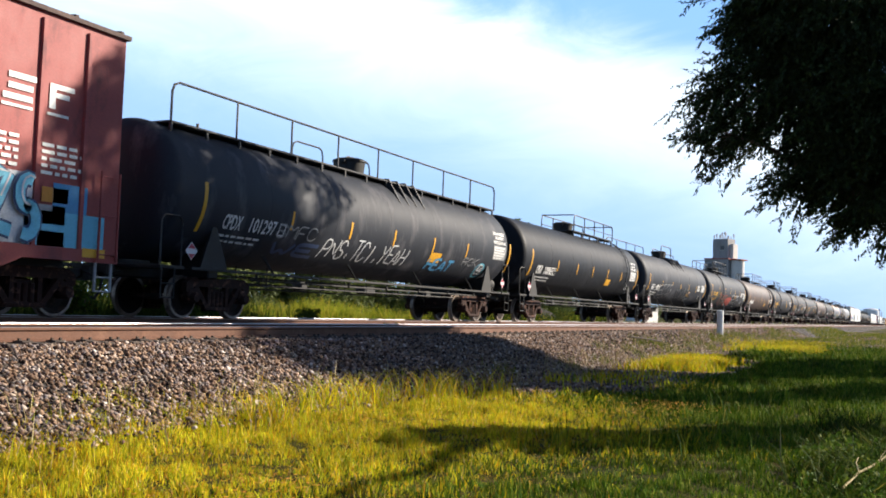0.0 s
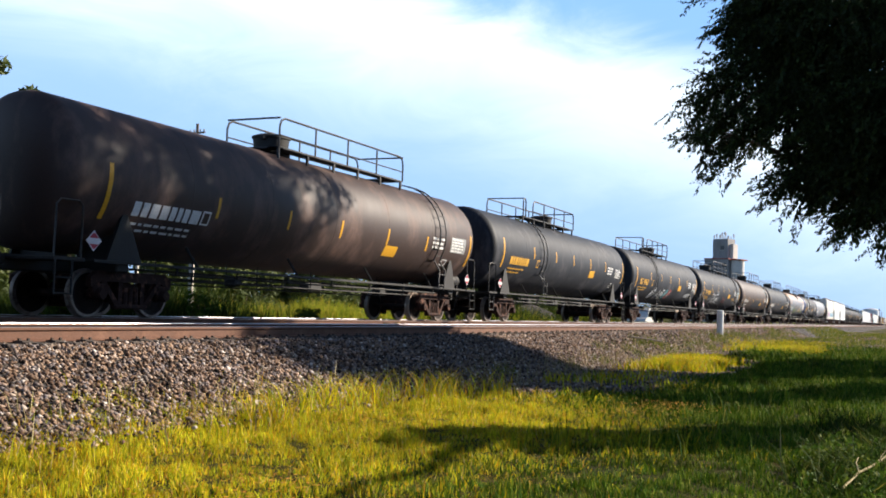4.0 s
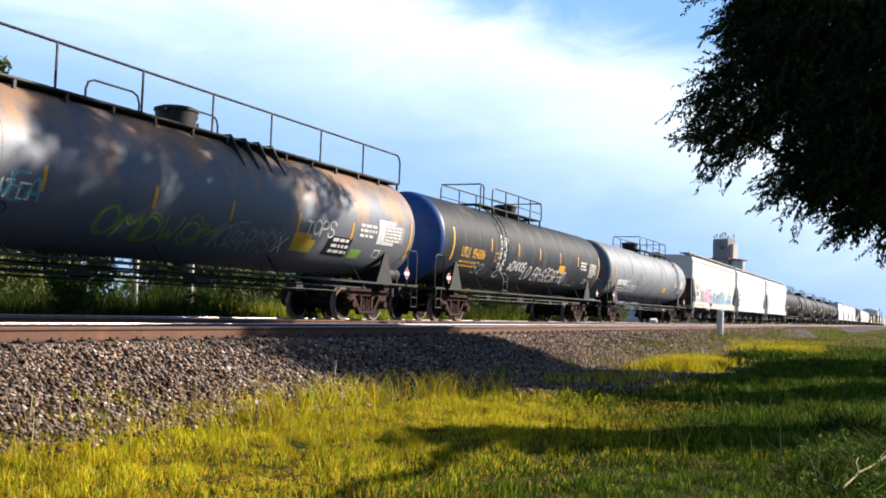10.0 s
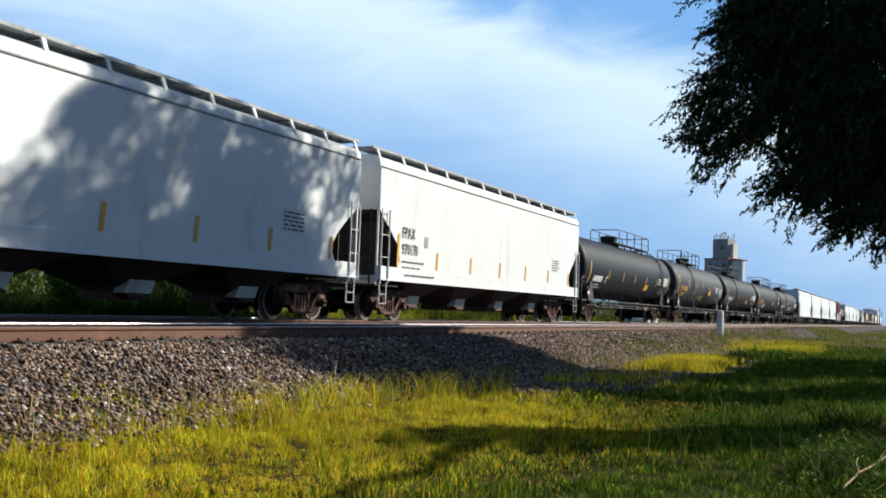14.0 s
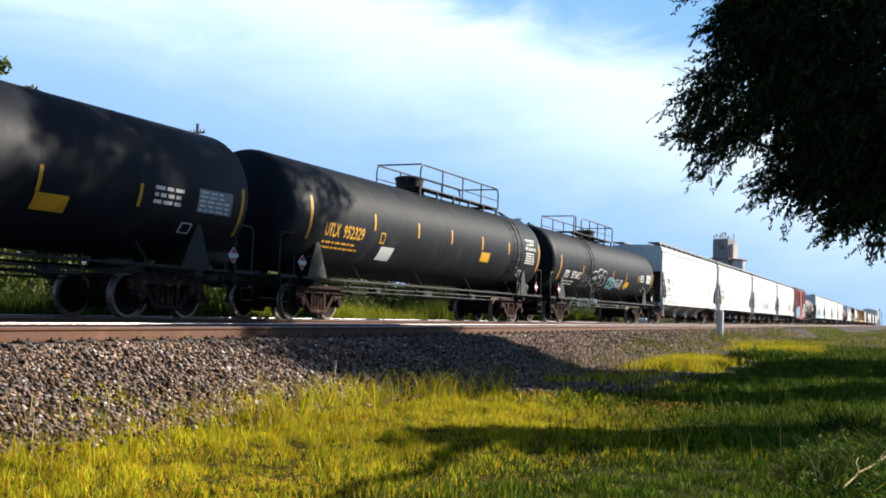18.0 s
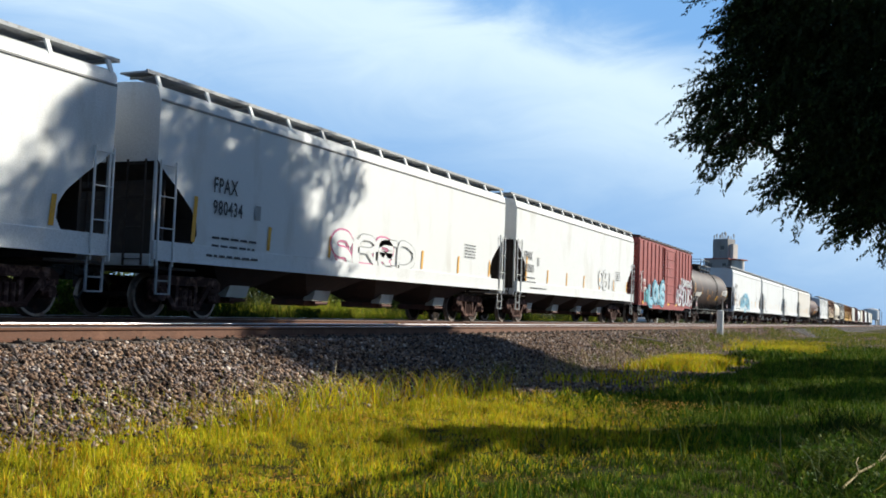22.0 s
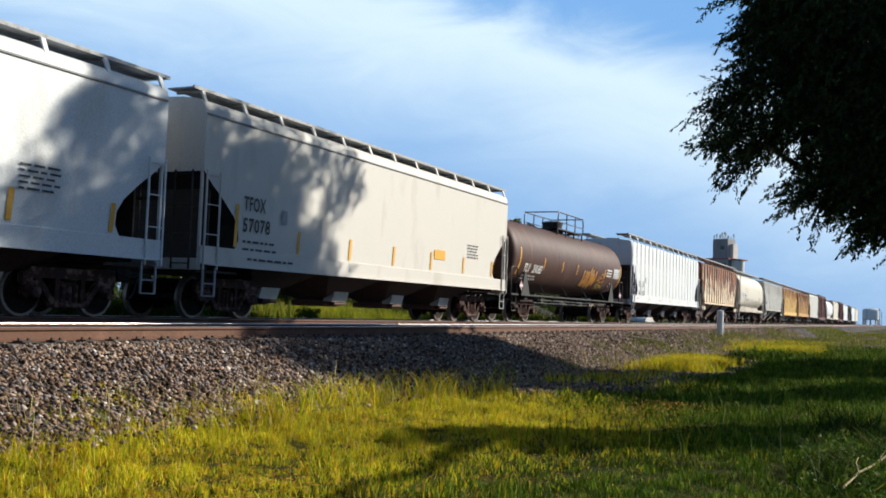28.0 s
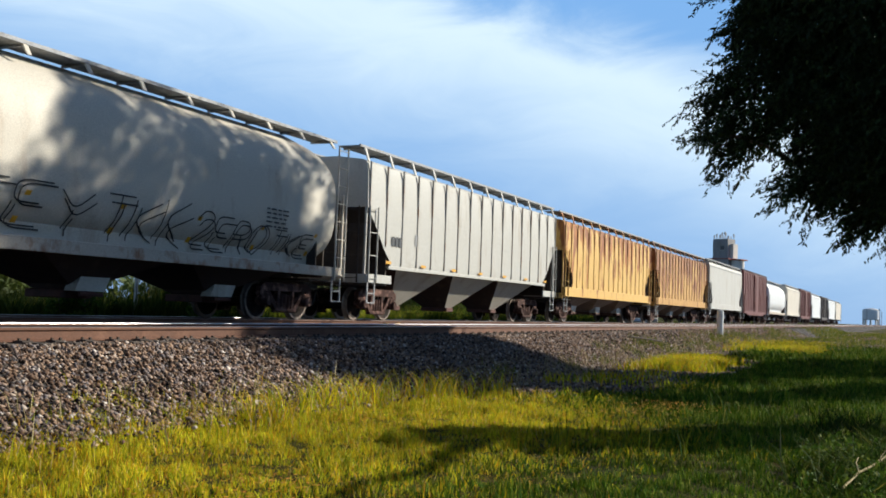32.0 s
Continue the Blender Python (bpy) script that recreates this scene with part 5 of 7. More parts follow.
    def build_frame():
        g = Geo()
        g.box((0, 0, 0.95), (L - 1.6, 0.5, 0.26), 0.02)
        for k in range(7):
            g.box((lerp(-lb + 2.5, lb - 2.5, k / 6), 0, 0.98), (0.14, 2.9, 0.14))
        g.box((1.2, -0.7, 0.80), (1.0, 0.4, 0.32), 0.04)
        return g.mesh("underframe", [M_UNDER], 0)

    part("underframe", shared(("bframe", L), build_frame), car)
    surf = Flat(1.545)
    if near:
        n = 7
        for k in range(n):
            x = lerp(-lb + 0.6, lb - 0.9, k / (n - 1))
            mark("reflector_stripe", Flat(1.595), [rect(x, 1.10, x + 0.55, 1.26)], M_YELLOW, car, "yellow reflective stripe")
        for k, word in enumerate(spec.get("mark", ())):
            letters(word, surf, 0, 0, 0.36, M_WHITEMARK, car, "car number in white capitals", fat=0.01, space=1.15, fit=(-6.68, -6.68 + (0.95, 1.2)[k], 2.2 - 0.45 * k, 2.5 - 0.45 * k))
        for name, args in spec.get("art", ()):
            ART[name](Flat(1.61) if name in ("piece", "block") else surf, car, rng, *args)
    return car


# ---- sprayed writing
def art_tag(surf, car, rng, x, z, w, h, count, mat, width=0.035):
    strokes(surf, tag_lines(x, z, w, h, count, rng), width, mat, car, "graffiti_tag", "hand-sprayed tag")


def art_block(surf, car, rng, box, count, fill, edge, glow=None, shine=None, thick=0.24):
    block_letters(surf, box, count, fill, edge, car, rng, glow, shine, thick)


def art_hand(surf, car, rng, text, x, z, w, h, mat, width=0.04):
    step = w / len(text)
    for k, letter in enumerate(text):
        lines = hand_lines(letter, x + step * k, z, step, h, rng)
        if lines:
            strokes(surf, lines, width, mat, car, "graffiti_letter", "hand-sprayed letter" if k == 0 else "")


def art_oval(surf, car, rng, letter, x, z, rx, rz, mat, ink):
    """A filled leaning oval with a letter in it."""
    ring = [(x + rx * math.cos(a) + 0.5 * rz * math.sin(a), z + rz * math.sin(a)) for a in (k * math.pi / 12 for k in range(24))]
    mark("graffiti_oval", surf, [((x, z), ring[k], ring[(k + 1) % 24], (x, z)) for k in range(24)], mat, car, "sprayed oval", 0.007)
    strokes(surf, hand_lines(letter, x - rx * 0.4, z - rz * 0.5, rx * 0.8, rz, rng, 0.4), 0.09, ink, car, "graffiti_tag", "", 0.012)


def art_sticker(surf, car, rng, x, z, w, h):
    """A square decal of small coloured fields."""
    mark("decal", surf, [rect(x, z, x + w, z + h)], S_GREY, car, "square decal of small coloured fields", 0.010)
    for mat in (S_WHITE, S_TEAL, S_ORANGE):
        mark("decal_field", surf, [rect(x + w * (i + 0.15) / 4, z + h * (k + 0.2) / 5, x + w * (i + 0.85) / 4, z + h * (k + 0.8) / 5) for i in range(4) for k in range(5) if rng.random() < 0.33], mat, car, "", 0.013)


def art_patch(surf, car, rng, x0, z0, x1, z1, mat):
    mark("painted_patch", surf, [rect(x0, z0, x1, z1)], mat, car, "painted-over patch", 0.005)


def art_ring(surf, car, rng, x, z, rx, rz, mat, width=0.06):
    strokes(surf, [arc(x, z, rx, rz, 0, 360, 20)], width, mat, car, "graffiti_ring", "sprayed oval")


def art_bars(surf, car, rng, x, z, w, rows, mat, h=0.06, gap=0.12):
    bars(surf, x, z, w, rows, mat, car, rng, h, gap)


ART = {"tag": art_tag, "block": art_block, "hand": art_hand, "oval": art_oval, "sticker": art_sticker, "patch": art_patch, "ring": art_ring, "bars": art_bars}
# ---------------------------------------------------------------- the train, car by car
W, Yw, B = M_WHITEMARK, M_YELLOWMARK, M_BLACKMARK
TWO = dict(rails="two", ladder=(-3.85, True))
ONE = dict(rails="one", ladder=(6.3, True))
LONG = dict(rails="long")
CARS = [
    # front coupling, kind, details
    (-2.3, box_car, dict(paint=M_RED, high=5.28, door_x=-1.0, rib=0.95, label="tall red box car with blue and white graffiti", art=(
        ("patch", (5.32, 3.62, 5.94, 3.72, W)), ("patch", (5.42, 3.80, 5.94, 3.90, W)), ("patch", (5.42, 3.98, 6.0, 4.08, W)), ("patch", (5.3, 3.5, 5.95, 3.55, W)),
        ("patch", (6.30, 3.62, 6.44, 4.06, W)), ("patch", (6.44, 3.82, 6.75, 3.91, W)), ("patch", (6.44, 3.97, 6.86, 4.06, W)), ("patch", (6.27, 3.5, 6.75, 3.55, W)),
        ("patch", (4.6, 1.25, 6.1, 2.45, S_WHITE)), ("patch", (5.9, 1.2, 7.75, 1.85, S_CYAN)), ("patch", (6.5, 1.85, 7.3, 2.35, S_BLUE)),
        ("block", ((4.4, 6.2, 1.3, 2.5), 3, S_CYAN, S_NAVY, None, S_WHITE)), ("patch", (6.25, 2.0, 6.85, 2.26, S_ORANGE)), ("patch", (6.2, 1.62, 6.8, 1.95, S_GREY)), ("patch", (6.2, 1.22, 6.8, 1.5, S_ORANGE)),
        ("bars", (6.2, 2.95, 1.0, 5, W)), ("bars", (5.2, 3.0, 0.5, 5, W))))),
    (15.54, tank_car, dict(LONG, paint=M_CHAR, mark="CPDX  101297", gas=True, panel=0.5, label="charcoal tank car with a long top rail and white tags", art=(
        ("hand", ("PNS.TCI.YEAH", -3.35, 1.55, 4.75, 0.62, S_WHITE, 0.045)), ("hand", ("SMFC", -5.6, 1.95, 1.8, 0.34, S_GREY, 0.04)), ("hand", ("HEAT", 2.95, 1.55, 1.9, 0.42, S_BLUE, 0.09)), ("hand", ("WE", -5.6, 1.45, 2.1, 0.36, S_NAVY, 0.11)),
        ("ring", (7.2, 1.72, 0.36, 0.30, S_CYAN, 0.05)), ("hand", ("ES", 6.98, 1.58, 0.44, 0.28, S_WHITE, 0.04)), ("hand", ("ROK", 5.5, 1.85, 1.3, 0.3, S_GREY, 0.03))))),
    (35.95, tank_car, dict(ONE, paint=M_BLACK, mark="CPDX  108065", gas=True, label="clean black tank car with one top platform")),
    (56.03, tank_car, dict(rails="far", paint=M_CHAR, mark="CPDX  199029", label="charcoal tank car with a long top rail and outlined graffiti", art=(
        ("block", ((-5.3, -2.0, 1.42, 2.4), "EBQ7", M_CHAR, S_GREY, None, None, 0.30)), ("block", ((-0.45, 3.0, 1.45, 2.3), "NOIZE", M_CHAR, S_GREY, None, None, 0.19)), ("block", ((2.6, 4.0, 1.4, 2.25), "QO", M_CHAR, S_WHITE, None, None, 0.16))))),
    (76.45, tank_car, dict(TWO, paint=M_CHAR, mark="UTLX 954447", ink=Yw, label="charcoal tank car with red and white graffiti", art=(
        ("block", ((-4.2, -1.0, 1.4, 2.35), "RUST", M_BROWN, S_RED, None, None, 0.30)), ("block", ((-1.1, 1.25, 1.4, 2.25), "ERS", S_RED, M_BROWN, None, None, 0.30)),
        ("block", ((1.45, 5.0, 1.4, 2.4), "CTTC", M_CHAR, S_WHITE, None, None, 0.34)), ("sticker", (8.0, 2.1, 0.62, 0.66))))),
    (96.33, tank_car, dict(ONE, paint=M_BROWN, label="dark brown tank car with orange stripes", dome=-1.0, stripes=7)),
    (116.4, tank_car, dict(TWO, paint=M_CHAR, ink=Yw, label="charcoal tank car with yellow small print")),
    (136.6, tank_car, dict(TWO, paint=M_CHAR, mark="UTLX 954459", ink=Yw, label="charcoal tank car with oval graffiti", art=(
        ("oval", ("H", -3.4, 1.72, 0.42, 0.40, S_WHITE, M_BLACK)), ("oval", ("C", -1.95, 1.62, 0.36, 0.36, S_GREY, M_BLACK)), ("oval", ("C", -1.0, 1.70, 0.34, 0.38, S_WHITE, M_BLACK)), ("oval", ("O", -0.12, 1.74, 0.34, 0.36, S_TEAL, S_GREY)),
        ("oval", ("C", 0.78, 1.76, 0.36, 0.36, S_RED, S_GREY)), ("hand", ("TT", 1.6, 1.55, 0.9, 0.7, M_BLACK, 0.09)), ("patch", (6.0, 2.05, 6.9, 2.4, M_BLACK)), ("hand", ("ARS", 5.6, 1.68, 1.4, 0.3, S_WHITE, 0.05)), ("sticker", (7.9, 2.1, 0.7, 0.66))))),
    (156.6, tank_car, dict(rails="one", ladder=(6.2, True), dome=0.0, paint=M_CHAR, mark="UTLX 954418", ink=Yw, label="charcoal tank car with thin white tags", art=(
        ("hand", ("SMITH", -5.6, 1.62, 1.5, 0.34, S_GREY, 0.03)), ("hand", ("QK", -4.3, 1.45, 1.2, 0.85, S_WHITE, 0.05)), ("hand", ("SKEME", -3.1, 1.55, 1.75, 0.5, S_WHITE, 0.06)), ("hand", ("W", -2.6, 2.1, 0.7, 0.42, S_WHITE, 0.05)),
        ("ring", (-0.9, 1.75, 0.3, 0.3, S_GREY, 0.025)), ("block", ((0.7, 2.2, 1.6, 2.1), "RE", M_CHAR, S_RED, None, None, 0.12)), ("bars", (5.2, 2.12, 1.1, 2, Yw)), ("sticker", (7.3, 2.1, 0.75, 0.66))))),
    (176.7, tank_car, dict(ONE, paint=M_BROWN, mark="CPDX 100031", label="weathered brown tank car", art=(
        ("tag", (6.3, 2.8, 0.8, 0.8, 2, S_CYAN)), ("patch", (-2.0, 1.5, 4.0, 2.3, M_CHAR)), ("patch", (4.2, 2.3, 6.4, 2.7, M_BROWN))))),
    (196.6, tank_car, dict(ONE, paint=M_CHAR, label="charcoal tank car with orange stripes and a curved ladder")),
    (216.9, tank_car, dict(LONG, paint=M_RUSTTOP, mark="CPDX 180047", label="grey tank car with tan rust running from its top", zc=2.72, art=(
        ("hand", ("RUNEA", -6.9, 1.95, 1.9, 0.55, S_TEAL, 0.05)), ("hand", ("SO", -6.6, 1.62, 1.0, 0.32, S_NAVY, 0.05)), ("hand", ("3", -4.5, 1.72, 0.7, 0.5, S_GREEN, 0.05)), ("hand", ("OMDWOM", -3.6, 1.42, 3.6, 0.68, S_GREEN, 0.05)), ("hand", ("OMDWOM", -3.55, 1.5, 3.6, 0.66, S_OLIVE, 0.04)),
        ("hand", ("KWARTSX", 0.0, 1.42, 2.5, 0.62, S_GREY, 0.06)), ("hand", ("MEANX", 0.1, 1.7, 2.3, 0.5, S_GREY, 0.035)), ("hand", ("X3V", 2.3, 1.5, 1.2, 0.5, S_WHITE, 0.05)), ("hand", ("TOPS", 3.3, 2.12, 1.4, 0.4, S_WHITE, 0.05)), ("patch", (3.0, 1.62, 3.95, 2.0, S_YELLOW)),
        ("patch", (4.5, 1.62, 5.7, 2.2, M_BLACK)), ("bars", (4.75, 2.06, 0.9, 3, W, 0.09, 0.17)), ("patch", (5.85, 1.6, 6.4, 1.9, S_GREEN)), ("patch", (7.0, 2.15, 8.0, 2.85, S_WHITE))))),
    (237.6, tank_car, dict(TWO, paint=M_CHAR, ends=M_BLUE, mark="UTLX 954386", ink=Yw, label="charcoal tank car with a blue painted end and white tags", art=(
        ("hand", ("S2", -6.1, 1.6, 0.9, 0.42, S_GREY, 0.05)), ("hand", ("RIP", -4.1, 2.72, 0.8, 0.42, S_WHITE, 0.05)), ("hand", ("SENZ", -4.2, 2.32, 0.85, 0.38, S_WHITE, 0.05)), ("hand", ("+RE", -4.15, 1.94, 0.8, 0.36, S_WHITE, 0.05)), ("hand", ("C", -4.0, 1.55, 0.6, 0.36, S_WHITE, 0.05)),
        ("hand", ("ACHOOS", -3.0, 1.92, 1.85, 0.38, S_WHITE, 0.065)), ("hand", ("LOVER-SZESR-HQ", -1.15, 1.62, 5.1, 0.60, S_WHITE, 0.065)), ("hand", ("W", 4.3, 1.5, 1.6, 0.3, S_GREY, 0.05)), ("sticker", (7.2, 2.1, 0.75, 0.66))))),
    (257.6, tank_car, dict(ONE, paint=M_SILVER, label="silver-grey tank car with dark streaks", ladder=(6.3, True), art=(
        ("hand", ("CO2ES", -5.9, 1.62, 2.4, 0.42, S_WHITE, 0.07)),))),
    (278.3, hopper_car, dict(paint=M_CREAM, label="cream covered hopper with large pink and blue graffiti", bays=4, mark=("MLLX", "11080"), sill_marks=True, art=(
        ("patch", (-7.0, 1.25, -5.4, 1.75, S_CYAN)), ("block", ((-6.05, -1.75, 1.15, 2.55), "WIZED", S_ROSE, S_PURPLE, None, S_WHITE, 0.42)), ("patch", (-1.9, 1.22, -1.2, 1.9, S_CYAN)),
        ("block", ((-1.3, 2.9, 1.15, 2.45), "OLUUS", S_SKY, S_NAVY, None, S_TEAL, 0.40)), ("block", ((3.0, 7.5, 1.15, 2.25), "CUTS", S_SKY, S_NAVY, None, None, 0.36)),
        ("hand", ("MK", -8.55, 1.55, 0.75, 0.7, S_BLUE, 0.03)), ("hand", ("TOMUC", 2.8, 2.25, 1.9, 0.3, S_BLACK, 0.03))))),
    (298.2, hopper_car, dict(paint=M_WHITE, label="white covered hopper with grey small print", bays=4, mark=("FPAX", "214022"))),
    (317.95, hopper_car, dict(paint=M_WHITE, label="white covered hopper with yellow stripes", bays=4, mark=("FPAX", "970170"))),
    (337.7, tank_car, dict(ONE, paint=M_BLACK, label="black tank car with one top platform")),
    (357.9, tank_car, dict(TWO, paint=M_CHAR, mark="UTLX 954428", ink=Yw, label="charcoal tank car with a painted-over patch", art=(
        ("block", ((-3.0, -1.15, 1.5, 2.25), "BOAT", M_CHAR, S_GREY, None, None, 0.18)), ("hand", ("MIKS", -0.9, 1.55, 2.1, 0.42, S_YELLOW, 0.05)), ("patch", (1.4, 1.55, 4.0, 2.55, M_BLACK)), ("sticker", (7.4, 2.1, 0.75, 0.66))))),
    (377.5, tank_car, dict(TWO, paint=M_BLACK, mark="GBRX  703931", label="black tank car with a ladder over its top", r=1.5, ladder=(-3.9, True))),
    (396.94, tank_car, dict(ONE, paint=M_BLACK, mark="UTLX 952329", ink=Yw, gas=True, label="black tank car with yellow lettering", ladder=(6.3, True), art=(("patch", (-4.3, 1.65, -3.5, 2.1, S_WHITE)),))),
    (416.75, tank_car, dict(TWO, paint=M_BLACK, mark="CPDX  107168", label="black tank car with white bubble graffiti", r=1.48, zc=2.69, ladder=(-3.9, True), art=(
        ("block", ((-3.35, -0.8, 1.5, 2.5), "FFD", M_BLACK, S_WHITE, None, None, 0.28)), ("hand", ("EAS", -4.7, 1.9, 1.1, 0.3, S_GREY, 0.03)), ("hand", ("EAZ", -4.6, 1.55, 1.2, 0.3, S_GREY, 0.03)), ("block", ((-0.45, 0.95, 1.65, 2.25), "CES", S_TEAL, S_WHITE, None, None, 0.13)), ("hand", ("RATK", 1.05, 1.75, 1.3, 0.45, S_WHITE, 0.06)), ("hand", ("NC", 2.6, 1.72, 0.95, 0.45, S_YELLOW, 0.05))))),
    (436.9, hopper_car, dict(paint=M_WHITE, label="white covered hopper with red gates", bays=4, low=M_DIRTYWHITE, sill_marks=True, mark=("FPAX", "219110"))),
    (456.9, hopper_car, dict(paint=M_WHITE, label="white covered hopper with a thin purple tag", bays=4, mark=("FPAX", "890258"), art=(("hand", ("WIT", -4.6, 1.62, 1.5, 0.85, S_PURPLE, 0.035)), ("hand", ("C", -3.3, 1.75, 0.6, 0.5, S_PURPLE, 0.03)),))),
    (475.9, hopper_car, dict(paint=M_WHITE, label="white covered hopper with faded graffiti", bays=4, mark=("FPAX", "980434"), mz=2.72, mx=1.8, art=(("block", ((-2.8, 0.6, 1.25, 2.4), "SLR", M_WHITE, S_PINK, None, None, 0.30)), ("block", ((-1.5, 2.1, 1.45, 2.35), "RED", M_WHITE, S_GREY, None, None, 0.18))))),
    (495.8, hopper_car, dict(paint=M_WHITE, label="white covered hopper with black numbers", bays=4, mark=("FPAX", "950560"), mx=0.95, mw=(0.88, 1.08), art=(("block", ((2.2, 4.6, 1.65, 2.6), "OBI", M_WHITE, S_GREY, None, None, 0.16)), ("hand", ("EZ", 4.6, 1.6, 0.8, 0.5, S_GREY, 0.03)),))),
    (514.8, box_car, dict(paint=M_RED, high=4.78, door_x=0.4, label="red box car with blue and white graffiti", mark=("BKTY", "152297"), art=(
        ("block", ((-5.2, -1.1, 1.1, 2.45), "LOWS", S_SKY, S_NAVY, S_CYAN, S_WHITE, 0.40)), ("block", ((-6.4, -4.9, 1.1, 1.85), "ITE", S_TEAL, S_NAVY, None, None, 0.26)), ("block", ((2.2, 7.4, 1.15, 2.5), "ABRDUKS", S_WHITE, S_PURPLE, None, S_PINK, 0.18)), ("block", ((3.6, 7.2, 2.4, 2.95), "TISWNUSWAS", S_WHITE, S_PURPLE, None, None, 0.10)),
        ("hand", ("UC", -7.0, 2.45, 0.6, 0.45, S_WHITE, 0.04)), ("hand", ("RE", -7.0, 1.95, 0.55, 0.35, S_WHITE, 0.03)), ("hand", ("AAO", -0.7, 1.3, 2.2, 1.0, S_YELLOW, 0.07)), ("bars", (-1.5, 3.7, 0.8, 6, W, 0.1, 0.2))))),
    (531.15, tank_car, dict(rails="short", paint=M_BROWN, r=1.42, zc=2.63, label="short brown tank car with a tall top rail", ladder=(1.6, True), stripes=5, art=(("hand", ("PROB", -1.2, 1.75, 1.3, 0.4, S_ORANGE, 0.04)),))),
    (547.4, hopper_car, dict(paint=M_WHITE, label="white covered hopper with large blue arched letters", bays=4, mark=("TFOX", "47266"), art=(
        ("block", ((-4.75, 0.95, 1.2, 2.8), "AAERA", S_SKY, S_BLUE, S_CYAN, None, 0.28)), ("hand", ("SOOTAY", -7.9, 3.1, 1.4, 0.34, S_BLACK, 0.04)), ("hand", ("P", -7.5, 2.75, 0.3, 0.4, S_BLACK, 0.035)), ("hand", ("Y", -6.8, 2.85, 0.35, 0.5, S_BLACK, 0.04))))),
    (566.4, hopper_car, dict(paint=M_WHITE, label="white covered hopper with dark outlets", bays=4, mark=("FPAX", "850347"))),
    (585.6, hopper_car, dict(paint=M_WHITE, label="white covered hopper with dark corner openings", bays=4, mark=("TFOX", "57012"))),
    (603.4, hopper_car, dict(paint=M_CREAM, label="pale covered hopper with dark corner openings", bays=4, mark=("TFOX", "57078"), art=(("patch", (2.6, 1.95, 3.4, 2.25, M_YELLOW)),))),
    (622.1, tank_car, dict(rails="short", paint=M_REDBROWN, r=1.42, zc=2.7, mark="TILX  250360", label="red-brown tank car with orange and white graffiti", dome=0.6, art=(
        ("block", ((1.3, 3.3, 1.55, 2.6), "WAXN", S_ORANGE, S_WHITE, None, None, 0.13)), ("hand", ("WAXN", 1.35, 1.5, 2.0, 0.9, S_YELLOW, 0.04)), ("hand", ("AEC", 3.7, 1.95, 1.3, 0.42, S_ORANGE, 0.05)), ("hand", ("SON", 3.9, 1.55, 1.2, 0.3, S_YELLOW, 0.04))))),
    (639.4, hopper_car, dict(kind="ribbed", paint=M_WHITE, low=M_BAY, slim=True, post=M_SEAM, ink=S_BLACK, label="white ribbed covered hopper", bays=4, mark=("NC  UX", "40  018"), mx=1.5, mz=2.0, mw=(1.18, 1.22), posts=21)),
    (659.4, hopper_car, dict(kind="ribbed", paint=M_RUSTHOP, low=M_RUSTBAY, deep=True, post=M_DARKPOST, ink=S_BLACK, label="ribbed covered hopper deeply rusted from the top", bays=3, mark=("ND  YX", "23  15"), mx=2.5, mz=2.68, mw=(1.3, 1.2), posts=17, gate=0.5)),
    (676.8, hopper_car, dict(kind="barrel", paint=M_DIRTYWHITE, label="dirty white round-sided hopper with thin black graffiti", bays=3, mark=("INTX  120321",), mx=2.1, mz=2.49, mw=(2.2, 1), art=(("patch", (-6.1, 2.42, -3.6, 2.86, S_WHITE)), ("hand", ("OTEY", -4.6, 1.55, 3.7, 0.75, S_BLACK, 0.03)), ("hand", ("OTEY", -4.5, 1.48, 3.7, 0.72, S_BLACK, 0.03)), ("hand", ("TKK", -0.7, 1.55, 2.5, 0.75, S_BLACK, 0.03)), ("hand", ("TKK", -0.6, 1.48, 2.5, 0.72, S_BLACK, 0.03)), ("hand", ("2ERO", 2.0, 1.55, 2.6, 0.7, S_BLACK, 0.03)), ("hand", ("2ERO", 2.1, 1.48, 2.6, 0.68, S_BLACK, 0.03)), ("hand", ("TKE", 4.8, 1.6, 1.7, 0.5, S_BLACK, 0.03)), ("hand", ("TKE", 4.88, 1.54, 1.7, 0.48, S_BLACK, 0.03))))),
    (694.1, hopper_car, dict(kind="ribbed", paint=M_GREYHOP, low=M_DIRTYWHITE, deep=True, post=M_RUSTPOST, label="grey ribbed hopper with rust at its seams", bays=3, posts=17, gate=0.5)),
    (711.4, hopper_car, dict(kind="ribbed", paint=M_YELLOWHOP, low=M_RUSTBAY, label="yellow ribbed hopper streaked with rust", bays=3, posts=19, near=False)),
    (728.6, hopper_car, dict(kind="ribbed", paint=M_OCHREHOP, low=M_RUSTBAY, label="ochre ribbed hopper streaked with rust", bays=3, posts=19, near=False)),
    (746.2, hopper_car, dict(paint=M_GREYHOP, label="pale grey covered hopper with plain sides", bays=3, near=False)),
    (763.3, box_car, dict(paint=M_MAROON, high=4.9, label="maroon box car with grey graffiti", near=False)),
    (781.0, hopper_car, dict(kind="barrel", paint=M_WHITE, label="white round-sided hopper with a roof walk", bays=3, near=False)),
    (798.4, hopper_car, dict(paint=M_DIRTYWHITE, label="pale dusty covered hopper with plain sides", bays=3, near=False)),
    (815.8, box_car, dict(paint=M_MAROON, high=4.9, label="dark red box car with ribbed sides", near=False)),
    (833.4, hopper_car, dict(paint=M_WHITE, label="clean white covered hopper with plain sides", bays=4, near=False)),
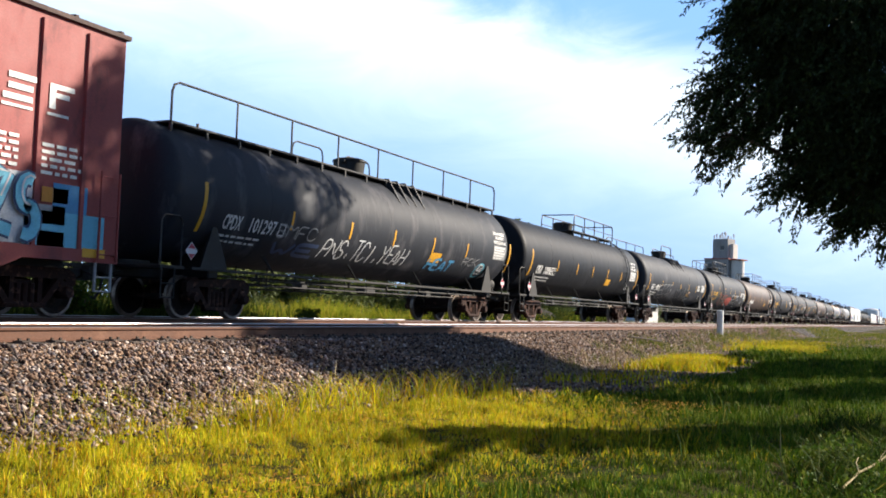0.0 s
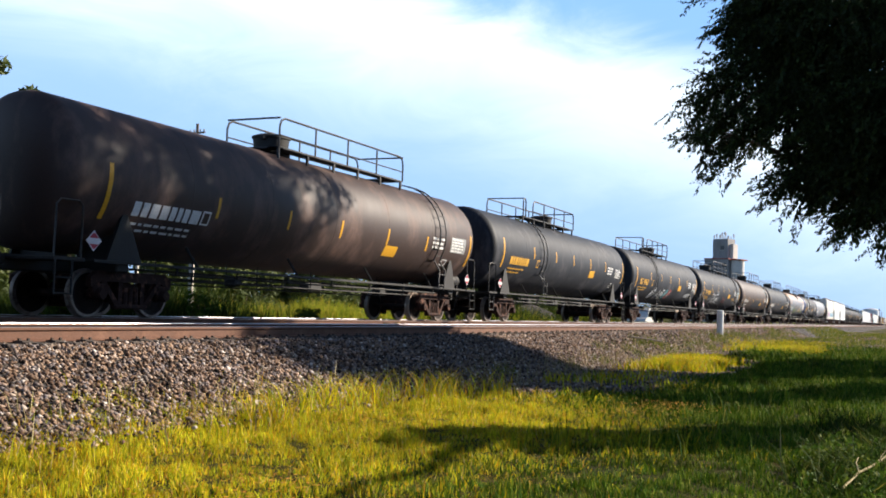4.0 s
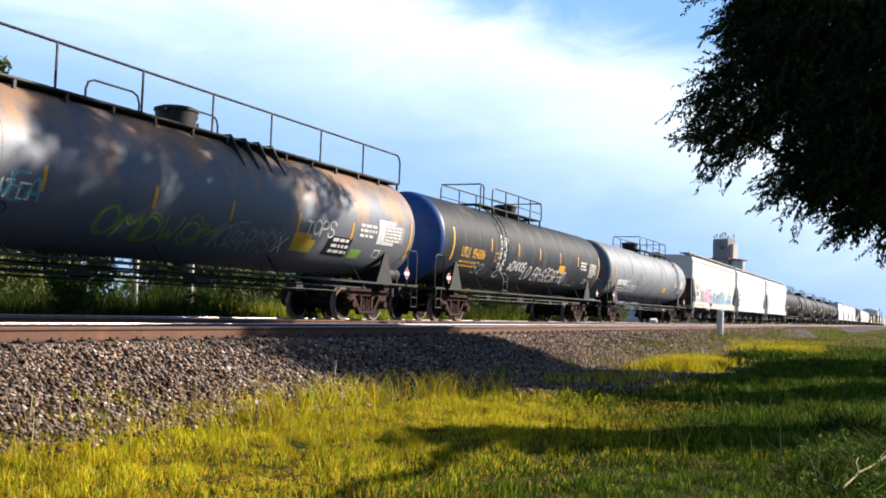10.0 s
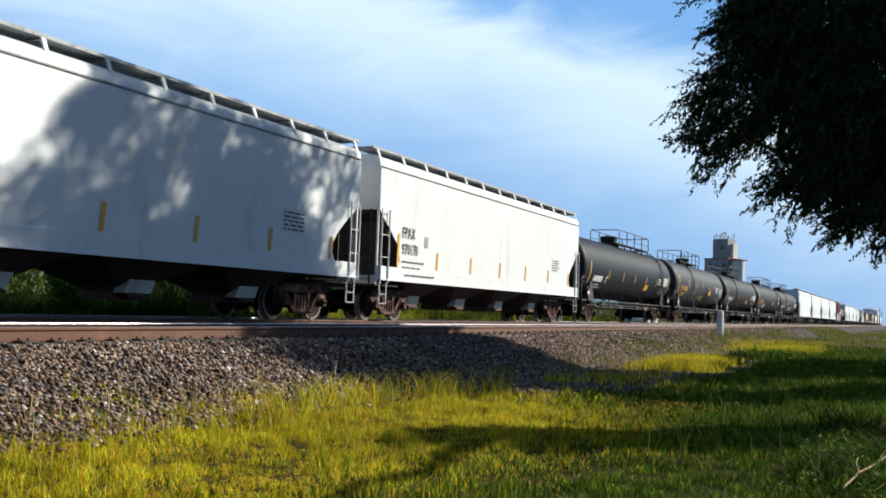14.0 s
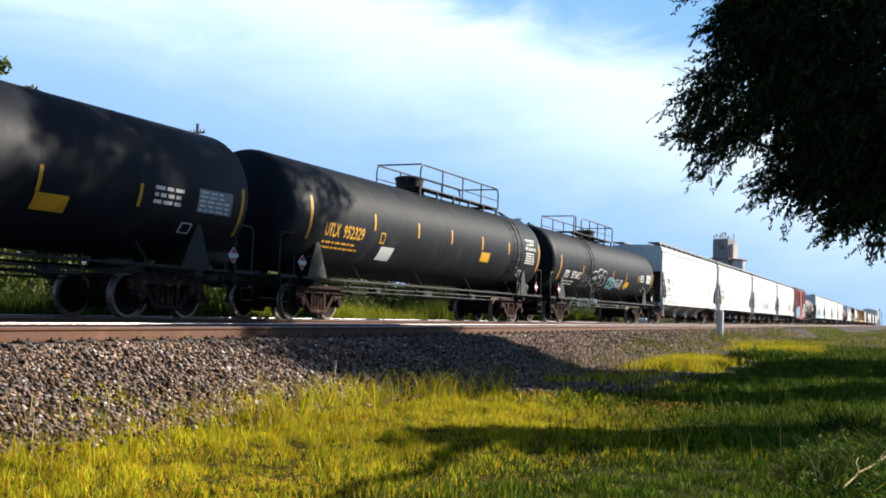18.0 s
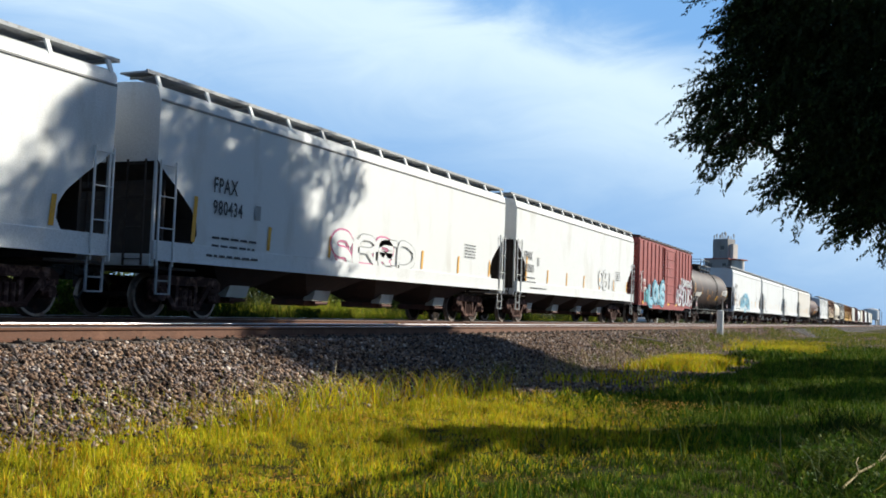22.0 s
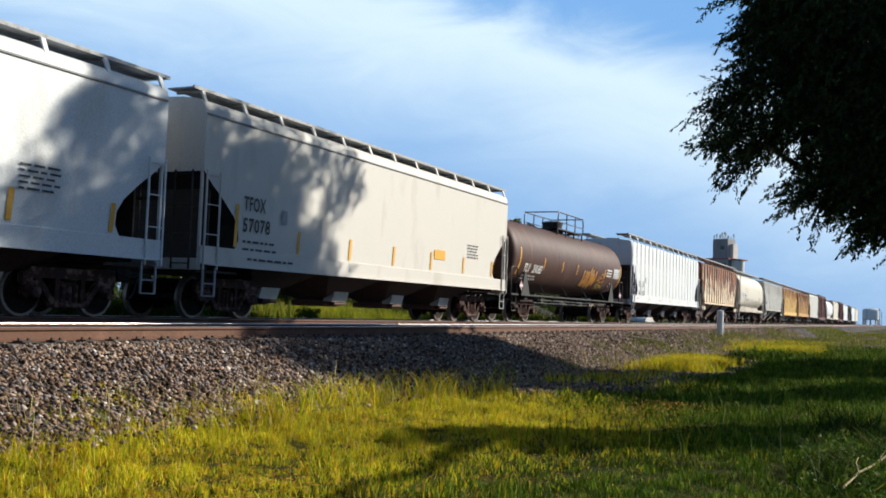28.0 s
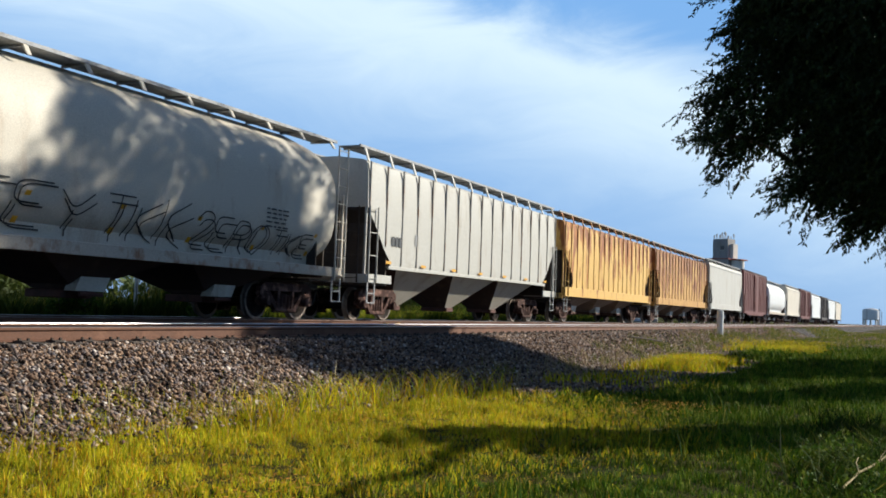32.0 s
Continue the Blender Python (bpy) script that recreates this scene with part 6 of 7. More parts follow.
    (852.0, box_car, dict(paint=M_DARKBOX, high=4.8, label="dark weathered box car", near=False)),
    (869.8, hopper_car, dict(paint=M_WHITE, label="clean white covered hopper with plain sides", bays=4, near=False)),
    (889.4, hopper_car, dict(paint=M_DIRTYWHITE, label="pale dusty covered hopper with plain sides", bays=4, near=False)),
]
TAIL = 908.6
TRAIN = []
for k, (front, build, spec) in enumerate(CARS):
    back = CARS[k + 1][0] if k + 1 < len(CARS) else TAIL
    length = round((back - front) * 2) / 2 if build is tank_car else round(back - front, 1)
    car = build(dict(spec, len=length, seed=k + 11))
    car.location = ((front + back) / 2, TRACK_Y, 0)
    TRAIN.append((car, (front + back) / 2))
# ---------------------------------------------------------------- grass and weeds
GX, GY = np.array(XS, float), np.array([p[0] for p in GROUND], float)
GZ = np.empty(len(ground.data.vertices) * 3)
ground.data.vertices.foreach_get("co", GZ)
GZ = GZ.reshape(len(GX), len(GY), 3)[..., 2]


def ground_z(x, y):
    i = np.clip(np.searchsorted(GX, x) - 1, 0, len(GX) - 2)
    j = np.clip(np.searchsorted(GY, y) - 1, 0, len(GY) - 2)
    a, b = (x - GX[i]) / (GX[i + 1] - GX[i]), (y - GY[j]) / (GY[j + 1] - GY[j])
    return (GZ[i, j] * (1 - a) + GZ[i + 1, j] * a) * (1 - b) + (GZ[i, j + 1] * (1 - a) + GZ[i + 1, j + 1] * a) * b


def blades(name, x, y, z, high, wide, lean, mat, rng):
    """Grass: each blade a bent strip that narrows to a point."""
    n = len(x)
    a = rng.uniform(0, 6.283, n)
    b = rng.uniform(0, 6.283, n)
    dx, dy = np.cos(a) * wide / 2, np.sin(a) * wide / 2
    lx, ly = np.cos(b) * lean * high, np.sin(b) * lean * high
    base = np.stack([x, y, z - 0.02], 1)
    mid = base + np.stack([lx * 0.3, ly * 0.3, high * 0.58], 1)
    tip = base + np.stack([lx, ly, high], 1)
    d = np.stack([dx, dy, np.zeros(n)], 1)
    v = np.stack([base - d, base + d, mid + d * 0.7, mid - d * 0.7, tip], 1).reshape(-1, 3)
    o = 5 * np.arange(n)[:, None]
    tri = np.concatenate([o + np.array([[0, 1, 2]]), o + np.array([[0, 2, 3]]), o + np.array([[3, 2, 4]])], 0)
    return raw_mesh(name, v, tri, mat)


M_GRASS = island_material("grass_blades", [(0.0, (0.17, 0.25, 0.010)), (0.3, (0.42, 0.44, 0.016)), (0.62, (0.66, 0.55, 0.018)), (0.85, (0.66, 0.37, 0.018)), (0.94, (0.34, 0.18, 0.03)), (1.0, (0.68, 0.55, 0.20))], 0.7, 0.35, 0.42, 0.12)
# truly green blades, but coloured darker to deepen the tree shade
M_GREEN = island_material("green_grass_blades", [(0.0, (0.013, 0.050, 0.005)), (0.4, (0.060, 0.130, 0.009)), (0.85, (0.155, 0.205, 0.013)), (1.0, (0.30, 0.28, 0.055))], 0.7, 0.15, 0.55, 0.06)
M_WEED = island_material("tall_weeds", [(0.0, (0.05, 0.09, 0.015)), (0.5, (0.13, 0.16, 0.02)), (0.85, (0.24, 0.22, 0.04)), (1.0, (0.34, 0.27, 0.09))], 0.7, 0.35, 0.3, 0.12)
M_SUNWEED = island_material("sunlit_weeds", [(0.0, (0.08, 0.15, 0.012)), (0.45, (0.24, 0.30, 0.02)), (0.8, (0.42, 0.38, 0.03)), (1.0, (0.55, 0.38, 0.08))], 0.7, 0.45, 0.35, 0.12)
# weeds with shade put into their colour
M_SHADEWEED = island_material("weeds_in_shade", [(0.0, (0.014, 0.032, 0.005)), (0.6, (0.034, 0.062, 0.008)), (0.92, (0.07, 0.09, 0.013)), (1.0, (0.20, 0.18, 0.03))], 0.75, 0.3, 0.3, 0.08)
M_DRY = island_material("dry_stems", [(0.0, (0.28, 0.22, 0.09)), (1.0, (0.50, 0.42, 0.22))], 0.8, 0.2)
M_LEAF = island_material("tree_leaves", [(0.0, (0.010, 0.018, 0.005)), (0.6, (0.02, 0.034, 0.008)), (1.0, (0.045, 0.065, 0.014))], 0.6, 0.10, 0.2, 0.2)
M_BUSH = island_material("bush_leaves", [(0.0, (0.03, 0.075, 0.008)), (0.6, (0.07, 0.13, 0.014)), (1.0, (0.15, 0.18, 0.025))], 0.7, 0.3, 0.2, 0.12)
M_FARLEAF = island_material("far_tree_leaves", [(0.0, (0.04, 0.065, 0.015)), (0.6, (0.085, 0.115, 0.025)), (1.0, (0.14, 0.16, 0.04))], 0.7, 0.3, 0.2)
M_FLOWER = island_material("orange_flowers", [(0.0, (0.55, 0.20, 0.01)), (1.0, (0.62, 0.36, 0.02))], 0.7, 0.3)
M_BARK = paint("tree_bark", (0.085, 0.062, 0.045), (0.16, 0.13, 0.10), 0.5, 0.9, grain=5.0, bump=0.4)


def leaf_cloud(name, centres, radii, count, size, mat, rng, parent, droop=0.3, squash=1.0):
    """Leaves scattered in small clumps; each leaf a folded pair of triangles."""
    centres, radii = np.array(centres, float), np.array(radii, float)
    k = rng.choice(len(centres), count, p=radii ** 2 / (radii ** 2).sum())
    d = rng.normal(0, 1, (count, 3))
    d /= np.linalg.norm(d, axis=1)[:, None]
    p = centres[k] + d * (radii[k] * rng.uniform(0.15, 1.0, count) ** 0.5)[:, None] * np.array([1, 1, squash])
    a = rng.normal(0, 1, (count, 3))
    a[:, 2] -= droop
    a /= np.linalg.norm(a, axis=1)[:, None]
    b = np.cross(a, rng.normal(0, 1, (count, 3)))
    b /= np.linalg.norm(b, axis=1)[:, None]
    c = np.cross(a, b)
    s = size * rng.uniform(0.6, 1.4, count)[:, None]
    v = np.stack([p - a * s, p + b * s * 0.42 + c * s * 0.12, p + a * s, p - b * s * 0.42 + c * s * 0.12], 1).reshape(-1, 3)
    o = 4 * np.arange(count)[:, None]
    f = np.concatenate([o + np.array([[0, 1, 2]]), o + np.array([[0, 2, 3]])], 0)
    ob = raw_mesh(name, v, f, mat)
    ob.parent = parent
    return ob


# the lawn's edge: it bows away from the ballast round a bare stony patch
LAWN_X = [12, 13.6, 15.0, 15.9, 17.5, 22, 25, 30, 34, 38, 50, 60]
LAWN_Y = [7.4, 6.9, 6.3, 5.2, 4.4, 4.1, 3.9, 3.9, 4.6, 5.8, 6.6, 6.6]


def lawn():
    rng = np.random.default_rng(8)
    for n, r0, r1, h0, h1, w in ((150000, 5.5, 15, 0.03, 0.11, 0.010), (80000, 15, 32, 0.05, 0.15, 0.018), (50000, 32, 58, 0.08, 0.22, 0.032)):
        r = np.sqrt(rng.uniform(r0 ** 2, r1 ** 2, n * 3))
        t = rng.uniform(-0.06, 0.95, n * 3)
        x, y = r * np.cos(t), r * np.sin(t)
        edge = np.interp(x, LAWN_X, LAWN_Y) + 0.22 * np.sin(x * 0.9) + 0.18 * np.sin(x * 2.3 + 1.0) + rng.normal(0, 0.26, n * 3)
        keep = (y < edge) & (y > -4)
        x, y = x[keep][:n], y[keep][:n]
        clump = 0.6 + 0.4 * np.sin(x * 1.7 + np.sin(y * 2.1)) * np.cos(y * 1.3)
        tuft = np.sin(x * 7.3 + 2.0 * np.sin(y * 3.1)) * np.sin(y * 8.1 + 2.0 * np.sin(x * 2.7))
        h = rng.uniform(h0, h1, len(x)) * (0.75 + 0.6 * clump) * (0.8 + 0.55 * tuft)
        tall = (y > 5.6) & (rng.uniform(0, 1, len(x)) < 0.10)
        h[tall] *= 2.0
        bed_z = np.interp(y, [p[0] for p in BED], [p[1] for p in BED])
        z = np.maximum(ground_z(x, y), np.where(y > 6.9, bed_z, -9))
        wide, lean = w * rng.uniform(0.6, 1.4, len(x)), rng.uniform(0.1, 0.7, len(x))
        # yellow or green by place; the green's dark colour carries part of the shade
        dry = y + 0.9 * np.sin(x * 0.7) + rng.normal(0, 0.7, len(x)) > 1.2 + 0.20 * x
        for pick, mat, word in ((dry, M_GRASS, "sunlit yellow-green rough grass in patches"), (~dry, M_GREEN, "green rough grass, colour darkened towards shade under the trees")):
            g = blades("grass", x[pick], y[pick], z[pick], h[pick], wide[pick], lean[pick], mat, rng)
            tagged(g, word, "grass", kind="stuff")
    # the same grass round about the camera
    x, y = rng.uniform(-9, 24, 36000), rng.uniform(-11, 6.6, 36000)
    keep = (np.hypot(x, y) > 0.8) & ~((np.hypot(x, y) > 5.5) & (np.arctan2(y, x) > -0.06))
    x, y = x[keep], y[keep]
    tagged(blades("grass", x, y, ground_z(x, y), rng.uniform(0.04, 0.13, len(x)), np.full(len(x), 0.014), rng.uniform(0.1, 0.7, len(x)), M_GREEN, rng), "green rough grass, colour darkened towards shade under the trees", "grass", kind="stuff")
    # stray dry stems and tufts along the foot of the ballast
    x = rng.uniform(6, 60, 1500)
    y = rng.uniform(6.2, 7.9, 1500)
    z = np.maximum(ground_z(x, y), np.interp(y, [p[0] for p in BED], [p[1] for p in BED]))
    tagged(blades("dry_stems", x, y, z, rng.uniform(0.15, 0.42, 1500), np.full(1500, 0.012), rng.uniform(0.2, 0.9, 1500), M_DRY, rng), "pale dry stems at the foot of the ballast", "dry grass", kind="stuff")
    # weeds growing out of the ballast slope
    cx, cy = rng.uniform(16, 75, 34), rng.uniform(7.2, 8.4, 34)
    k = rng.integers(0, 34, 2400)
    x, y = cx[k] + rng.normal(0, 0.35, 2400), cy[k] + rng.normal(0, 0.16, 2400)
    z = np.interp(y, [p[0] for p in BED], [p[1] for p in BED])
    tagged(blades("ballast_weeds", x, y, z, rng.uniform(0.08, 0.36, 2400), np.full(2400, 0.014), rng.uniform(0.2, 0.8, 2400), M_WEED, rng), "weeds growing out of the ballast slope", "weeds", kind="stuff")
    # grassy mounds on the slope and thin grass on the stony ground
    for n, m, xa, xb, ya, yb, h0, h1, wx, wy, mat in ((10000, 26, 25.2, 31.5, 0.9, 2.2, 0.10, 0.34, 0.6, 0.25, M_GRASS), (450, 12, 19.0, 25.5, 0.6, 2.0, 0.08, 0.26, 0.5, 0.25, M_GRASS),
                                                      (6000, 34, 44.0, 62.0, -2.6, 0.6, 0.12, 0.36, 0.9, 0.4, M_GRASS), (16000, 260, 56.0, 150.0, -11.0, 2.4, 0.10, 0.34, 2.2, 0.5, M_WEED), (1300, 30, 34.0, 62.0, 1.0, 2.8, 0.08, 0.24, 0.7, 0.3, M_WEED)):
        cx = rng.uniform(xa, xb, m)
        cy = np.interp(cx, LAWN_X, LAWN_Y) + rng.uniform(ya, yb, m)
        k = rng.integers(0, m, n)
        x, y = cx[k] + rng.normal(0, wx, n), cy[k] + rng.normal(0, wy, n)
        z = np.maximum(ground_z(x, y), np.where(y > 6.9, np.interp(y, [p[0] for p in BED], [p[1] for p in BED]), -9))
        tagged(blades("grass", x, y, z, rng.uniform(h0, h1, n), np.full(n, 0.028 if xa < 50 else 0.05), rng.uniform(0.2, 0.7, n), mat, rng), "sunlit yellow-green rough grass in patches" if mat is M_GRASS else "thin weedy grass on stony ground", "grass", kind="stuff")
    # loose stones strewn over the bare ground below the ballast
    sets = []
    for n, xa, xb, ya, yb, s0, s1 in ((9000, 13.5, 26, 4.0, 7.3, 0.018, 0.042), (7000, 26, 60, 4.0, 7.3, 0.03, 0.06), (12000, 52, 170, -8, 7.3, 0.05, 0.12)):
        x, y = rng.uniform(xa, xb, n), rng.uniform(ya, yb, n)
        keep = y > np.interp(x, LAWN_X, LAWN_Y) + rng.normal(0, 0.3, n) - (12 if xa > 50 else 0)
        x, y = x[keep], y[keep]
        size = rng.uniform(s0, s1, len(x))
        sets.append(np.stack([x, y, ground_z(x, y) + size * 0.25, size], 1))
    tagged(stone_mesh("ground_stones", np.concatenate(sets), rng), "small grey and brown stones strewn on bare ground", "stones", kind="stuff")
    # weeds on the far side of the tracks: low near the ballast, tall and sunlit beyond the train's shade
    n = 30000
    x, y = rng.uniform(8, 75, n), rng.uniform(18.4, 22.5, n)
    h = rng.uniform(0.15, 0.6, n) * (0.7 + 0.3 * np.sin(x * 0.8) * np.cos(y + x * 0.3))
    z = np.maximum(ground_z(x, y), np.interp(y, [p[0] for p in BED], [p[1] for p in BED]))
    tagged(blades("tall_weeds", x, y, z, h, rng.uniform(0.015, 0.035, n), rng.uniform(0.1, 0.5, n), M_WEED, rng), "low green and yellow weeds behind the tracks", "weeds", kind="stuff")
    n = 60000
    x, y = rng.uniform(10, 85, n), 22.6 + np.abs(rng.normal(0, 2.2, n))
    h = rng.uniform(0.6, 1.7, n) * (0.75 + 0.25 * np.sin(x * 0.8) * np.cos(y + x * 0.3) + 0.12 * np.sin(x * 3.1))
    w, lean = rng.uniform(0.02, 0.045, n), rng.uniform(0.1, 0.5, n)
    # the left weeds, and some far ones, get the dark colour that imitates shade
    shaded = (x + rng.normal(0, 1.8, n) < 29) & (rng.uniform(0, 1, n) < 0.97) | (x > 47) & (rng.uniform(0, 1, n) < 0.6)
    y[shaded & (x < 32)] -= 2.6
    for pick, mat, word in ((~shaded, M_SUNWEED, "tall sunlit yellow-green weeds behind the tracks"), (shaded, M_SHADEWEED, "tall green weeds behind the tracks, coloured dark as in shade")):
        tagged(blades("tall_weeds", x[pick], y[pick], ground_z(x[pick], y[pick]), h[pick] * (1.25 if mat is M_SHADEWEED else 1.0), w[pick], lean[pick], mat, rng), word, "weeds", kind="stuff")
    n = 26000
    x, y = rng.uniform(75, 300, n), 18.8 + np.abs(rng.normal(0, 4, n))
    tagged(blades("tall_weeds", x, y, ground_z(x, y), rng.uniform(0.3, 0.9, n), rng.uniform(0.05, 0.1, n), rng.uniform(0.1, 0.5, n), M_WEED, rng), "tall green and yellow weeds behind the tracks", "weeds", kind="stuff")
    # long grass and arching weeds that stand above the lawn
    c = np.array([(8.3, 0.15), (8.9, 0.35), (9.6, 0.45), (10.4, 0.40), (11.4, 0.30), (12.6, 0.50), (13.4, 0.70), (9.9, 0.05), (11.0, 0.05)])
    n = 1500
    k = rng.integers(0, len(c), n)
    x, y = c[k, 0] + rng.normal(0, 0.45, n), c[k, 1] + rng.normal(0, 0.22, n)
    tagged(blades("long_grass", x, y, ground_z(x, y), rng.uniform(0.12, 0.42, n), rng.uniform(0.008, 0.022, n), rng.uniform(0.3, 1.4, n), M_SHADEWEED, rng), "long dark green grass and weeds that stand above the lawn", "grass", kind="stuff")
    # leafy weeds between the long grass
    m = 90
    k = rng.integers(0, 4, m)
    x, y = c[k, 0] + rng.normal(0, 0.42, m), c[k, 1] + rng.normal(0, 0.2, m)
    centres = np.stack([x, y, ground_z(x, y) + rng.uniform(0.04, 0.22, m)], 1)
    weeds = leaf_cloud("leafy_weeds", centres, rng.uniform(0.06, 0.15, m), 3600, 0.022, M_BUSH, rng, None, 0.2)
    tagged(weeds, "low leafy dark green weeds among long grass", "weeds", kind="stuff")
    n = 260
    x, y = rng.uniform(9.2, 16.5, n), rng.uniform(0.8, 3.6, n)
    tagged(blades("long_grass", x, y, ground_z(x, y), rng.uniform(0.18, 0.42, n), np.full(n, 0.012), rng.uniform(0.1, 0.6, n), M_GREEN, rng), "scattered tall green grass stalks", "grass", kind="stuff")
    c = np.array([(11.2, 6.9), (11.9, 6.7), (12.6, 6.8), (13.6, 6.6), (14.3, 6.5), (9.6, 6.5), (15.4, 6.2)])
    n = 700
    k = rng.integers(0, len(c), n)
    x, y = c[k, 0] + rng.normal(0, 0.22, n), c[k, 1] + rng.normal(0, 0.15, n)
    tagged(blades("long_grass", x, y, ground_z(x, y), rng.uniform(0.2, 0.55, n), np.full(n, 0.014), rng.uniform(0.3, 1.0, n), M_GRASS, rng), "pale long grass tufts at the foot of the ballast", "grass", kind="stuff")
    # small orange flowers
    n = 700
    c = np.array([(5.4, 3.9), (13.9, 3.1), (13.1, 3.4), (14.3, 2.9), (10.0, 5.6)])
    k = rng.integers(0, len(c), n)
    x, y = c[k, 0] + rng.normal(0, 0.55, n), c[k, 1] + rng.normal(0, 0.3, n)
    z = ground_z(x, y) + rng.uniform(0.06, 0.16, n)
    q = np.array([(-1, -1, 0), (1, -1, 0.3), (1, 1, 0), (-1, 1, 0.3)], float) * 0.012
    v = np.stack([x, y, z], 1)[:, None] + q[None] * rng.uniform(0.6, 1.4, (n, 1, 1))
    tagged(raw_mesh("wild_flowers", v.reshape(-1, 3), np.arange(4 * n).reshape(-1, 4), M_FLOWER), "small orange wild flowers in the grass", "flowers", kind="stuff")


lawn()


# ---------------------------------------------------------------- trees and bushes
def limb_geo(g, p, q, r0, r1, rng, steps=6, sway=0.12):
    pts = []
    p, q = Vector(p), Vector(q)
    span = (q - p).length
    for i in range(steps + 1):
        t = i / steps
        w = math.sin(t * math.pi) * sway * span
        pts.append(p.lerp(q, t) + Vector((rng.uniform(-1, 1), rng.uniform(-1, 1), rng.uniform(-0.4, 0.8))) * w * 0.5)
    g.tube(pts, r0, 8, r1)
    return pts


def crown_tree(name, label, base, fork, lobes, leaves, size, mat, seed, trunk=0.28, extra=(), group="", droop=0.3, sprigs=0.0):
    """A trunk that forks into limbs, each ending in a lobe of the crown: (x, y, z, rx, ry, rz, clumps)."""
    rng, nr = random.Random(seed), np.random.default_rng(seed)
    tree = thing(name, label, "tree", group)
    g = Geo()
    base, fork = Vector(base), Vector(fork)
    g.tube([base - Vector((0, 0, 0.3)), base, base.lerp(fork, 0.5) + Vector((0.08, -0.06, 0)), fork], trunk * 1.25, 12, trunk * 0.8)
    part("trunk", g.mesh("trunk", [M_BARK], 50), tree, "rough grey-brown trunk")
    centres, radii = [], []
    for x, y, z, rx, ry, rz, clumps in lobes:
        g = Geo()
        limb_geo(g, fork, (x, y, z), trunk * 0.55, 0.05, rng)
        for c in range(clumps):
            while True:
                u = Vector((rng.uniform(-1, 1), rng.uniform(-1, 1), rng.uniform(-1, 1)))
                if u.length < 1 and (u.length > 0.55 or rng.random() < 0.4):
                    break
            p = Vector((x + u.x * rx, y + u.y * ry, z + u.z * rz))
            centres.append(tuple(p))
            radii.append(rng.uniform(0.35, 0.75) * min(rx, ry, rz) * 0.42 + 0.12)
            if c % 3 == 0:
                limb_geo(g, Vector((x, y, z)).lerp(fork, 0.2), p, 0.045, 0.012, rng, 4, 0.1)
        for c in range(int(clumps * sprigs)):
            u = Vector((rng.gauss(0, 1), rng.gauss(0, 1), rng.gauss(0, 1))).normalized() * rng.uniform(0.92, 1.28)
            centres.append((x + u.x * rx, y + u.y * ry, z + u.z * rz - 0.1))
            radii.append(rng.uniform(0.14, 0.30))
        part("limb", g.mesh("limb", [M_BARK], 50), tree)
    for p, q, r in extra:
        g = Geo()
        limb_geo(g, p, q, r, r * 0.35, rng, 8, 0.05)
        part("limb", g.mesh("limb", [M_BARK], 50), tree)
    part_ob = leaf_cloud("crown", centres, radii, leaves, size, mat, nr, tree, droop)
    part_ob["label"] = "dense crown of small leaves"
    return tree


def spray_crown(name, lobes, size, mat, rng, parent):
    """Foliage in hanging sprays: short twigs that lean outwards and down, each set with leaves along both sides."""
    pts, ways = [], []
    per, team = 13, 13
    t = (np.arange(per) + 0.5) / per
    for x, y, z, rx, ry, rz, n in lobes:
        k = max(2, n // team)
        u = rng.normal(0, 1, (k, 3))
        u /= np.linalg.norm(u, axis=1)[:, None]
        root = np.array([x, y, z]) + u * (rng.uniform(0.05, 0.75, k) ** 0.5)[:, None] * np.array([rx, ry, rz])
        bough = u * np.array([0.6, 0.6, 0.4]) + np.array([0, 0.6, -0.38]) + rng.normal(0, 0.25, (k, 3))
        bough *= (rng.uniform(0.55, 1.5, k) / np.linalg.norm(bough, axis=1))[:, None]
        for m in range(team):
            f = (m + rng.uniform(0, 1, k)) / team
            start = root + bough * f[:, None] + rng.normal(0, 0.07, (k, 3))
            start[:, 2] -= 0.25 * f ** 2
            way = bough * 0.6 + np.array([0, 0.25, -0.55]) + rng.normal(0, 0.42, (k, 3))
            way /= np.linalg.norm(way, axis=1)[:, None]
            long = rng.uniform(0.22, 0.55, k)
            p = start[:, None] + way[:, None] * (long[:, None] * t)[..., None]
            pts.append((p + rng.normal(0, 0.022, p.shape)).reshape(-1, 3))
            ways.append(np.repeat(way[:, None], per, 1).reshape(-1, 3))
    p, way = np.concatenate(pts), np.concatenate(ways)
    count = len(p)
    side = np.cross(way, np.array([0, 0, 1.0])) * np.where(np.arange(count) % 2, 0.8, -0.8)[:, None]
    a = way * 0.7 + side + rng.normal(0, 0.35, (count, 3)) + np.array([0, 0, -0.35])
    a /= np.linalg.norm(a, axis=1)[:, None]
    b = np.cross(a, rng.normal(0, 0.6, (count, 3)) + np.array([0, 0, 1.0]))
    b /= np.linalg.norm(b, axis=1)[:, None]
    c = np.cross(a, b)
    s = size * rng.uniform(0.65, 1.35, count)[:, None]
    v = np.stack([p - a * s * 0.3, p + a * s * 0.5 + b * s * 0.40 + c * s * 0.10, p + a * s * 1.5, p + a * s * 0.5 - b * s * 0.40 + c * s * 0.10], 1).reshape(-1, 3)
    o = 4 * np.arange(count)[:, None]
    ob = raw_mesh(name, v, np.concatenate([o + np.array([[0, 1, 2]]), o + np.array([[0, 2, 3]])], 0), mat)
    ob.parent = parent
    return ob


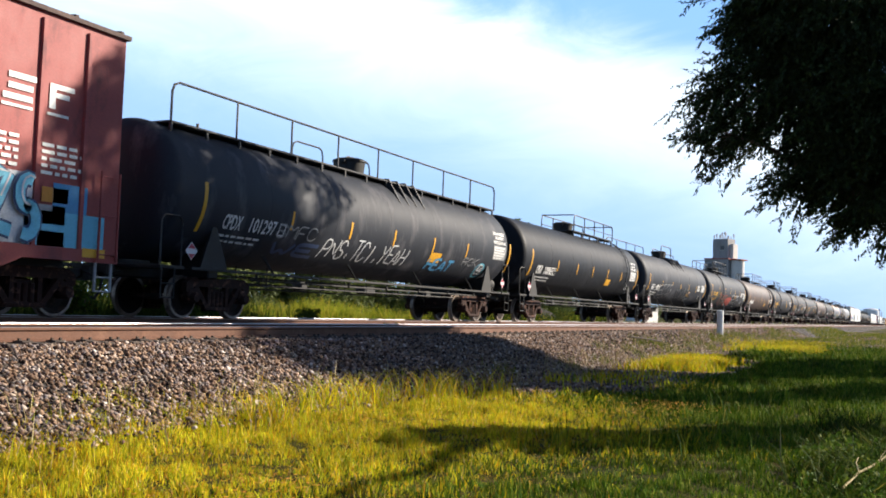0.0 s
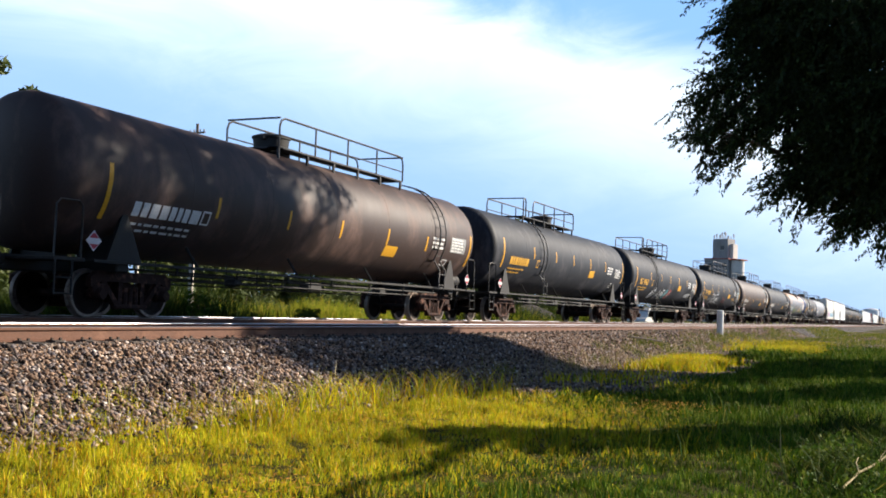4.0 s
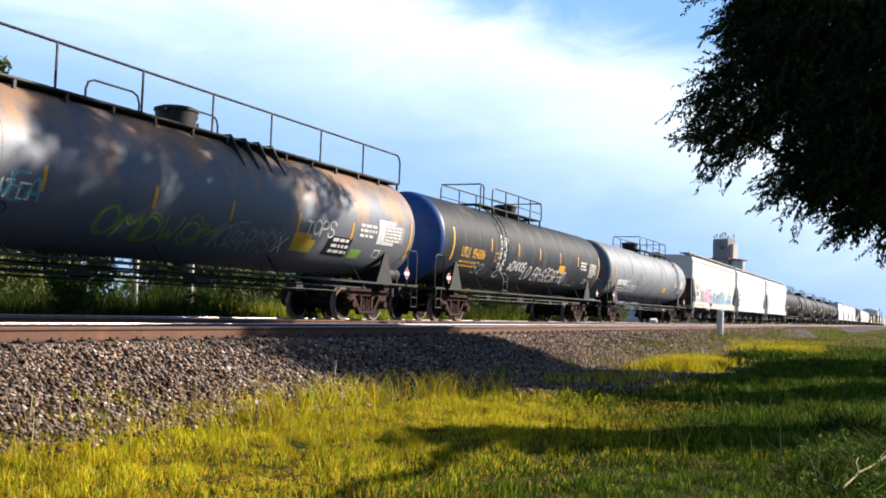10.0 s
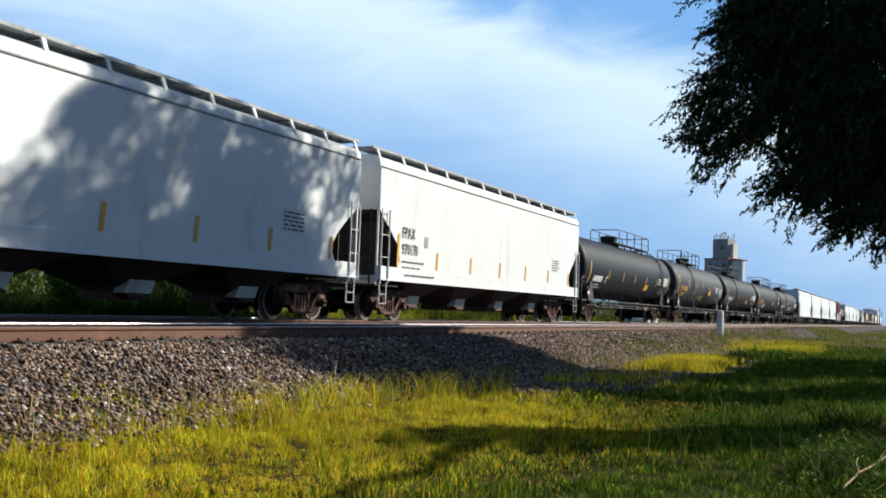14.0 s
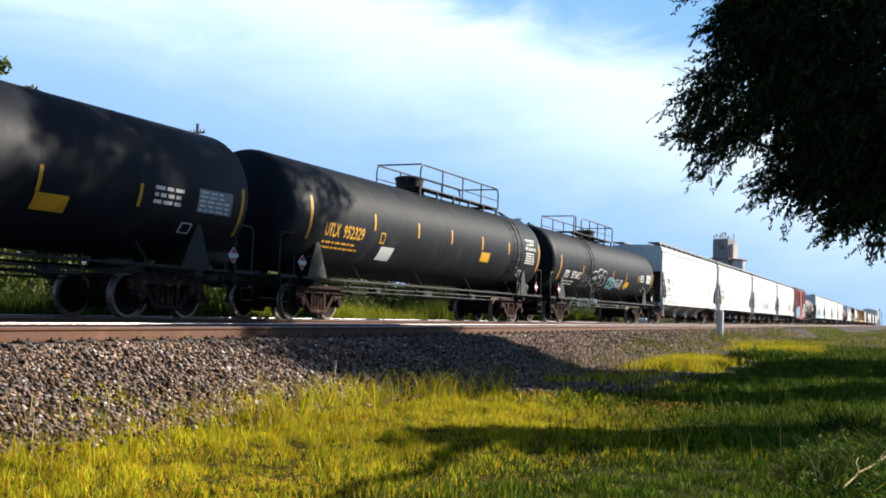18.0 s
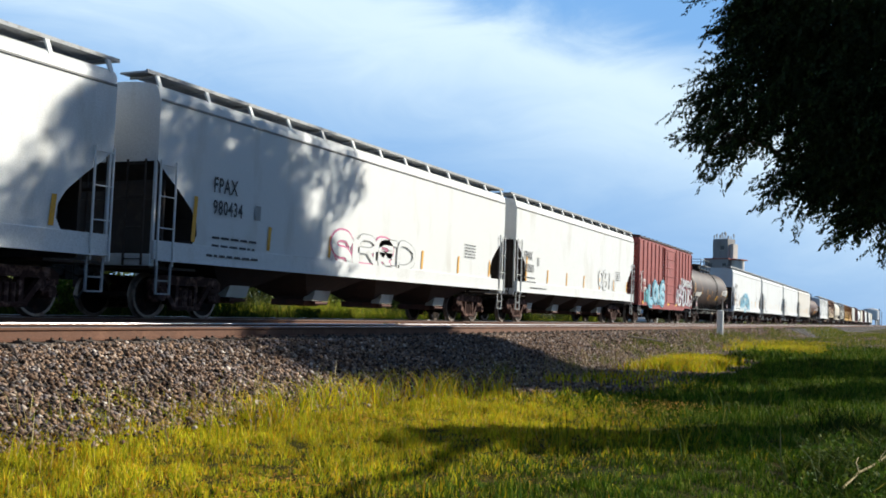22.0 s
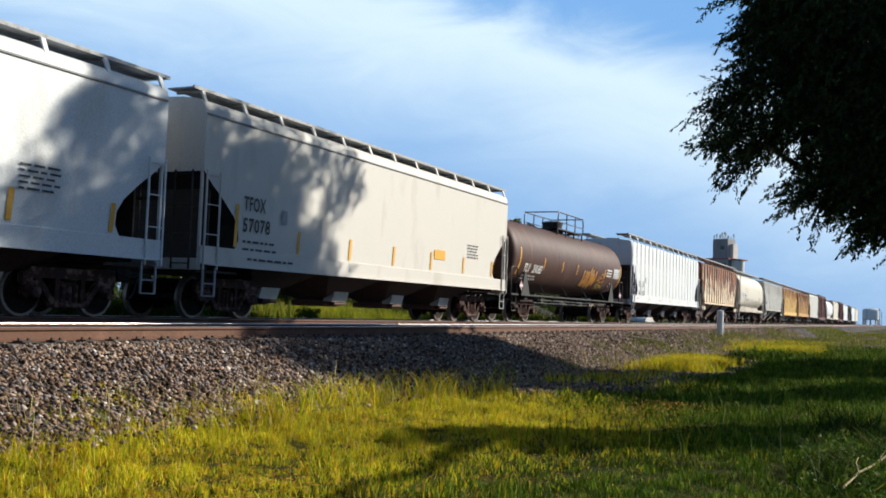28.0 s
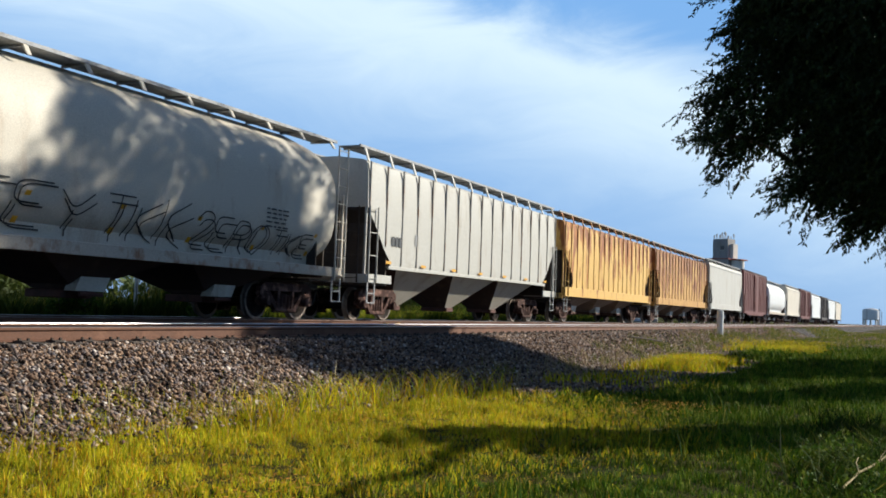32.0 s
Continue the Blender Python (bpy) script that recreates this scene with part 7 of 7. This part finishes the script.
def sprayed_tree():
    """The large tree whose boughs hang into view."""
    rng = random.Random(5)
    tree = thing("shade_tree", "large leafy tree with drooping dark foliage beside the track", "tree")
    g = Geo()
    base, fork = Vector((28.6, -1.2, -0.95)), Vector((28.4, -0.9, 2.6))
    g.tube([base - Vector((0, 0, 0.3)), base, base.lerp(fork, 0.5) + Vector((0.08, -0.06, 0)), fork], 0.38, 12, 0.24)
    part("trunk", g.mesh("trunk", [M_BARK], 50), tree, "rough grey-brown trunk")
    lobes = [(28.0, 3.75, 6.7, 1.5, 1.6, 1.35, 1300), (28.6, 2.0, 8.9, 2.2, 2.5, 2.2, 6000), (28.4, 0.7, 6.1, 1.9, 2.3, 1.5, 5600), (27.9, 3.5, 9.3, 1.1, 1.2, 1.5, 700), (28.2, 3.1, 11.0, 1.2, 1.3, 1.0, 600),
             (28.2, 0.9, 4.7, 1.5, 1.7, 0.8, 2000), (27.8, 4.3, 5.4, 0.9, 0.9, 0.5, 240), (28.0, 0.3, 3.5, 1.0, 1.1, 0.5, 520), (28.0, 2.4, 4.3, 0.9, 0.9, 0.4, 170)]
    for x, y, z, rx, ry, rz, n in lobes:
        g = Geo()
        limb_geo(g, fork, (x, y, z), 0.15, 0.04, rng)
        for k in range(9):
            u = Vector((rng.uniform(-1, 1), rng.uniform(-1, 1), rng.uniform(-1, 0.6))) * 0.85
            limb_geo(g, (x, y, z), (x + u.x * rx, y + u.y * ry, z + u.z * rz), 0.035, 0.008, rng, 4, 0.12)
        part("limb", g.mesh("limb", [M_BARK], 50), tree)
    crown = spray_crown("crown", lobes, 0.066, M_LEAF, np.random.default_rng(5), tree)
    crown["label"] = "dense hanging sprays of small leaves"
    return crown


CROWN = sprayed_tree()
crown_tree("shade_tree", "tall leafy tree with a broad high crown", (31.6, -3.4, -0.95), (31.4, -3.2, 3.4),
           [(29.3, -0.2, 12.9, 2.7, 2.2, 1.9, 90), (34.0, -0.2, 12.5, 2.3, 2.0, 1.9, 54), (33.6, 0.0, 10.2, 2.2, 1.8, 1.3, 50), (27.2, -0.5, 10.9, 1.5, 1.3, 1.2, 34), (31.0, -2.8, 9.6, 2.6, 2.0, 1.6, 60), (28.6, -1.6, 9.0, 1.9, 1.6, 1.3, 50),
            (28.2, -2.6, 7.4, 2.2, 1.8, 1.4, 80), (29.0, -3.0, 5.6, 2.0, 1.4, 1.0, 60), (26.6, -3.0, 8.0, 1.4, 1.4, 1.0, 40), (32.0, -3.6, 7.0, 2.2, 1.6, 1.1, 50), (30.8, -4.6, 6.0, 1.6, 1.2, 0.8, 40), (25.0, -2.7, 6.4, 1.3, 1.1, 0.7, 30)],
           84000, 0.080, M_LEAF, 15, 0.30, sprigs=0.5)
crown_tree("shade_tree", "leafy tree that shades the grass", (21.6, -7.6, -0.95), (21.4, -7.4, 2.6),
           [(17.2, -3.4, 4.3, 0.8, 0.95, 0.44, 30), (17.8, -4.0, 4.4, 0.8, 1.0, 0.46, 32), (18.2, -4.7, 4.5, 0.85, 1.0, 0.46, 32), (19.0, -5.4, 4.7, 0.9, 0.9, 0.38, 32), (19.8, -6.2, 4.9, 1.0, 0.9, 0.4, 34), (20.6, -6.8, 5.0, 1.1, 0.9, 0.42, 34), (21.5, -7.4, 5.1, 1.1, 0.8, 0.4, 34)],
           100000, 0.12, M_LEAF, 6, 0.2, extra=[((16.6, -3.15, 4.2), (12.9, -3.35, 4.15), 0.10)])
crown_tree("shade_tree", "leafy tree that shades the grass", (28.8, -8.8, -0.95), (28.6, -8.4, 2.8),
           [(25.0, -0.4, 5.0, 0.8, 0.8, 0.39, 26), (26.2, -0.7, 5.0, 0.8, 0.8, 0.39, 28), (26.9, -1.5, 5.1, 0.8, 0.8, 0.39, 31), (26.8, -2.4, 5.2, 0.8, 0.75, 0.37, 31), (26.4, -3.3, 5.2, 0.8, 0.7, 0.34, 31), (25.5, -4.4, 5.3, 0.75, 0.65, 0.32, 28), (25.6, -5.2, 5.4, 0.75, 0.6, 0.3, 28), (26.0, -6.1, 5.5, 0.8, 0.65, 0.32, 31), (27.9, -7.0, 5.7, 1.0, 0.75, 0.34, 33), (30.0, -8.0, 5.8, 1.2, 0.85, 0.37, 36), (32.5, -9.1, 5.9, 1.4, 1.0, 0.41, 36)],
           110000, 0.15, M_LEAF, 17, 0.2)
crown_tree("shade_tree", "leafy tree that shades the grass", (43.0, -9.0, -0.95), (42.8, -8.8, 2.8),
           [(34.5, -6.0, 5.9, 1.2, 0.9, 0.41, 36), (36.7, -6.8, 6.0, 1.3, 1.0, 0.48, 41), (37.9, -7.6, 6.0, 1.4, 1.1, 0.51, 44), (38.1, -8.7, 6.0, 1.6, 1.2, 0.53, 46), (46.8, -4.4, 6.2, 1.3, 1.0, 0.46, 33), (42.1, -5.7, 6.2, 1.5, 1.1, 0.52, 39), (42.2, -7.0, 6.3, 1.8, 1.2, 0.57, 44), (44.8, -8.1, 6.4, 2.0, 1.3, 0.57, 46), (47.8, -9.3, 6.5, 2.2, 1.4, 0.63, 49), (31.6, -5.3, 5.7, 0.9, 0.7, 0.23, 10), (37.9, -5.7, 6.0, 1.2, 0.9, 0.41, 33), (42.7, -9.0, 6.2, 1.6, 1.2, 0.53, 44), (39.4, -7.0, 6.1, 1.4, 1.0, 0.46, 39)],
           170000, 0.19, M_LEAF, 7, 0.2)
# far trees behind the tracks
crown_tree("far_tree", "tall green tree behind the tracks", (47.0, 60.0, -1.0), (47.2, 60.2, 6.0),
           [(44, 60, 12.5, 5, 5, 4, 40), (50, 61, 13.5, 4.5, 5, 4.0, 40), (47, 60, 15.6, 4, 4, 2.6, 30), (53, 62, 10.5, 3, 3, 3, 24), (40, 58, 9, 4, 4, 4, 24)],
           22000, 0.30, M_FARLEAF, 8, 0.5)
crown_tree("far_tree", "green tree behind the tracks", (160.0, 61.0, -1.0), (160.2, 61.0, 6.0),
           [(157, 61, 11.0, 4, 4, 3, 24), (162, 62, 12.6, 4, 4, 3.4, 24), (166, 61, 9.5, 3, 3, 3, 18)], 9000, 0.45, M_FARLEAF, 9, 0.5)


def bush(x, y, z, r, h, count, seed, label, mat=None):
    rng, nr = random.Random(seed), np.random.default_rng(seed)
    b = thing("bush", label, "bush", "bushes behind the tracks")
    g = Geo()
    centres, radii = [], []
    for k in range(24):
        a, t = rng.uniform(0, 6.28), rng.uniform(0.2, 1.0)
        p = Vector((x + math.cos(a) * r * 0.8 * t, y + math.sin(a) * r * 0.8 * t, z + h * rng.uniform(0.12, 0.85)))
        centres.append(tuple(p))
        radii.append(r * rng.uniform(0.22, 0.4))
        limb_geo(g, (x, y, z - 0.1), p, 0.02, 0.006, rng, 3, 0.1)
    part("woody_stem", g.mesh("woody_stem", [M_BARK], 0), b)
    leaf_cloud("foliage", centres, radii, count, 0.06 if r < 1.2 else 0.14, mat or M_BUSH, nr, b, 0.1)
    return b


bush(18.8, 19.0, -0.7, 0.85, 1.7, 2600, 21, "rounded green bush in shade beyond the track")
bush(24.0, 19.0, -0.7, 0.62, 1.5, 1800, 22, "small yellow-green bush beyond the track")
bush(30.5, 19.4, -0.7, 0.5, 1.1, 1400, 23, "small yellow-green bush beyond the track")
for k in range(24):
    bush(13 + k * 3.3 + (k * 37 % 3), 30 + (k * 53 % 7), -0.9, 2.2 + (k % 3) * 0.5, (4.8 if k < 9 else 3.9) + (k * 29 % 4) * 0.45, 5200, 40 + k, "broad green shrub behind the weeds", M_FARLEAF)
for k in range(10):
    bush(110 + k * 26 + (k * 37 % 7), 44 + (k * 53 % 14), -1.0, 4.5 + (k % 3), 5.0 + (k * 29 % 4) * 0.6, 1800, 70 + k, "broad green shrub in the distance", M_FARLEAF)

# ---------------------------------------------------------------- things beside the track
M_POSTWHITE = paint("white_post_paint", (0.66, 0.68, 0.70), (0.45, 0.45, 0.44), 0.4, 0.6, grain=5.0, streak=0.5)
M_CONCRETE = paint("elevator_concrete", (0.31, 0.295, 0.29), (0.22, 0.21, 0.205), 0.5, 0.9, grain=0.25, fine=3.0, streak=0.6, bump=0.02)
M_PALE = paint("pale_concrete", (0.66, 0.61, 0.56), (0.52, 0.48, 0.44), 0.5, 0.9, grain=0.3, fine=3.0, streak=0.6, bump=0.02)
M_DARKGLASS = paint("dark_window_glass", (0.02, 0.025, 0.03), (0.03, 0.03, 0.035), 0.3, 0.12, grain=2.0, bump=0.0)
M_TRIMRED = paint("red_roof_trim", (0.30, 0.10, 0.07), (0.22, 0.08, 0.06), 0.4, 0.8)
M_TYRE = paint("tyre_rubber", (0.02, 0.02, 0.021), (0.04, 0.038, 0.036), 0.4, 0.85)
M_VANWHITE = paint("white_van_paint", (0.74, 0.74, 0.74), (0.62, 0.61, 0.6), 0.25, 0.3, coat=0.4)
M_CARRED = paint("red_car_paint", (0.42, 0.05, 0.03), (0.32, 0.04, 0.03), 0.25, 0.3, coat=0.5)
M_WOOD = paint("pole_wood", (0.13, 0.095, 0.07), (0.22, 0.18, 0.14), 0.5, 0.9, grain=3.0, streak=0.8)

g = Geo()
g.lathe([(-0.55, 0.17), (0.80, 0.17), (0.83, 0.165), (0.86, 0.10)], 2, (52.5, 8.7, 0.0), 20)
post = new("marker_post", g.mesh("marker_post", [M_POSTWHITE], 40))
tagged(post, "short thick white post standing in the ballast", "post")
for k, (x, y, h, r) in enumerate(((23.6, 21.2, 1.75, 0.055), (25.9, 21.0, 1.85, 0.085), (26.3, 21.3, 1.8, 0.05))):
    g = Geo()
    g.lathe([(-0.95, r), (h, r), (h + 0.02, r * 0.7)], 2, (x, y, 0.0), 12)
    tagged(new("fence_post", g.mesh("fence_post", [M_DIRTYWHITE], 40)), "slim white post among tall weeds", "post", "white posts in the weeds")
for x in (21.55, 22.15):
    g = Geo()
    g.box((x, 11.50, 0.012), (0.22, 0.05, 0.022), 0.006)
    tagged(new("rail_clip", g.mesh("rail_clip", [M_YELLOW], 0)), "small bright yellow clip on the rail", "rail clip", "yellow clips")
g = Geo()
g.tube([(33.6, 8.55, -0.30), (34.6, 8.3, -0.36), (36.0, 8.0, -0.46)], 0.035, 6)
tagged(new("broken_tie", g.mesh("broken_tie", [M_TIE], 0)), "dark broken timber lying on the ballast", "timber")


g = Geo()
g.tube([(7.95, 0.42, -0.78), (8.4, 0.33, -0.72), (8.9, 0.22, -0.70), (9.4, 0.10, -0.64)], 0.010, 6, 0.006)
g.tube([(8.4, 0.33, -0.72), (8.6, 0.36, -0.67), (8.8, 0.35, -0.65)], 0.006, 5, 0.003)
g.tube([(8.9, 0.22, -0.70), (9.1, 0.16, -0.62), (9.2, 0.05, -0.58)], 0.005, 5, 0.002)
tagged(new("dry_branch", g.mesh("dry_branch", [M_DRY], 40)), "thin pale dry branch lying in the long grass", "branch")


def gravel_pile():
    v, f, n, m = [], [], 26, 14
    for i in range(n + 1):
        for j in range(m + 1):
            u, w = i / n * 2 - 1, j / m * 2 - 1
            d = min(1.0, math.hypot(u, w))
            z = 2.0 * (1 - d) ** 0.8 * (1 + 0.25 * noise.noise(Vector((u * 3, w * 3, 3))))
            v.append((70 + u * 7.5, 25.5 + w * 3.0, -0.95 + max(0, z)))
    for i in range(n):
        for j in range(m):
            a = i * (m + 1) + j
            f.append((a, a + m + 1, a + m + 2, a + 1))
    me = bpy.data.meshes.new("gravel_pile")
    me.from_pydata(v, [], f)
    me.materials.append(M_BALLAST)
    return tagged(new("gravel_pile", me), "low heap of pale grey gravel", "gravel heap")


gravel_pile()


def vehicle(name, label, category, at, turn, mat, van):
    car = thing(name, label, category)
    car.location, car.rotation_euler = at, (0, 0, radians(turn))
    g = Geo()
    if van:
        prof = [(-2.6, 0.35), (2.6, 0.35), (2.65, 0.9), (2.35, 1.15), (1.75, 1.25), (1.15, 2.05), (0.9, 2.2), (-2.5, 2.2), (-2.62, 2.05)]
        wins = [((1.05, 1.3), (1.6, 1.3), (1.1, 1.95), (0.6, 1.95)), ((-0.2, 1.3), (0.5, 1.3), (0.5, 1.95), (-0.2, 1.95))]
        half = 0.95
    else:
        prof = [(-2.2, 0.32), (2.2, 0.32), (2.25, 0.65), (2.0, 0.85), (0.95, 0.95), (0.35, 1.38), (-1.0, 1.42), (-1.7, 1.0), (-2.2, 0.95)]
        wins = [((0.0, 0.98), (0.75, 0.98), (0.3, 1.32), (0.0, 1.32)), ((-1.3, 0.98), (-0.1, 0.98), (-0.1, 1.34), (-0.95, 1.34))]
        half = 0.85
    g.prism(prof, 1, -half, half)
    part("body", g.mesh("body", [mat], 0), car)
    for s in (-1, 1):
        for q in wins:
            w = Geo()
            w.prism(q, 1, s * (half - 0.02), s * (half + 0.012))
            part("side_window", w.mesh("side_window", [M_DARKGLASS], 0), car, "dark side window")
        for x in (-prof[1][0] * 0.62, prof[1][0] * 0.62):
            w = Geo()
            w.lathe([(-0.1, 0.2), (-0.11, 0.33), (0.11, 0.33), (0.1, 0.2)], 1, (x, s * (half - 0.08), 0.33), 18)
            wheel = part("wheel", w.mesh("wheel", [M_TYRE], 30), car)
            w = Geo()
            w.lathe([(-0.02, 0.19), (0.02, 0.19)], 1, (x, s * (half + 0.02), 0.33), 14)
            part("rim", w.mesh("rim", [M_GRATE], 0), wheel)
        w = Geo()
        w.box((prof[1][0] + 0.0, s * half * 0.7, 0.72), (0.08, 0.26, 0.14), 0.02)
        part("headlight", w.mesh("headlight", [M_POSTWHITE], 0), car)
    return car


vehicle("white_van", "white van parked behind the tracks", "van", (99.0, 24.0, -0.98), 180, M_VANWHITE, True)
vehicle("white_van", "white van parked behind the tracks", "van", (108.0, 26.0, -0.98), 180, M_VANWHITE, True)
vehicle("parked_car", "red car parked beyond the weeds", "car", (93.0, 49.0, -1.02), 180, M_CARRED, False)
vehicle("parked_car", "white car parked beyond the weeds", "car", (88.6, 46.5, -1.02), 180, M_VANWHITE, False)


# ---------------------------------------------------------------- grain elevator and the distance
def block(parent, name, c, s, mat, label="", bevel=0.05):
    g = Geo()
    g.box(c, s, bevel)
    return part(name, g.mesh(name, [mat], 0), parent, label)


def grain_elevator():
    e = thing("grain_elevator", "pale concrete grain elevator with a tall head house", "grain elevator", at=(384.0, 63.6, -1.0))
    e.rotation_euler = (0, 0, radians(-20))
    main = block(e, "bin_house", (0, 0, 11.75), (8.0, 9.6, 23.5), M_CONCRETE, "grey concrete bin house")
    g = Geo()
    g.lathe([(0, 2.4), (23.1, 2.4)], 2, (-0.6, -7.0, 0), 24)
    part("silo", g.mesh("silo", [M_PALE], 40), e, "pale round concrete silo")
    block(e, "roof_trim", (-0.6, -7.0, 23.3), (5.2, 5.2, 0.45), M_TRIMRED)
    block(e, "roof_trim", (0, 0, 23.7), (8.4, 10.0, 0.45), M_TRIMRED)
    head = block(e, "head_house", (0.0, -0.9, 27.5), (5.4, 6.2, 7.3), M_CONCRETE, "grey square head house")
    block(e, "lift_shaft", (0.6, -4.7, 26.6), (3.4, 1.4, 5.4), M_PALE)
    for k in range(12):
        g = Geo()
        x, y, h = -2.4 + (k % 2) * 4.6, -3.7 + (k // 2) * 1.1, 0.9 + (k * 37 % 5) * 0.30
        g.tube([(x, y, 31.0), (x, y, 31.2 + h)], 0.13, 5)
        if k % 3:
            g.box((x, y, 31.2 + h), (0.4, 0.42, 1.1))
        part("antenna", g.mesh("antenna", [M_GRATE], 0), e)
    for k, (y, z) in enumerate(((-3.4, 21.2), (2.4, 21.2), (-3.4, 16.5), (-0.5, 16.5), (2.4, 16.5), (-1.8, 27.8))):
        x = -4.02 if z < 24 else -2.72
        w = block(e, "window", (x, y, z), (0.12, 1.5, 1.5), M_DARKGLASS, "dark window opening", 0.0)
        block(w, "frame", (x - 0.02, y, z - 0.85), (0.2, 1.8, 0.2), M_PALE, "", 0.0)
    block(e, "shed", (-9.0, 3.5, 5.0), (10.0, 8.0, 10.0), M_CONCRETE, "lower annex")
    block(e, "shed_roof", (-9.0, 3.5, 10.2), (10.6, 8.6, 0.4), M_TRIMRED)
    return e


grain_elevator()


def water_tank():
    t = thing("storage_tank", "white round storage tank on short legs", "storage tank", at=(1000.0, 31.0, -1.2))
    g = Geo()
    g.lathe([(5.6, 6.4), (6.2, 7.2), (14.6, 7.2), (15.4, 6.4), (16.2, 2.6), (16.4, 0.3)], 2, (0, 0, 0), 36)
    part("tank", g.mesh("tank", [M_VANWHITE], 40), t, "white steel tank")
    for k in range(8):
        a = k * math.pi / 4
        g = Geo()
        g.tube([(6.4 * math.cos(a), 6.4 * math.sin(a), 0), (6.2 * math.cos(a), 6.2 * math.sin(a), 6.5)], 0.7, 8)
        part("leg", g.mesh("leg", [M_PALE], 0), t)
    return t


water_tank()


def utility_pole(x, y, h):
    p = thing("utility_pole", "weathered wooden utility pole with a cross arm", "utility pole", "poles behind the tracks", (x, y, -1.0))
    g = Geo()
    g.tube([(0, 0, -0.3), (0, 0, h)], 0.17, 10, 0.11)
    part("pole", g.mesh("pole", [M_WOOD], 40), p)
    block(p, "cross_arm", (0, 0, h - 0.7), (0.12, 1.5, 0.13), M_WOOD, "", 0.01)
    for y0 in (-0.65, -0.3, 0.3, 0.65):
        g = Geo()
        g.lathe([(h - 0.63, 0.03), (h - 0.55, 0.07), (h - 0.47, 0.05), (h - 0.42, 0.02)], 2, (0, y0, 0), 10)
        part("insulator", g.mesh("insulator", [M_GRATE], 40), p)
    return p


utility_pole(61.5, 50.0, 15.0)
utility_pole(430.0, 52.0, 14.0)
utility_pole(520.0, 12.2, 9.0)
utility_pole(640.0, 14.0, 9.0)
utility_pole(760.0, 26.0, 12.0)


def wood_behind():
    """Unseen trees added behind the camera to dim skylight and reflections: one mesh of leaf clumps."""
    rng = np.random.default_rng(31)
    n = 380
    cx = rng.uniform(-55, 9, n)
    c = np.stack([cx, -11 - rng.uniform(0, 9, n) + 0.04 * cx, rng.uniform(0.3, 7.5, n)], 1)
    ob = leaf_cloud("wood_edge", c, rng.uniform(1.4, 2.4, n), 46000, 0.36, M_LEAF, rng, None, 0.2)
    tagged(ob, "unseen dark green trees added behind the camera to dim the skylight", "woods", kind="stuff")


wood_behind()


def tree_line():
    """Far woods along the horizon: one mesh of small leaf clumps."""
    rng = np.random.default_rng(77)
    n = 500
    cx = rng.uniform(60, 1100, n)
    cy = 100 + cx * 0.06 + rng.uniform(0, 140, n)
    r = rng.uniform(3, 6, n)
    c = np.stack([cx, cy, rng.uniform(1.5, 5.5, n)], 1)
    ob = leaf_cloud("far_woods", c, r, 26000, 0.8, M_FARLEAF, rng, None, 0.2)
    tagged(ob, "low green woods along the horizon", "woods", kind="stuff")


tree_line()
# ---------------------------------------------------------------- what moves
# how far the train has run, in metres, by the second
RUN = [(0, 0.33), (1, 21.93), (2, 42.83), (3, 62.94), (5.5, 115.82), (6, 126.14), (7, 147.71), (8, 167.93), (9, 189.15), (10, 209.56), (11, 231.0), (12, 252.97),
       (13, 272.91), (14, 294.04), (16.5, 346.06), (17, 357.11), (18, 377.48), (19, 399.26), (20, 419.35), (21, 440.78), (22, 461.17), (23, 482.84), (24, 504.22),
       (25, 524.31), (25.5, 535.69), (27.5, 577.13), (28, 587.24), (29, 608.76), (30, 629.08), (31, 650.54), (32, 670.9)]
SPEED = 20.96


SWAY = [(0, 0.0, 0.0), (2, 0.02, -0.02), (5, -0.02, 0.01), (8, 0.02, 0.02), (11, -0.03, 0.0), (13, 0.04, -0.03), (15, 0.20, 0.02), (18, 0.24, 0.06), (20, 0.05, -0.04), (21.5, 0.0, 0.02),
        (22.5, -0.12, 0.0), (23.5, -0.34, 0.04), (25, -0.52, 0.0), (27, -0.50, -0.10), (28, -0.46, -0.22), (30, -0.30, -0.12), (32, -0.24, -0.06)]


def motions():
    # the hanging crown drifts in the wind
    walk(CROWN, [(t, pose(0, dy, dz)) for t, dy, dz in SWAY])
    for car, x0 in TRAIN:
        walk(car, [(t, pose(x0 - run, TRACK_Y, 0)) for t, run in RUN])
    home = dict((car.name, x0) for car, x0 in TRAIN)
    for wheel, car, x in WHEELSETS:
        # the wheels turn while their car goes by
        passing = home[car.name] / SPEED
        first, last = max(0.0, passing - 2.6), min(32.0, passing + 0.1)
        if last - first < 0.2:
            first, last = 0.0, min(32.0, 0.2)
        a, b = round(first * FPS), round(last * FPS)
        rows = [] if a == 0 else [(0, pose(x, 0, WHEEL_R))]
        turn = 0.0
        for k in range(a, b + 1):
            rows.append((k / FPS, pose(x, 0, WHEEL_R, 0, turn, 0)))
            turn -= math.degrees(SPEED / FPS / WHEEL_R)
        if b < 32 * FPS:
            rows.append((32, rows[-1][1]))
        walk(wheel, rows)


motions()
